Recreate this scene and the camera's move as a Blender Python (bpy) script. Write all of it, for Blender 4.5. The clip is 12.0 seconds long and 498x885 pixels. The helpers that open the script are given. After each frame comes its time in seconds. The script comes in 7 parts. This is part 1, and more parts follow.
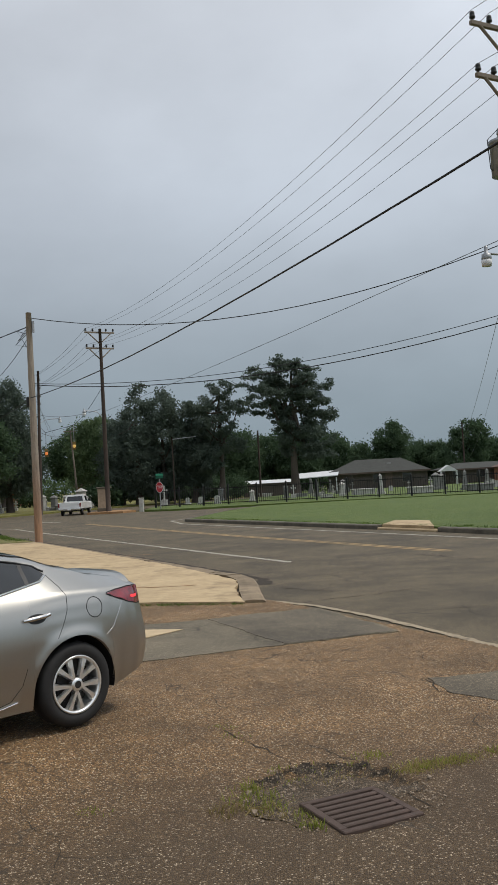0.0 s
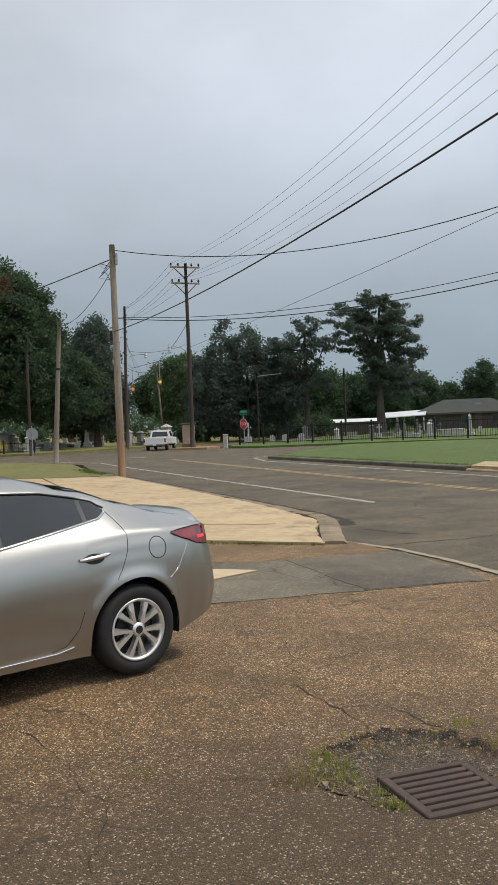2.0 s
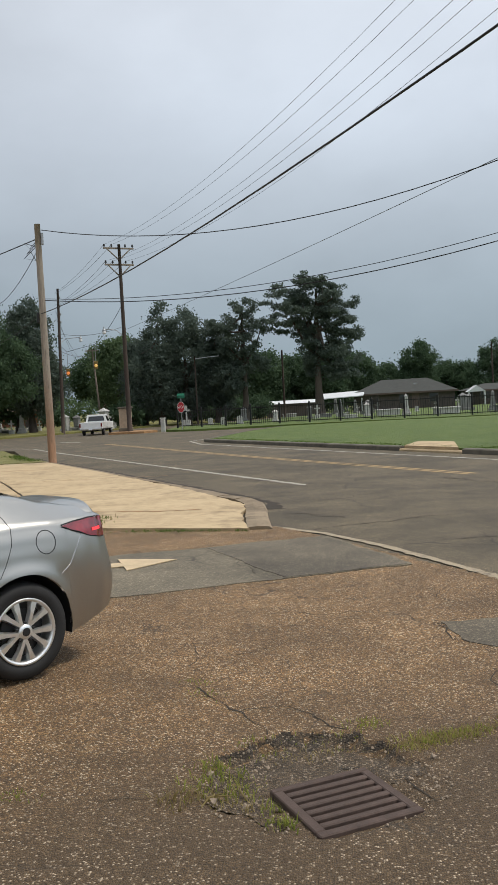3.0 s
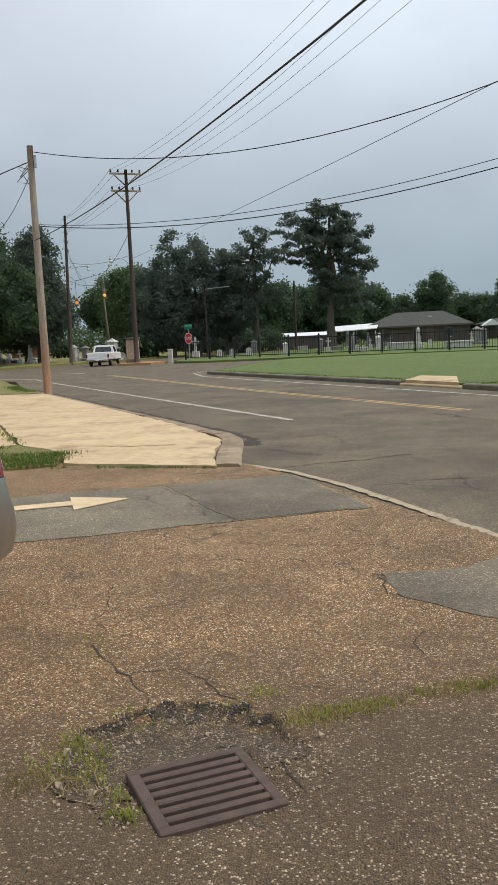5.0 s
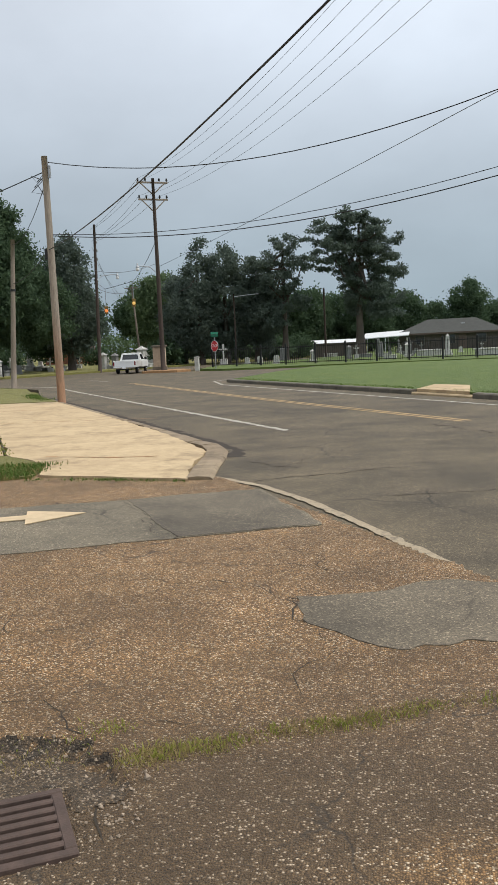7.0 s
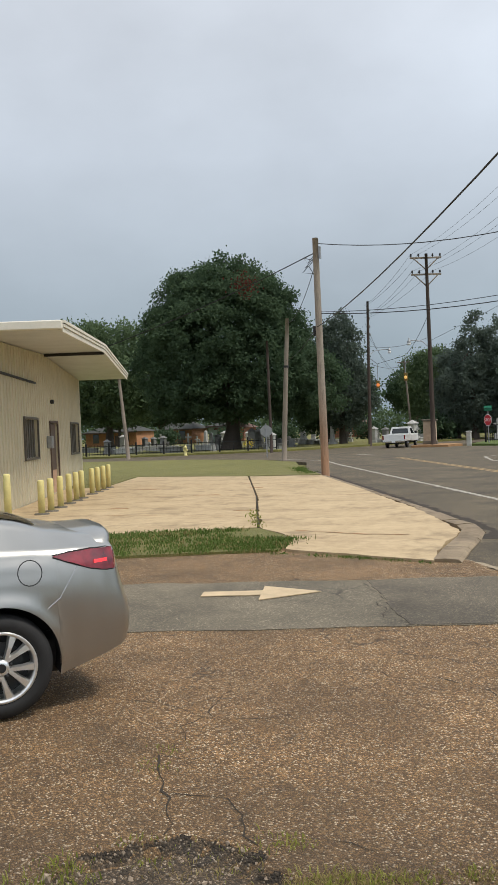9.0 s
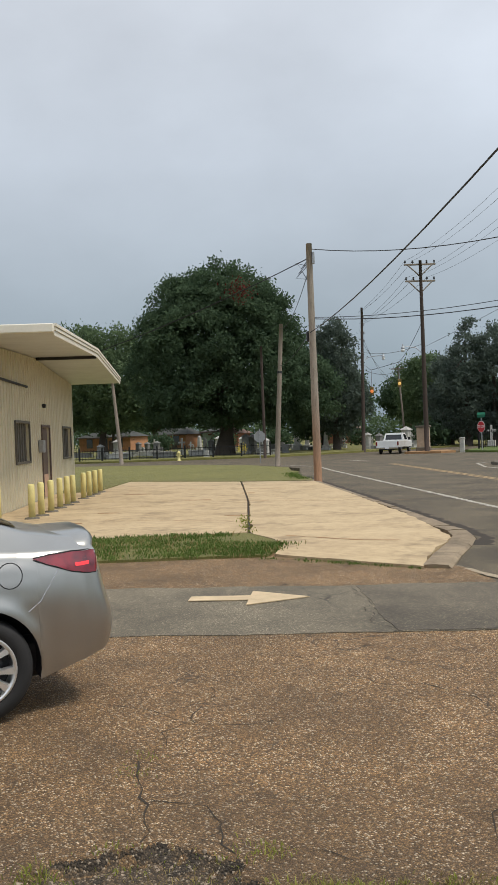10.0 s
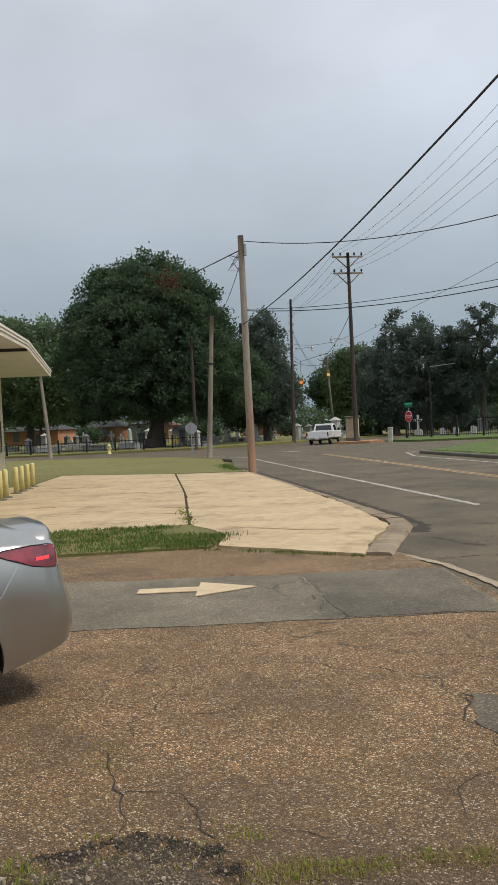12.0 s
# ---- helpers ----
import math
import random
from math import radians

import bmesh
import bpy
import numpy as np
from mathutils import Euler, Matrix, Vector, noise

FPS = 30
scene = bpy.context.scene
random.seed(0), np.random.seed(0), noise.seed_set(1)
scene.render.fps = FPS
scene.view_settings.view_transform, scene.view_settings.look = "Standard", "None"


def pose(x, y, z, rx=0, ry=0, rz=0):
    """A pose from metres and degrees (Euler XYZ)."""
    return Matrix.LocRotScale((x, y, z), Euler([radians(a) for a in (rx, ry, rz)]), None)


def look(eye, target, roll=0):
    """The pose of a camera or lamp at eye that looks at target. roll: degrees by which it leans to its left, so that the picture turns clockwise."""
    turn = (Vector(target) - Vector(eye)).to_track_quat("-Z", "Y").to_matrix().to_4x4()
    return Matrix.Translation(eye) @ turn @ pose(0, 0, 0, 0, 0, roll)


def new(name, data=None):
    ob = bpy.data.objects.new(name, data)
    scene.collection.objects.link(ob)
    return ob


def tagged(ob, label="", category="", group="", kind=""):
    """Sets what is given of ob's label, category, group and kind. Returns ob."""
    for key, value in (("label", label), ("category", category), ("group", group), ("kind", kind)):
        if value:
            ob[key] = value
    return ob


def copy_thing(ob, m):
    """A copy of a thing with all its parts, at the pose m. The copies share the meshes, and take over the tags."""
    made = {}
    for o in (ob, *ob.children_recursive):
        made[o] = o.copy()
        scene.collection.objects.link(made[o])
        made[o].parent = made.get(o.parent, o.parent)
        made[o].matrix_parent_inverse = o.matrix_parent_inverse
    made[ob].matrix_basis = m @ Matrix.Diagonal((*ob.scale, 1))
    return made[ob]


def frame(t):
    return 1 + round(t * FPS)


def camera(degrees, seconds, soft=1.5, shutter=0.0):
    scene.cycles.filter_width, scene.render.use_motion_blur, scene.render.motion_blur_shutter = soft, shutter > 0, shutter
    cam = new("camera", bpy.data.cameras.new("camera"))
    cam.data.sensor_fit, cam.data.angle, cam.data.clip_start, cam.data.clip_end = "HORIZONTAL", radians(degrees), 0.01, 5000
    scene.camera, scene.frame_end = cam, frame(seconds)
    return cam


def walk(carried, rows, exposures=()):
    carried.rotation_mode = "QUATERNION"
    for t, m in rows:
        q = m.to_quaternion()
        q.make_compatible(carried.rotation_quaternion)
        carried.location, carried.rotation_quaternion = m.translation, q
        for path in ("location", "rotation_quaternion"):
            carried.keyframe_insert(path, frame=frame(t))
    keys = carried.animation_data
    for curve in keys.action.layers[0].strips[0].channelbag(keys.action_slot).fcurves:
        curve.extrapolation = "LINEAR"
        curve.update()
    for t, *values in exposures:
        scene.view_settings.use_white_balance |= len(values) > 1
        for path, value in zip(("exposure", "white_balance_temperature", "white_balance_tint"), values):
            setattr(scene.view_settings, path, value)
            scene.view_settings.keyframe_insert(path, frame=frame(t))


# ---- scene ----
cam = camera(31.8, 12.0)

# the way of the camera: seconds, eye, target, roll
PATH = [
    (0, (0.063, -1.193, 1.676), (-0.077, 0.8, 1.768), -3.2),
    (0.5, (0.093, -1.133, 1.667), (-0.028, 0.863, 1.611), -2.5),
    (1, (0.117, -0.952, 1.67), (-0.088, 1.038, 1.641), 0.6),
    (1.5, (0.103, -0.794, 1.649), (-0.257, 1.173, 1.603), -1.0),
    (2, (0.055, -0.579, 1.635), (-0.285, 1.391, 1.595), -2.3),
    (2.5, (0.151, -0.347, 1.611), (-0.081, 1.639, 1.56), -3.2),
    (3, (0.264, -0.162, 1.622), (0.054, 1.825, 1.536), -3.1),
    (5, (0.793, 0.436, 1.584), (0.541, 2.405, 1.346), -2.6),
    (5.5, (0.972, 0.569, 1.586), (0.812, 2.544, 1.313), -2.7),
    (6, (1.2, 0.642, 1.571), (1.005, 2.609, 1.263), -3.7),
    (6.5, (1.454, 0.657, 1.59), (1.228, 2.621, 1.29), -3.6),
    (7, (1.566, 0.719, 1.603), (1.231, 2.678, 1.384), -2.7),
    (7.5, (1.629, 0.884, 1.607), (1.064, 2.798, 1.468), -2.2),
    (9.5, (1.804, 1.152, 1.592), (0.874, 2.923, 1.579), -2.6),
    (10, (1.807, 1.188, 1.578), (0.904, 2.972, 1.567), -2.2),
    (10.5, (1.814, 1.154, 1.591), (0.964, 2.964, 1.575), -2.1),
    (11, (1.773, 1.145, 1.583), (0.938, 2.962, 1.559), -2.1),
    (11.5, (1.712, 1.125, 1.587), (0.878, 2.942, 1.545), -2.6),
    (12, (1.673, 1.063, 1.588), (0.917, 2.914, 1.551), -2.8),
]
PLAN = 1.14  # metres to one unit of the plan
walk(cam, [(t, look(Vector(eye) * PLAN, Vector(target) * PLAN, roll)) for t, eye, target, roll in PATH], exposures=[(0, -0.25), (0.6, -0.08), (3, 0.02), (5, 0.2), (6, 0.26), (7.5, 0.18), (9.5, 0.10), (12, 0.0)])

# ---- light ----
SUN_TO = Vector((0.52, 0.02, 0.85)).normalized()
sun = new("sun", bpy.data.lights.new("sun", "SUN"))
sun.data.energy, sun.data.angle, sun.data.color = 2.3, radians(9), (1.0, 0.935, 0.845)
sun.matrix_world = look((0, 0, 60), Vector((0, 0, 60)) - SUN_TO)

world = bpy.data.worlds.new("sky")
scene.world = world
world.use_nodes = True
wt = world.node_tree
wt.nodes.clear()


def wnode(kind):
    return wt.nodes.new(kind)


sky = wnode("ShaderNodeTexSky")
sky.sky_type, sky.sun_disc = "NISHITA", False
sky.sun_elevation, sky.sun_rotation = math.asin(SUN_TO.z), math.atan2(SUN_TO.x, SUN_TO.y)
coord = wnode("ShaderNodeTexCoord")
sep = wnode("ShaderNodeSeparateXYZ")
wt.links.new(coord.outputs["Generated"], sep.inputs[0])
squash = wnode("ShaderNodeMapping")
squash.inputs["Scale"].default_value = (1.0, 1.0, 1.7)
squash.inputs["Location"].default_value = (3.4, 1.2, 0.6)
wt.links.new(coord.outputs["Generated"], squash.inputs[0])
cloud = wnode("ShaderNodeTexNoise")
cloud.inputs["Scale"].default_value, cloud.inputs["Detail"].default_value, cloud.inputs["Roughness"].default_value = 2.4, 6, 0.5
wt.links.new(squash.outputs[0], cloud.inputs["Vector"])
height = wnode("ShaderNodeValToRGB")
height.color_ramp.elements[0].position, height.color_ramp.elements[0].color = 0.0, (0.26, 0.335, 0.39, 1)
height.color_ramp.elements[1].position, height.color_ramp.elements[1].color = 0.52, (0.775, 0.825, 0.905, 1)
e = height.color_ramp.elements.new(0.12)
e.color = (0.36, 0.43, 0.49, 1)
e = height.color_ramp.elements.new(0.3)
e.color = (0.605, 0.67, 0.755, 1)
wt.links.new(sep.outputs["Z"], height.inputs[0])
tone = wnode("ShaderNodeMapRange")
tone.inputs["From Min"].default_value, tone.inputs["From Max"].default_value = 0.3, 0.7
tone.inputs["To Min"].default_value, tone.inputs["To Max"].default_value = 8.6, 11.4
wt.links.new(cloud.outputs["Fac"], tone.inputs["Value"])
veil = wnode("ShaderNodeMapRange")
veil.inputs["From Min"].default_value, veil.inputs["From Max"].default_value = -1.0, 1.0
veil.inputs["To Min"].default_value, veil.inputs["To Max"].default_value = 0.76, 1.36
wt.links.new(sep.outputs["X"], veil.inputs["Value"])
lit = wnode("ShaderNodeMath")
lit.operation = "MULTIPLY"
wt.links.new(tone.outputs[0], lit.inputs[0])
wt.links.new(veil.outputs[0], lit.inputs[1])
lift = wnode("ShaderNodeVectorMath")
lift.operation = "SCALE"
wt.links.new(height.outputs[0], lift.inputs[0])
wt.links.new(lit.outputs[0], lift.inputs["Scale"])
cover = wnode("ShaderNodeMix")
cover.data_type = "RGBA"
cover.inputs["Factor"].default_value = 0.97
wt.links.new(sky.outputs[0], cover.inputs["A"])
wt.links.new(lift.outputs[0], cover.inputs["B"])
back = wnode("ShaderNodeBackground")
back.inputs["Strength"].default_value = 0.1
wt.links.new(cover.outputs["Result"], back.inputs["Color"])
wout = wnode("ShaderNodeOutputWorld")
wt.links.new(back.outputs[0], wout.inputs[0])


# ---- materials ----
class Mat:
    """A node material with short calls for its nodes."""

    def __init__(self, name, rough=0.8, metal=0.0):
        self.m = bpy.data.materials.new(name)
        self.m.use_nodes = True
        self.t = self.m.node_tree
        self.b = self.t.nodes["Principled BSDF"]
        self.b.inputs["Roughness"].default_value = rough
        self.b.inputs["Metallic"].default_value = metal
        self.co = self.node("ShaderNodeTexCoord").outputs["Object"]

    def node(self, kind, operation="", blend="", feature=""):
        n = self.t.nodes.new(kind)
        if operation:
            n.operation = operation
        if blend:
            n.data_type, n.blend_type = "RGBA", blend
        if feature:
            n.feature = feature
        return n

    def put(self, a, b):
        self.t.links.new(a, b)

    def where(self):
        g = self.node("ShaderNodeNewGeometry")
        self.co = g.outputs["Position"]
        return self

    def noise(self, scale, detail=4, rough=0.55, stretch=None):
        n = self.node("ShaderNodeTexNoise")
        n.inputs["Scale"].default_value, n.inputs["Detail"].default_value, n.inputs["Roughness"].default_value = scale, detail, rough
        v = self.co
        if stretch:
            mp = self.node("ShaderNodeMapping")
            mp.inputs["Scale"].default_value = stretch
            self.put(v, mp.inputs[0])
            v = mp.outputs[0]
        self.put(v, n.inputs["Vector"])
        return n.outputs["Fac"]

    def cells(self, scale, feature="F1", out="Distance", wobble=0.0):
        n = self.node("ShaderNodeTexVoronoi", feature=feature)
        n.inputs["Scale"].default_value = scale
        v = self.co
        if wobble:
            w = self.node("ShaderNodeTexNoise")
            w.inputs["Scale"].default_value, w.inputs["Detail"].default_value = scale * 2.2, 4
            self.put(self.co, w.inputs["Vector"])
            s = self.node("ShaderNodeVectorMath", operation="SCALE")
            s.inputs["Scale"].default_value = wobble
            self.put(w.outputs["Color"], s.inputs[0])
            a = self.node("ShaderNodeVectorMath", operation="ADD")
            self.put(v, a.inputs[0])
            self.put(s.outputs[0], a.inputs[1])
            v = a.outputs[0]
        self.put(v, n.inputs["Vector"])
        return n.outputs[out]

    def ramp(self, fac, *stops):
        r = self.node("ShaderNodeValToRGB")
        el = r.color_ramp.elements
        while len(el) > 1:
            el.remove(el[-1])
        for i, (p, c) in enumerate(stops):
            e = el[0] if i == 0 else el.new(p)
            e.position = p
            e.color = (*c, 1) if isinstance(c, (tuple, list)) else (c, c, c, 1)
        self.put(fac, r.inputs[0])
        return r.outputs[0]

    def mix(self, fac, a, b, kind="MIX"):
        n = self.node("ShaderNodeMix", blend=kind)
        for v, slot in ((fac, "Factor"), (a, "A"), (b, "B")):
            if isinstance(v, (int, float)):
                n.inputs[slot].default_value = v if slot == "Factor" else (v, v, v, 1)
            elif isinstance(v, tuple):
                n.inputs[slot].default_value = (*v, 1)
            else:
                self.put(v, n.inputs[slot])
        return n.outputs["Result"]

    def color(self, v):
        if isinstance(v, tuple):
            self.b.inputs["Base Color"].default_value = (*v, 1)
        else:
            self.put(v, self.b.inputs["Base Color"])
        return self

    def rough(self, v):
        self.put(v, self.b.inputs["Roughness"])
        return self

    def bump(self, h, strength=0.4, depth=0.01):
        n = self.node("ShaderNodeBump")
        n.inputs["Strength"].default_value, n.inputs["Distance"].default_value = strength, depth
        self.put(h, n.inputs["Height"])
        self.put(n.outputs[0], self.b.inputs["Normal"])
        return self

    def islands(self):
        g = self.node("ShaderNodeNewGeometry")
        return g.outputs["Random Per Island"]


def plain(name, c, rough=0.6, metal=0.0, vary=0.25, scale=6.0, bump=0.15):
    """A coat of one colour with grime at two scales."""
    m = Mat(name, rough, metal)
    big, small = m.noise(scale, 5), m.noise(scale * 14, 3)
    lo, hi = tuple(v * (1 - vary) for v in c), tuple(min(1, v * (1 + vary * 0.6)) for v in c)
    col = m.ramp(big, (0.3, lo), (0.7, hi))
    col = m.mix(0.25, col, m.ramp(small, (0.35, lo), (0.65, hi)))
    m.color(col)
    if bump:
        m.bump(small, bump, 0.004)
    return m.m


def aggregate(name, young, old):
    """Worn asphalt with its stones laid bare; an older, darker surface lies on the near side of a wandering joint."""
    m = Mat(name, 0.86).where()
    sp = m.node("ShaderNodeSeparateXYZ")
    m.put(m.co, sp.inputs[0])
    fall = m.node("ShaderNodeMath", operation="MULTIPLY_ADD")
    fall.inputs[1].default_value = -0.40
    m.put(sp.outputs["X"], fall.inputs[0])
    m.put(sp.outputs["Y"], fall.inputs[2])
    wander = m.node("ShaderNodeMath", operation="MULTIPLY_ADD")
    wander.inputs[1].default_value = 0.9
    m.put(m.noise(1.1, 5, 0.6), wander.inputs[0])
    m.put(fall.outputs[0], wander.inputs[2])
    share = m.node("ShaderNodeMapRange")
    share.inputs["From Min"].default_value, share.inputs["From Max"].default_value = 4.15, 5.9
    m.put(wander.outputs[0], share.inputs["Value"])
    # paler patch by the walk at large x: sunlight put into the colour
    near = m.node("ShaderNodeMapRange")
    near.inputs["From Min"].default_value, near.inputs["From Max"].default_value = 3.75, 3.25
    m.put(wander.outputs[0], near.inputs["Value"])
    beyond = m.node("ShaderNodeMapRange")
    beyond.inputs["From Min"].default_value, beyond.inputs["From Max"].default_value = 1.35, 2.0
    m.put(sp.outputs["X"], beyond.inputs["Value"])
    worn = m.node("ShaderNodeMath", operation="MULTIPLY")
    m.put(near.outputs[0], worn.inputs[0])
    m.put(beyond.outputs[0], worn.inputs[1])
    either = m.node("ShaderNodeMath", operation="MAXIMUM")
    m.put(share.outputs[0], either.inputs[0])
    m.put(worn.outputs[0], either.inputs[1])
    size = m.cells(100, out="Color")
    sepc = m.node("ShaderNodeSeparateColor")
    m.put(size, sepc.inputs[0])
    edge = m.cells(100)
    big, mid_n, fine = m.noise(0.5, 5, 0.6), m.noise(2.6, 6, 0.65), m.noise(260, 2)
    both = []
    for (dark, mid, light, stone), few in ((old, 0.928), (young, 0.895)):
        base = m.ramp(big, (0.40, dark), (0.5, mid), (0.60, light))
        base = m.mix(0.55, base, m.ramp(mid_n, (0.32, dark), (0.5, mid), (0.68, light)))
        speck = m.ramp(sepc.outputs[0], (0.0, tuple(v * 0.2 for v in dark)), (0.3, tuple(v * 0.7 for v in dark)), (0.55, mid), (0.78, light), (few - 0.02, light), (few, stone), (1.0, stone))
        both.append(m.mix(0.82, base, speck))
    col = m.mix(either.outputs[0], both[0], both[1])
    col = m.mix(1.0, col, m.ramp(m.noise(0.85, 6, 0.62), (0.36, 0.60), (0.5, 0.97), (0.64, 1.25)), "MULTIPLY")
    col = m.mix(1.0, col, m.ramp(m.noise(5.5, 5, 0.6), (0.35, 0.78), (0.62, 1.12)), "MULTIPLY")
    gap = m.ramp(edge, (0.30, 0.0), (0.7, 0.75))
    col = m.mix(gap, col, (0.022, 0.016, 0.010))
    col = m.mix(0.20, col, m.ramp(fine, (0.35, (0.03, 0.022, 0.014)), (0.65, young[2])))
    crack = m.cells(1.05, "DISTANCE_TO_EDGE", wobble=0.55)
    where = m.ramp(m.noise(0.8, 2), (0.50, 0.0), (0.60, 1.0))
    line = m.mix(where, 0.0, m.ramp(crack, (0.0, 0.8), (0.006, 0.5), (0.014, 0.0)))
    col = m.mix(line, col, (0.020, 0.015, 0.010))
    net = m.cells(1.9, "DISTANCE_TO_EDGE", wobble=0.42)
    crazed = m.ramp(m.noise(0.9, 3, 0.6), (0.47, 0.0), (0.58, 1.0))
    fine_line = m.mix(crazed, 0.0, m.ramp(net, (0.0, 0.55), (0.008, 0.36), (0.02, 0.0)))
    broken = m.ramp(m.noise(3.0, 3), (0.36, 0.0), (0.60, 1.0))
    col = m.mix(m.mix(broken, 0.0, fine_line), col, (0.030, 0.022, 0.014))
    m.color(col)
    m.bump(m.mix(line, m.ramp(edge, (0.0, 1.0), (0.8, 0.1)), 0.0), 1.0, 0.010)
    return m.m


def asphalt(name, dark, light, streak=(1, 1, 1), turn=0.0):
    m = Mat(name, 0.85).where()
    big, mid_n, fine = m.noise(0.35, 5, 0.6), m.noise(2.4, 6, 0.65), m.noise(190, 2)
    col = m.ramp(big, (0.3, dark), (0.7, light))
    mp = m.node("ShaderNodeMapping")
    mp.inputs["Rotation"].default_value = (0, 0, turn)
    mp.inputs["Scale"].default_value = streak
    m.put(m.co, mp.inputs[0])
    st = m.node("ShaderNodeTexNoise")
    st.inputs["Scale"].default_value, st.inputs["Detail"].default_value = 1.1, 5
    m.put(mp.outputs[0], st.inputs["Vector"])
    col = m.mix(0.5, col, m.ramp(st.outputs["Fac"], (0.3, dark), (0.7, light)))
    col = m.mix(0.3, col, m.ramp(mid_n, (0.35, tuple(v * 0.8 for v in dark)), (0.65, light)))
    col = m.mix(0.40, col, m.ramp(fine, (0.35, tuple(v * 0.5 for v in dark)), (0.68, tuple(v * 1.3 for v in light))))
    col = m.mix(0.45, col, m.ramp(m.noise(75, 3, 0.7), (0.36, tuple(v * 0.45 for v in dark)), (0.64, tuple(v * 1.4 for v in light))))
    chip = m.node("ShaderNodeSeparateColor")
    m.put(m.cells(95, out="Color"), chip.inputs[0])
    col = m.mix(0.5, col, m.ramp(chip.outputs[0], (0.0, tuple(v * 0.35 for v in dark)), (0.5, dark), (0.8, light), (0.93, tuple(v * 1.25 for v in light)), (0.95, tuple(v * 2.6 for v in light))))
    crack = m.cells(0.34, "DISTANCE_TO_EDGE", wobble=0.7)
    where = m.ramp(m.noise(0.5, 2), (0.48, 0.0), (0.6, 1.0))
    line = m.mix(where, 0.0, m.ramp(crack, (0.0, 0.9), (0.003, 0.6), (0.006, 0.0)))
    col = m.mix(line, col, tuple(v * 0.35 for v in dark))
    col = m.mix(1.0, col, m.ramp(m.noise(0.6, 6, 0.65), (0.36, 0.66), (0.5, 1.0), (0.64, 1.28)), "MULTIPLY")
    m.color(col)
    m.bump(fine, 0.4, 0.004)
    return m.m


def concrete(name, dark, mid, light):
    m = Mat(name, 0.85).where()
    big, mid_n, fine = m.noise(0.5, 6, 0.65), m.noise(4.0, 6, 0.7), m.noise(120, 3)
    mp = m.noise(0.8, 6, 0.7, (0.8, 1.2, 1))
    col = m.ramp(big, (0.28, dark), (0.48, mid), (0.7, light))
    col = m.mix(0.5, col, m.ramp(mp, (0.3, dark), (0.5, mid), (0.65, light)))
    col = m.mix(0.3, col, m.ramp(mid_n, (0.3, dark), (0.6, light)))
    col = m.mix(0.2, col, m.ramp(fine, (0.35, dark), (0.65, light)))
    stain = m.ramp(m.noise(0.9, 6, 0.75), (0.52, 0.0), (0.68, 0.65))
    col = m.mix(stain, col, tuple(v * 0.62 for v in dark))
    m.color(col)
    m.bump(fine, 0.3, 0.003)
    return m.m


def grassy(name, dark, mid, light, dry):
    m = Mat(name, 0.9).where()
    big, mid_n, fine = m.noise(0.22, 5, 0.6), m.noise(1.7, 6, 0.7), m.noise(38, 4, 0.7)
    col = m.ramp(big, (0.3, dark), (0.5, mid), (0.68, light))
    col = m.mix(0.55, col, m.ramp(mid_n, (0.36, dark), (0.52, mid), (0.66, dry)))
    col = m.mix(0.5, col, m.ramp(fine, (0.3, tuple(v * 0.45 for v in dark)), (0.55, mid), (0.75, light)))
    m.color(col)
    m.bump(fine, 0.9, 0.05)
    return m.m


def leafy(name, dark, mid, light):
    m = Mat(name, 0.85)
    r = m.islands()
    col = m.ramp(r, (0.0, dark), (0.5, mid), (0.9, light), (1.0, light))
    big = m.noise(0.35, 3)
    col = m.mix(0.4, col, m.ramp(big, (0.35, dark), (0.65, light)))
    m.color(col)
    m.b.inputs["Specular IOR Level"].default_value = 0.1
    thin = m.node("ShaderNodeBsdfTranslucent")
    m.put(col, thin.inputs["Color"])
    blend = m.node("ShaderNodeMixShader")
    blend.inputs[0].default_value = 0.42
    m.put(m.b.outputs[0], blend.inputs[1])
    m.put(thin.outputs[0], blend.inputs[2])
    m.put(blend.outputs[0], m.t.nodes["Material Output"].inputs[0])
    return m.m


def bark(name, dark, light, stretch=(9, 9, 0.7)):
    m = Mat(name, 0.9)
    grain, big = m.noise(4.0, 6, 0.7, stretch), m.noise(0.7, 4)
    col = m.ramp(grain, (0.3, dark), (0.65, light))
    col = m.mix(0.4, col, m.ramp(big, (0.3, dark), (0.7, light)))
    m.color(col)
    m.bump(grain, 0.6, 0.02)
    return m.m


def weathered_pole(name, low, high, z0, z1):
    """A treated timber pole: newer-looking brown wood below, silvered above."""
    m = Mat(name, 0.85).where()
    grain = m.noise(5.0, 6, 0.7, (10, 10, 0.5))
    sp = m.node("ShaderNodeSeparateXYZ")
    m.put(m.co, sp.inputs[0])
    up = m.node("ShaderNodeMapRange")
    up.inputs["From Min"].default_value, up.inputs["From Max"].default_value = z0, z1
    m.put(sp.outputs["Z"], up.inputs["Value"])
    col = m.mix(up.outputs[0], low, high)
    col = m.mix(1.0, col, m.ramp(grain, (0.3, 0.45), (0.5, 0.9), (0.7, 1.15)), "MULTIPLY")
    m.color(col)
    m.bump(grain, 0.6, 0.01)
    return m.m


def glass(name, tint=(0.03, 0.035, 0.04)):
    m = Mat(name, 0.04)
    m.color(tint)
    m.b.inputs["IOR"].default_value = 1.5
    m.b.inputs["Specular IOR Level"].default_value = 0.8
    return m.m


def glow(name, c, power):
    m = Mat(name, 0.4)
    m.color(c)
    m.b.inputs["Emission Color"].default_value = (*c, 1)
    m.b.inputs["Emission Strength"].default_value = power
    return m.m


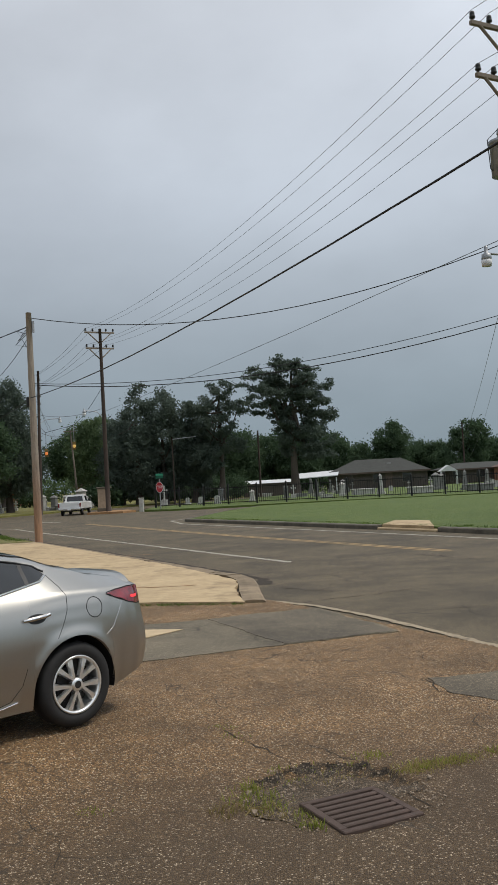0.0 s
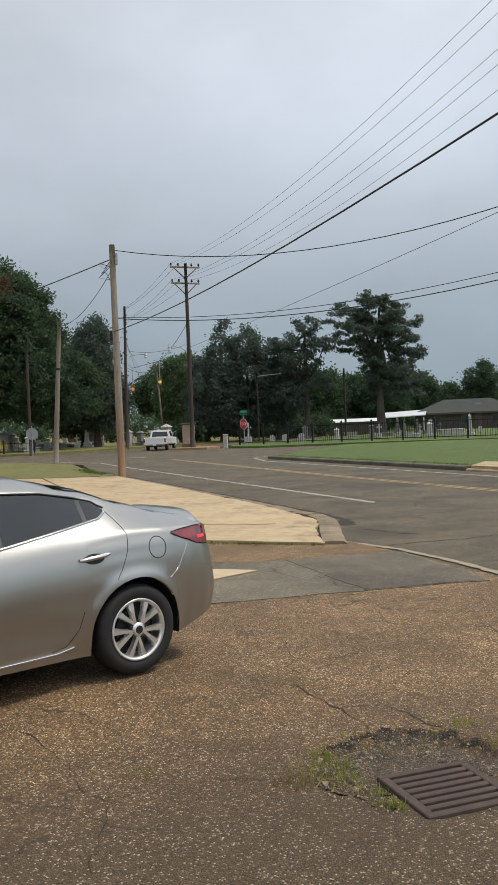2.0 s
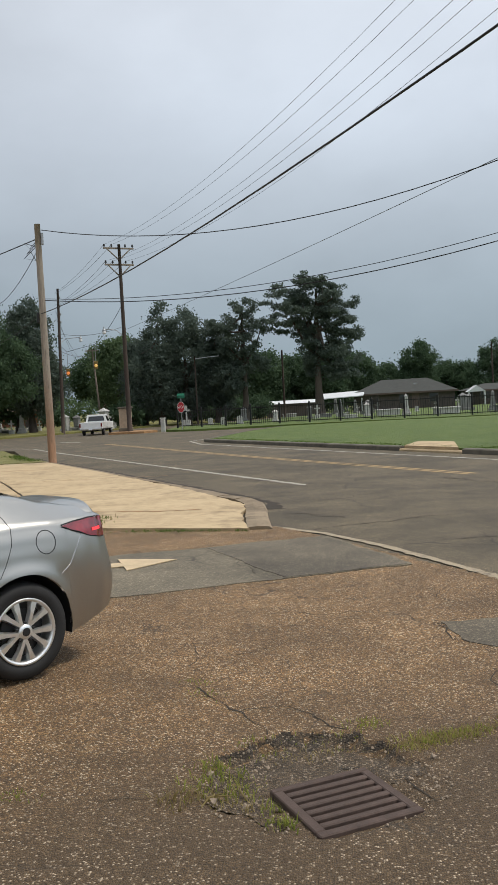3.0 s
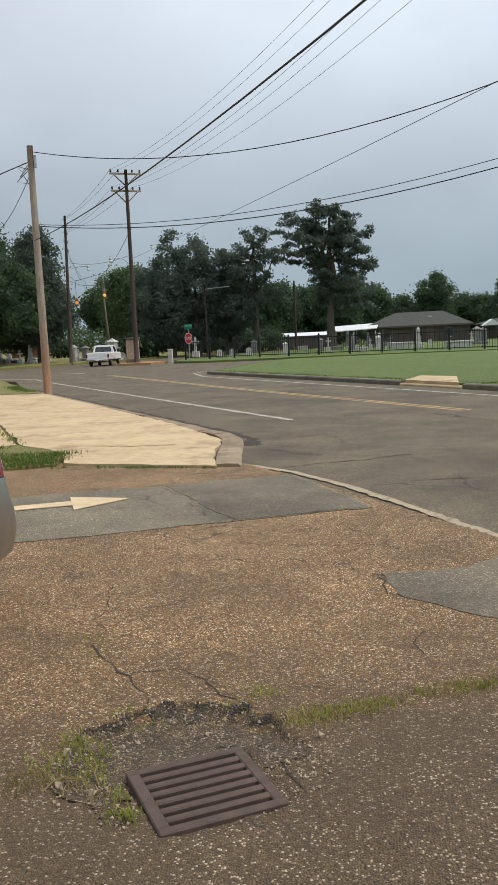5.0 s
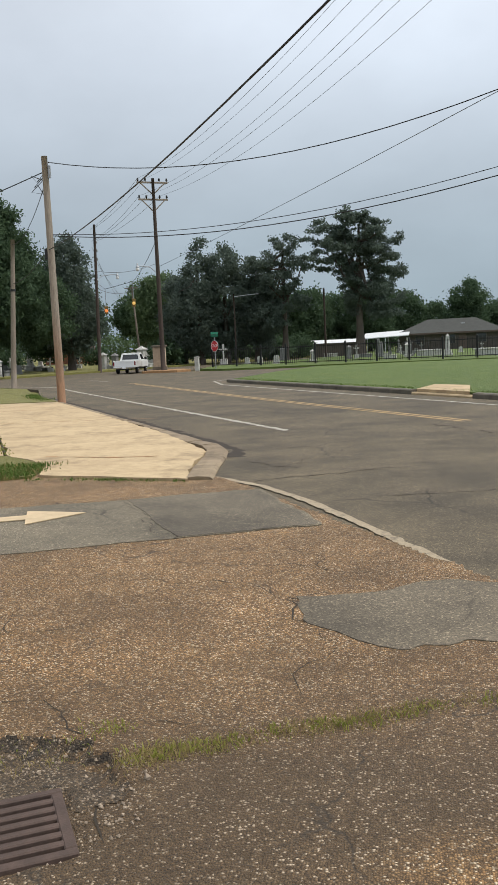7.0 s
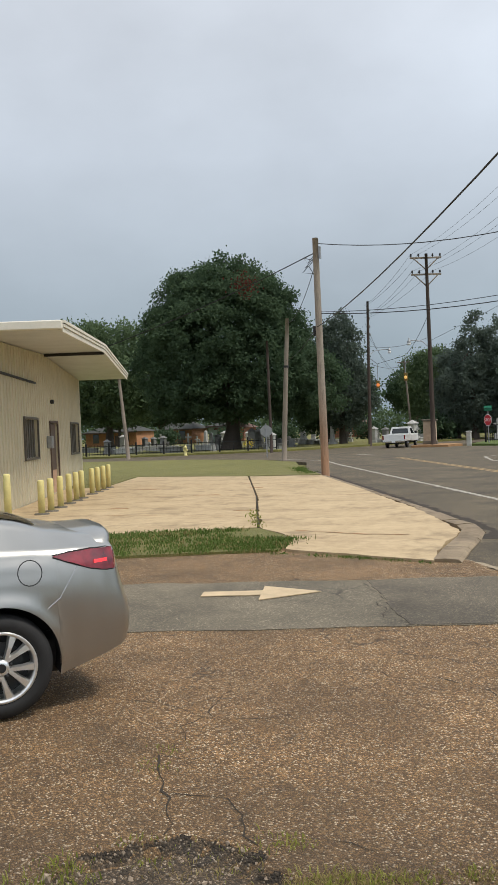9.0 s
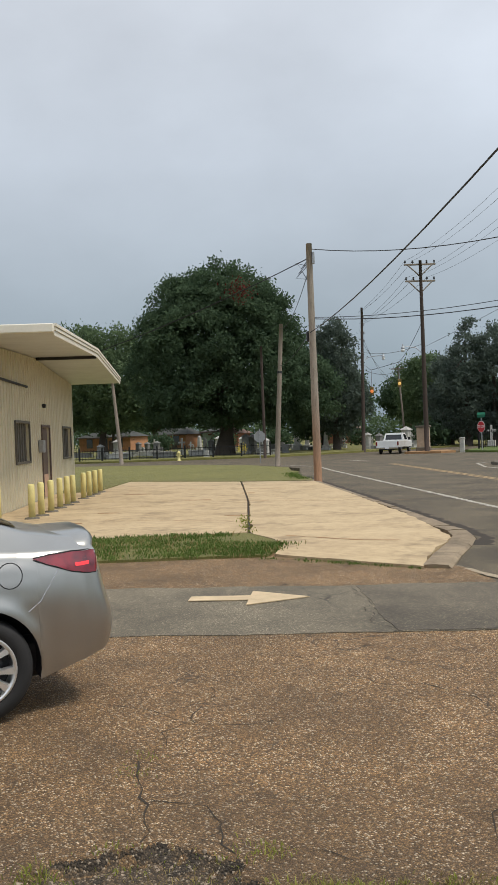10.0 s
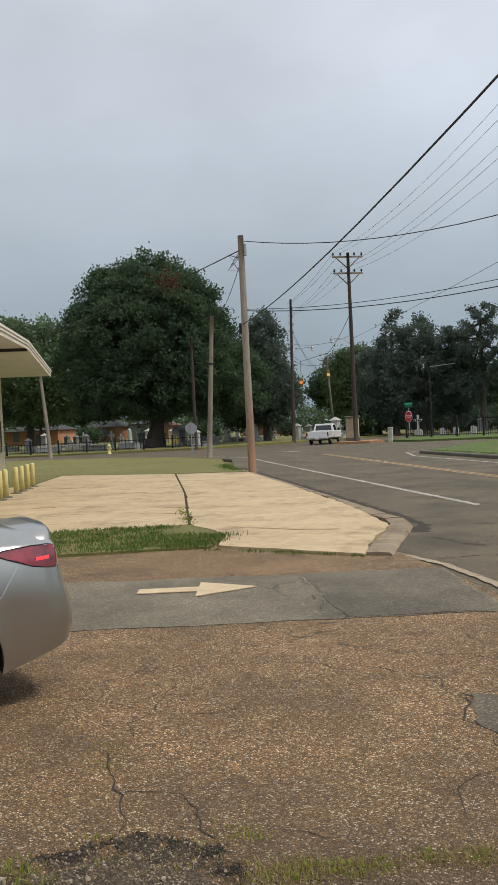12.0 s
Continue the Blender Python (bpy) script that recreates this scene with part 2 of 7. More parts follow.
def car_paint(name, c):
    m = Mat(name, 0.32, 0.9)
    flake = m.noise(900, 2)
    dust = m.noise(3.0, 5)
    col = m.ramp(flake, (0.3, tuple(v * 0.85 for v in c)), (0.7, tuple(v * 1.12 for v in c)))
    col = m.mix(m.ramp(dust, (0.5, 0.0), (0.75, 0.10)), col, (0.33, 0.29, 0.24))
    m.color(col)
    m.rough(m.ramp(dust, (0.3, 0.28), (0.7, 0.38)))
    m.b.inputs["Coat Weight"].default_value, m.b.inputs["Coat Roughness"].default_value = 0.7, 0.06
    return m.m


LOT = aggregate("exposed_aggregate", ((0.128, 0.066, 0.024), (0.335, 0.183, 0.073), (0.53, 0.312, 0.130), (0.96, 0.80, 0.56)),
                ((0.025, 0.016, 0.009), (0.071, 0.049, 0.027), (0.145, 0.100, 0.057), (0.62, 0.50, 0.36)))
SOIL = aggregate("broken_asphalt", ((0.05, 0.035, 0.020), (0.125, 0.088, 0.052), (0.21, 0.15, 0.092), (0.5, 0.42, 0.32)),
                 ((0.048, 0.030, 0.015), (0.140, 0.090, 0.045), (0.27, 0.178, 0.095), (0.50, 0.40, 0.28)))
# broken asphalt darkened to carry the shadow below the hollow's back step
SOILSHADE = aggregate("shaded_broken_asphalt", ((0.018, 0.013, 0.008), (0.045, 0.033, 0.020), (0.085, 0.062, 0.040), (0.3, 0.25, 0.19)),
                     ((0.028, 0.019, 0.011), (0.072, 0.049, 0.027), (0.135, 0.093, 0.054), (0.4, 0.32, 0.23)))
BAND = asphalt("patched_asphalt", (0.100, 0.083, 0.055), (0.192, 0.160, 0.108))
REPAIR = asphalt("brown_patched_asphalt", (0.088, 0.070, 0.046), (0.170, 0.138, 0.092))
ROAD = asphalt("road_asphalt", (0.058, 0.0445, 0.0255), (0.131, 0.102, 0.060), (0.15, 2.6, 1), radians(30.4))
PAD = concrete("sunny_concrete", (0.25, 0.173, 0.093), (0.46, 0.340, 0.195), (0.58, 0.445, 0.262))
WALK = concrete("grey_concrete", (0.075, 0.052, 0.031), (0.165, 0.120, 0.076), (0.265, 0.205, 0.14))
RING = concrete("broken_kerb_concrete", (0.10, 0.072, 0.043), (0.205, 0.153, 0.095), (0.34, 0.26, 0.165))
BANDDARK = asphalt("dark_patched_asphalt", (0.066, 0.054, 0.037), (0.150, 0.123, 0.083))

KERB = concrete("kerb_concrete", (0.05, 0.044, 0.034), (0.11, 0.095, 0.072), (0.20, 0.175, 0.13))
LAWN = grassy("mown_lawn", (0.044, 0.078, 0.013), (0.096, 0.142, 0.026), (0.152, 0.190, 0.040), (0.21, 0.205, 0.06))
ROUGH = grassy("rough_grass", (0.092, 0.096, 0.022), (0.182, 0.172, 0.046), (0.245, 0.222, 0.066), (0.32, 0.26, 0.11))
BLADE = leafy("grass_blade", (0.13, 0.175, 0.026), (0.245, 0.285, 0.055), (0.38, 0.36, 0.10))
TURF = leafy("turf_blade", (0.055, 0.105, 0.02), (0.105, 0.165, 0.036), (0.175, 0.225, 0.065))
DRYBLADE = leafy("dry_blade", (0.17, 0.13, 0.05), (0.30, 0.235, 0.10), (0.42, 0.34, 0.16))
OAK = leafy("oak_leaf", (0.058, 0.092, 0.054), (0.072, 0.112, 0.062), (0.090, 0.136, 0.072))
OAKLIGHT = leafy("pecan_leaf", (0.088, 0.130, 0.070), (0.112, 0.162, 0.082), (0.140, 0.195, 0.094))
CEDAR = leafy("cedar_leaf", (0.090, 0.118, 0.100), (0.106, 0.136, 0.110), (0.124, 0.156, 0.120))
REDLEAF = leafy("red_leaf", (0.06, 0.014, 0.012), (0.11, 0.025, 0.02), (0.15, 0.04, 0.03))
BARK = bark("tree_bark", (0.035, 0.027, 0.02), (0.10, 0.08, 0.062))
POLE_NEW = weathered_pole("pole_wood_brown", (0.27, 0.150, 0.082), (0.30, 0.255, 0.205), 0.6, 3.6)
POLE_DARK = bark("pole_wood_dark", (0.025, 0.017, 0.013), (0.075, 0.052, 0.04), (8, 8, 0.4))
POLE_GREY = bark("pole_wood_grey", (0.13, 0.105, 0.08), (0.30, 0.25, 0.20), (8, 8, 0.4))
CABLE = plain("cable_black", (0.012, 0.012, 0.013), 0.6, 0, 0.1, 3, 0)
WIRE = plain("wire_aluminium", (0.13, 0.135, 0.145), 0.5, 0.3, 0.1, 3, 0)
STEEL = plain("galvanised_steel", (0.34, 0.35, 0.36), 0.5, 0.6)
IRON = plain("cast_iron", (0.085, 0.056, 0.044), 0.8, 0.15, 0.4, 9, 0.4)
FENCE = plain("black_iron", (0.012, 0.012, 0.012), 0.5, 0.3, 0.2, 4, 0)
# near black: the darkness of recesses put into the colour
VOID = plain("dark_void", (0.008, 0.008, 0.008), 0.95, 0, 0.1, 4, 0)
YELLOW = plain("yellow_paint", (0.66, 0.58, 0.24), 0.6, 0, 0.22, 5, 0.2)


def worn_paint(name, paint, under_it, worn=0.46):
    """Road paint rubbed through to the asphalt in places."""
    m = Mat(name, 0.8).where()
    rub, grain = m.noise(4.5, 6, 0.75), m.noise(60, 3)
    col = m.ramp(rub, (worn - 0.08, under_it), (worn + 0.06, paint))
    col = m.mix(0.35, col, m.ramp(grain, (0.4, under_it), (0.6, paint)))
    m.color(col)
    m.bump(grain, 0.3, 0.003)
    return m.m


LINE_WHITE = worn_paint("worn_white_line", (0.46, 0.43, 0.36), (0.13, 0.115, 0.085))
EDGING_WORN = worn_paint("worn_edging", (0.36, 0.29, 0.19), (0.13, 0.105, 0.07), 0.44)
LINE_YELLOW = worn_paint("worn_yellow_line", (0.44, 0.29, 0.12), (0.13, 0.105, 0.07), 0.43)
ARROW = plain("worn_cream_paint", (0.55, 0.42, 0.255), 0.75, 0, 0.22, 5, 0.4)
CRACK = plain("crack_dirt", (0.036, 0.026, 0.016), 0.95, 0, 0.3, 12, 0.3)
METALWALL = plain("cream_steel_siding", (0.50, 0.445, 0.315), 0.55, 0, 0.12, 1.2, 0.05)
TRIMWALL = plain("cream_trim", (0.68, 0.64, 0.54), 0.5, 0, 0.12, 2)
ROOFMETAL = plain("metal_roof", (0.55, 0.56, 0.56), 0.45, 0.3, 0.15, 1.5)
DOORBROWN = plain("brown_steel_door", (0.11, 0.075, 0.06), 0.55)
DOORPINK = plain("faded_pink_panel", (0.52, 0.33, 0.22), 0.6)
SHUTTER = plain("brown_window_screen", (0.11, 0.10, 0.085), 0.5)
STONEW = plain("pale_marble", (0.46, 0.45, 0.42), 0.7, 0, 0.3, 3)
STONEG = plain("grey_granite", (0.19, 0.19, 0.18), 0.75, 0, 0.35, 3)
BRICKRED = plain("red_brick", (0.30, 0.13, 0.08), 0.85, 0, 0.3, 3)
BRICKORANGE = plain("orange_brick", (0.46, 0.23, 0.115), 0.85, 0, 0.3, 3)
BRICKDARK = plain("brown_brick", (0.085, 0.07, 0.06), 0.85, 0, 0.3, 3)
SHINGLE = plain("grey_shingle", (0.050, 0.052, 0.046), 0.9, 0, 0.25, 2, 0.5)
SHINGLEBROWN = plain("brown_shingle", (0.15, 0.09, 0.07), 0.9, 0, 0.25, 2, 0.5)
WHITEPAINT = plain("white_paint", (0.62, 0.63, 0.63), 0.5, 0, 0.12, 2)
MINT = plain("mint_paint", (0.42, 0.60, 0.50), 0.6, 0, 0.15, 2)
WINDOWGLASS = glass("window_glass")
CARGLASS = glass("tinted_car_glass", (0.012, 0.014, 0.015))
SILVER = car_paint("silver_paint", (0.40, 0.39, 0.362))
TRUCKWHITE = plain("white_truck_paint", (0.72, 0.72, 0.70), 0.3, 0, 0.08, 2, 0)
CHROME = plain("chrome", (0.62, 0.62, 0.62), 0.18, 1.0, 0.06, 8, 0)
ALLOY = plain("machined_alloy", (0.86, 0.86, 0.84), 0.28, 0.85, 0.12, 8, 0)
ALLOYDARK = plain("dark_brake_parts", (0.05, 0.05, 0.05), 0.5, 0.6, 0.2, 8, 0)
RUBBER = plain("tyre_rubber", (0.013, 0.0125, 0.012), 0.75, 0, 0.25, 14, 0.3)
BLACKPLASTIC = plain("black_plastic", (0.012, 0.012, 0.012), 0.5, 0, 0.1, 6, 0)
SEAM = plain("panel_gap", (0.012, 0.012, 0.012), 0.8, 0, 0.1, 6, 0)
LAMPRED = Mat("red_tail_lens", 0.12)
LAMPRED.color(LAMPRED.ramp(LAMPRED.noise(9.0, 3), (0.35, (0.10, 0.006, 0.012)), (0.65, (0.26, 0.012, 0.022))))
LAMPRED.b.inputs["Coat Weight"].default_value = 1.0
LAMPRED = LAMPRED.m
LAMPGLOW = glow("brake_lamp", (0.9, 0.04, 0.05), 0.5)
SIGNRED = plain("sign_red", (0.50, 0.025, 0.035), 0.5, 0, 0.1, 6, 0)
SIGNWHITE = plain("sign_white", (0.72, 0.72, 0.72), 0.5, 0, 0.1, 6, 0)
SIGNBACK = plain("sign_back_aluminium", (0.30, 0.31, 0.31), 0.5, 0.5, 0.15, 6, 0)
SIGNGREEN = plain("sign_green", (0.01, 0.16, 0.09), 0.5, 0, 0.1, 6, 0)
AMBER = glow("amber_signal", (0.9, 0.25, 0.06), 0.5)
AMBERPALE = glow("yellow_signal", (0.85, 0.5, 0.14), 0.35)
FLOWER = plain("yellow_flowers", (0.65, 0.5, 0.03), 0.7)
SIGNAL = plain("signal_yellow", (0.20, 0.13, 0.03), 0.5)
DIRT = plain("orange_dirt", (0.34, 0.19, 0.085), 0.9, 0, 0.35, 2, 0.5)


# ---- making meshes ----
class Geo:
    """Collects corners and faces for one mesh."""

    def __init__(self):
        self.v, self.f = [], []

    def add(self, vs, fs):
        o = len(self.v)
        self.v += [tuple(p) for p in vs]
        self.f += [tuple(i + o for i in f) for f in fs]
        return self

    def box(self, x0, x1, y0, y1, z0, z1, m=None, cut=0.0):
        bm = bmesh.new()
        bmesh.ops.create_cube(bm, size=1)
        for p in bm.verts:
            p.co = Vector(((x0 + x1) / 2 + p.co.x * (x1 - x0), (y0 + y1) / 2 + p.co.y * (y1 - y0), (z0 + z1) / 2 + p.co.z * (z1 - z0)))
        if cut:
            bmesh.ops.bevel(bm, geom=bm.edges[:], offset=cut, segments=1, affect="EDGES")
        bm.verts.index_update()
        vs = [(m @ p.co if m else p.co) for p in bm.verts]
        self.add(vs, [[p.index for p in f.verts] for f in bm.faces])
        bm.free()
        return self

    def tube(self, points, radii, n=8, caps=True):
        pts = [Vector(p) for p in points]
        if not isinstance(radii, (list, tuple)):
            radii = [radii] * len(pts)
        o = len(self.v)
        up = Vector((0, 0, 1))
        for i, p in enumerate(pts):
            d = (pts[min(i + 1, len(pts) - 1)] - pts[max(i - 1, 0)]).normalized()
            a = d.cross(up if abs(d.z) < 0.95 else Vector((1, 0, 0))).normalized()
            b = d.cross(a).normalized()
            for k in range(n):
                w = 2 * math.pi * k / n
                self.v.append(tuple(p + (a * math.cos(w) + b * math.sin(w)) * radii[i]))
        for i in range(len(pts) - 1):
            for k in range(n):
                k2 = (k + 1) % n
                self.f.append((o + i * n + k, o + i * n + k2, o + (i + 1) * n + k2, o + (i + 1) * n + k))
        if caps:
            self.f.append(tuple(o + k for k in range(n)))
            self.f.append(tuple(o + (len(pts) - 1) * n + k for k in reversed(range(n))))
        return self

    def lathe(self, rings, n=24, m=None, caps=True):
        """rings of (radius, height) round the z axis."""
        o = len(self.v)
        for r, z in rings:
            for k in range(n):
                w = 2 * math.pi * k / n
                p = Vector((r * math.cos(w), r * math.sin(w), z))
                self.v.append(tuple(m @ p if m else p))
        for i in range(len(rings) - 1):
            for k in range(n):
                k2 = (k + 1) % n
                self.f.append((o + i * n + k, o + i * n + k2, o + (i + 1) * n + k2, o + (i + 1) * n + k))
        if caps:
            self.f.append(tuple(o + k for k in reversed(range(n))))
            self.f.append(tuple(o + (len(rings) - 1) * n + k for k in range(n)))
        return self

    def slab(self, outline, z0, z1):
        """An upright prism over a flat outline given anticlockwise."""
        n = len(outline)
        vs = [(x, y, z0) for x, y in outline] + [(x, y, z1) for x, y in outline]
        fs = [tuple(range(n, 2 * n)), tuple(reversed(range(n)))]
        fs += [(i, (i + 1) % n, n + (i + 1) % n, n + i) for i in range(n)]
        return self.add(vs, fs)

    def mesh(self, name, mat, smooth=False):
        me = bpy.data.meshes.new(name)
        me.from_pydata(self.v, [], self.f)
        me.materials.append(mat)
        if smooth:
            me.shade_smooth()
        me.update()
        return me


def thing(name, m, label, category, group="", kind=""):
    ob = new(name)
    ob.empty_display_size = 0.1
    ob.matrix_basis = m
    return tagged(ob, label, category, group, kind)


def part(name, geo, mat, parent, label="", smooth=False):
    """One mesh under a thing or under a part; its corners are in the parent's own space."""
    ob = new(name, geo if isinstance(geo, bpy.types.Mesh) else geo.mesh(name, mat, smooth))
    ob.parent = parent
    if label:
        ob["label"] = label
    return ob


def solid(name, geo, mat, label, category, kind="", smooth=False, group=""):
    ob = new(name, geo.mesh(name, mat, smooth))
    return tagged(ob, label, category, group, kind)


# ---- plan: s runs along the main road, n across it ----
U, N = Vector((-0.506, 0.8625)), Vector((0.8625, 0.506))


def at(s, n):
    p = U * s + N * n
    return (p.x, p.y)


def sn(s, n, z=0.0, turn=0.0):
    """A pose on the plan whose x axis points across the road and y axis along it."""
    x, y = at(s, n)
    return pose(x, y, z, 0, 0, 30.4 + turn)


# ---- ground, road, lot ----
GROUND = solid("ground", Geo().add([(-2500, -2500, -0.16), (2500, -2500, -0.16), (2500, 2500, -0.16), (-2500, 2500, -0.16)], [(0, 1, 2, 3)]), ROUGH,
               "wide flat ground of rough summer grass", "ground", "structure")


def sheet(name, outline, z0, z1, mat, label, category):
    return solid(name, Geo().slab(outline, z0, z1), mat, label, category, "structure")


def arc(cx, cy, r, a0, a1, n=8):
    return [(cx + r * math.cos(radians(a0 + (a1 - a0) * i / n)), cy + r * math.sin(radians(a0 + (a1 - a0) * i / n))) for i in range(n + 1)]


# main road, then the crossing with its side streets
ROAD_EDGE = 4.3
road_outline = [at(-60, ROAD_EDGE), at(-60, 15.2), at(38, 15.2), (-6.15, 42.5), (-5.1, 44.9), (-1.9, 48.6), (3, 51.8),  (16, 50.5), (40, 40), (42, 47), (16, 57.5), (0, 60.5), (-10.2, 60.5),
                (-13.6, 63.0), (-14.5, 72), (-4, 96), (-8, 99), (-19, 80), (-22.8, 71), (-27, 62.5), (-40, 58), (-90, 59),
                (-90, 52), (-40, 50.6), (-26, 48.6), (-19.5, 45.2), (-15.5, 40.8), at(35, 6.3), at(13.2, 6.3), at(11.2, ROAD_EDGE)]
sheet("road", road_outline, -0.2, -0.02, ROAD, "worn dark asphalt road running past the lot", "road")

# lot of exposed aggregate: a field of small heights, sunk round the storm drain
DRAIN, DRAIN_TURN, DRAIN_HALF = Vector((0.205, 3.33)), radians(29), 0.230
HOLLOW = Vector((0.10, 3.54))


def drain_axes(x, y):
    """Place along and across the grate, from its middle."""
    a, b = x - DRAIN.x, y - DRAIN.y
    c, q = math.cos(DRAIN_TURN), math.sin(DRAIN_TURN)
    return a * c + b * q, b * c - a * q


def hollow(x, y):
    """How deep the broken hollow round the drain is: a sharp edge at its back, level with the grate towards the walk."""
    u, v = drain_axes(x, y)
    q = Vector((x - HOLLOW.x, y - HOLLOW.y))
    rim = 0.47 + 0.09 * noise.noise(Vector((x * 3.1, y * 3.1, 7))) + 0.06 * noise.noise(Vector((x * 9, y * 9, 2)))
    d = math.hypot(q.x * 0.98, q.y)
    if d >= rim:
        return 0.0
    k = min(1.0, (rim - d) / (0.06 + 0.05 * noise.noise(Vector((x * 4, y * 4, 12)))))
    return k * 0.048 * max(0.0, min(1.0, max((v + 0.02) / 0.40, (-u - 0.22) / 0.5)))


def lot_height(x, y):
    z = 0.003 * noise.noise(Vector((x * 0.5, y * 0.5, 0))) + 0.002 * noise.noise(Vector((x * 2.3, y * 2.3, 3)))
    z += 0.105 * math.exp(-(((x + 2.1) / 1.5) ** 2 + ((y - 4.75) / 1.05) ** 2))
    u, v = drain_axes(x, y)
    if max(abs(u), abs(v)) < 0.25:
        z -= 0.016
    depth = hollow(x, y)
    if depth > 0:
        z -= depth
        z += 0.012 * noise.noise(Vector((x * 9, y * 9, 1)))
    fall = max(0.0, (x * N.x + y * N.y) - 4.7)
    return z - 0.010 * min(1.0, fall / 0.6)


def inside(p, poly):
    hit = False
    for (x1, y1), (x2, y2) in zip(poly, poly[1:] + poly[:1]):
        if (y1 > p[1]) != (y2 > p[1]) and p[0] < (x2 - x1) * (p[1] - y1) / (y2 - y1) + x1:
            hit = not hit
    return hit


LOT_FAR = [(-30, -2.0), (-14, 5.6), (-9, 8.4), (-5.3, 10.2), (-4.4, 10.9), (-3.2, 11.3), (-2.2, 11.25), (-0.6, 10.7)]


def lot_top_edge(x):
    for (x1, y1), (x2, y2) in zip(LOT_FAR, LOT_FAR[1:]):
        if x1 <= x <= x2:
            return y1 + (y2 - y1) * (x - x1) / (x2 - x1)
    return LOT_FAR[-1][1]


def lot_patch(name, x0, x1, y0, y1, step, keep, mat, label, lift=0.0):
    """A sheet on the lot's heights; keep(x, y) says which squares belong to it."""
    g, index = Geo(), {}
    nx, ny = round((x1 - x0) / step), round((y1 - y0) / step)

    def corner(i, j):
        if (i, j) not in index:
            x, y = x0 + i * step, y0 + j * step
            index[i, j] = len(g.v)
            g.v.append((x, y, lot_height(x, y) + lift))
        return index[i, j]

    for i in range(nx):
        for j in range(ny):
            if keep(x0 + (i + 0.5) * step, y0 + (j + 0.5) * step):
                g.f.append((corner(i, j), corner(i + 1, j), corner(i + 1, j + 1), corner(i, j + 1)))
    return solid(name, g, mat, label, "pavement", "structure", True)


def across(x, y):
    return x * N.x + y * N.y


def ragged_edge(x, y, k=0.06):
    return k * noise.noise(Vector((x * 1.7, y * 1.7, 11))) + k * 0.5 * noise.noise(Vector((x * 6, y * 6, 5)))


def in_drain(x, y):
    u, v = drain_axes(x, y)
    return abs(u) < 0.19 and abs(v) < 0.19


def on_lot(x, y):
    return not in_drain(x, y) and across(x, y) < 5.2 + ragged_edge(x, y) and y < lot_top_edge(x) + 0.6


lot_patch("pavement_lot", -9, 6, -4, 12.4, 0.05, on_lot, LOT, "brown exposed-aggregate asphalt lot, cracked, darker round the drain")
lot_patch("hollow_dirt", -0.7, 0.8, 2.8, 4.3, 0.02, lambda x, y: hollow(x, y) > 0.008 and not in_drain(x, y), SOIL, "dark soil and broken asphalt round the drain", 0.004)
# ragged dark sheet along the back step: its shadow, painted in
lot_patch("hollow_edge_shade", -0.7, 0.8, 3.3, 4.3, 0.01, lambda x, y: 0.004 < hollow(x, y) < 0.030 + 0.03 * noise.noise(Vector((x * 8, y * 8, 4))) and y > 3.70 and x < 0.40 and not in_drain(x, y) and noise.noise(Vector((x * 10, y * 10, 9))) > -0.12, SOILSHADE, "broken edge of the asphalt above the drain, coloured as the step's shadow", 0.006)
sheet("pavement_side", [(-40, -7), (-30, -30), at(-40, 5.1), (6.0, -4), (-9, -4), (-9, 8.6), (-14, 5.6), (-30, -2)], -0.2, 0.0, LOT,
      "outer part of the brown aggregate lot", "pavement")


def torn(outline, step=0.12, k=0.05):
    """The outline with a ragged edge."""
    out = []
    for (x1, y1), (x2, y2) in zip(outline, outline[1:] + outline[:1]):
        n = max(1, int(math.hypot(x2 - x1, y2 - y1) / step))
        for i in range(n):
            x, y = x1 + (x2 - x1) * i / n, y1 + (y2 - y1) * i / n
            out.append((x + ragged_edge(y, x, k), y + ragged_edge(x, y, k)))
    return out


sheet("pavement_band", torn([(-9.2, 4.22), (-2.5, 6.94), (-0.45, 7.79), (0.9, 8.35), (0.05, 10.3), (-1.46, 9.75), (-3.89, 8.85), (-9.2, 6.75)], 0.08, 0.07), -0.03, 0.007, BAND, "smooth grey asphalt strip laid across the lot", "pavement")
sheet("pavement_patch", torn([(-0.33, 7.86), (0.86, 8.36), (0.02, 10.24), (-1.36, 9.74)], 0.08, 0.05), -0.02, 0.011, BANDDARK, "darker crazed asphalt patch at the end of the strip", "pavement")
sheet("pavement_repair", torn([(0.92, 6.03), (1.12, 5.52), (1.38, 5.22), (2.05, 5.27), (3.0, 5.1), (3.1, 5.2), (2.45, 6.35), (1.82, 6.50), (1.44, 6.32)], 0.06, 0.14), -0.03, 0.006, REPAIR, "grey asphalt repair at the edge of the lot", "pavement")


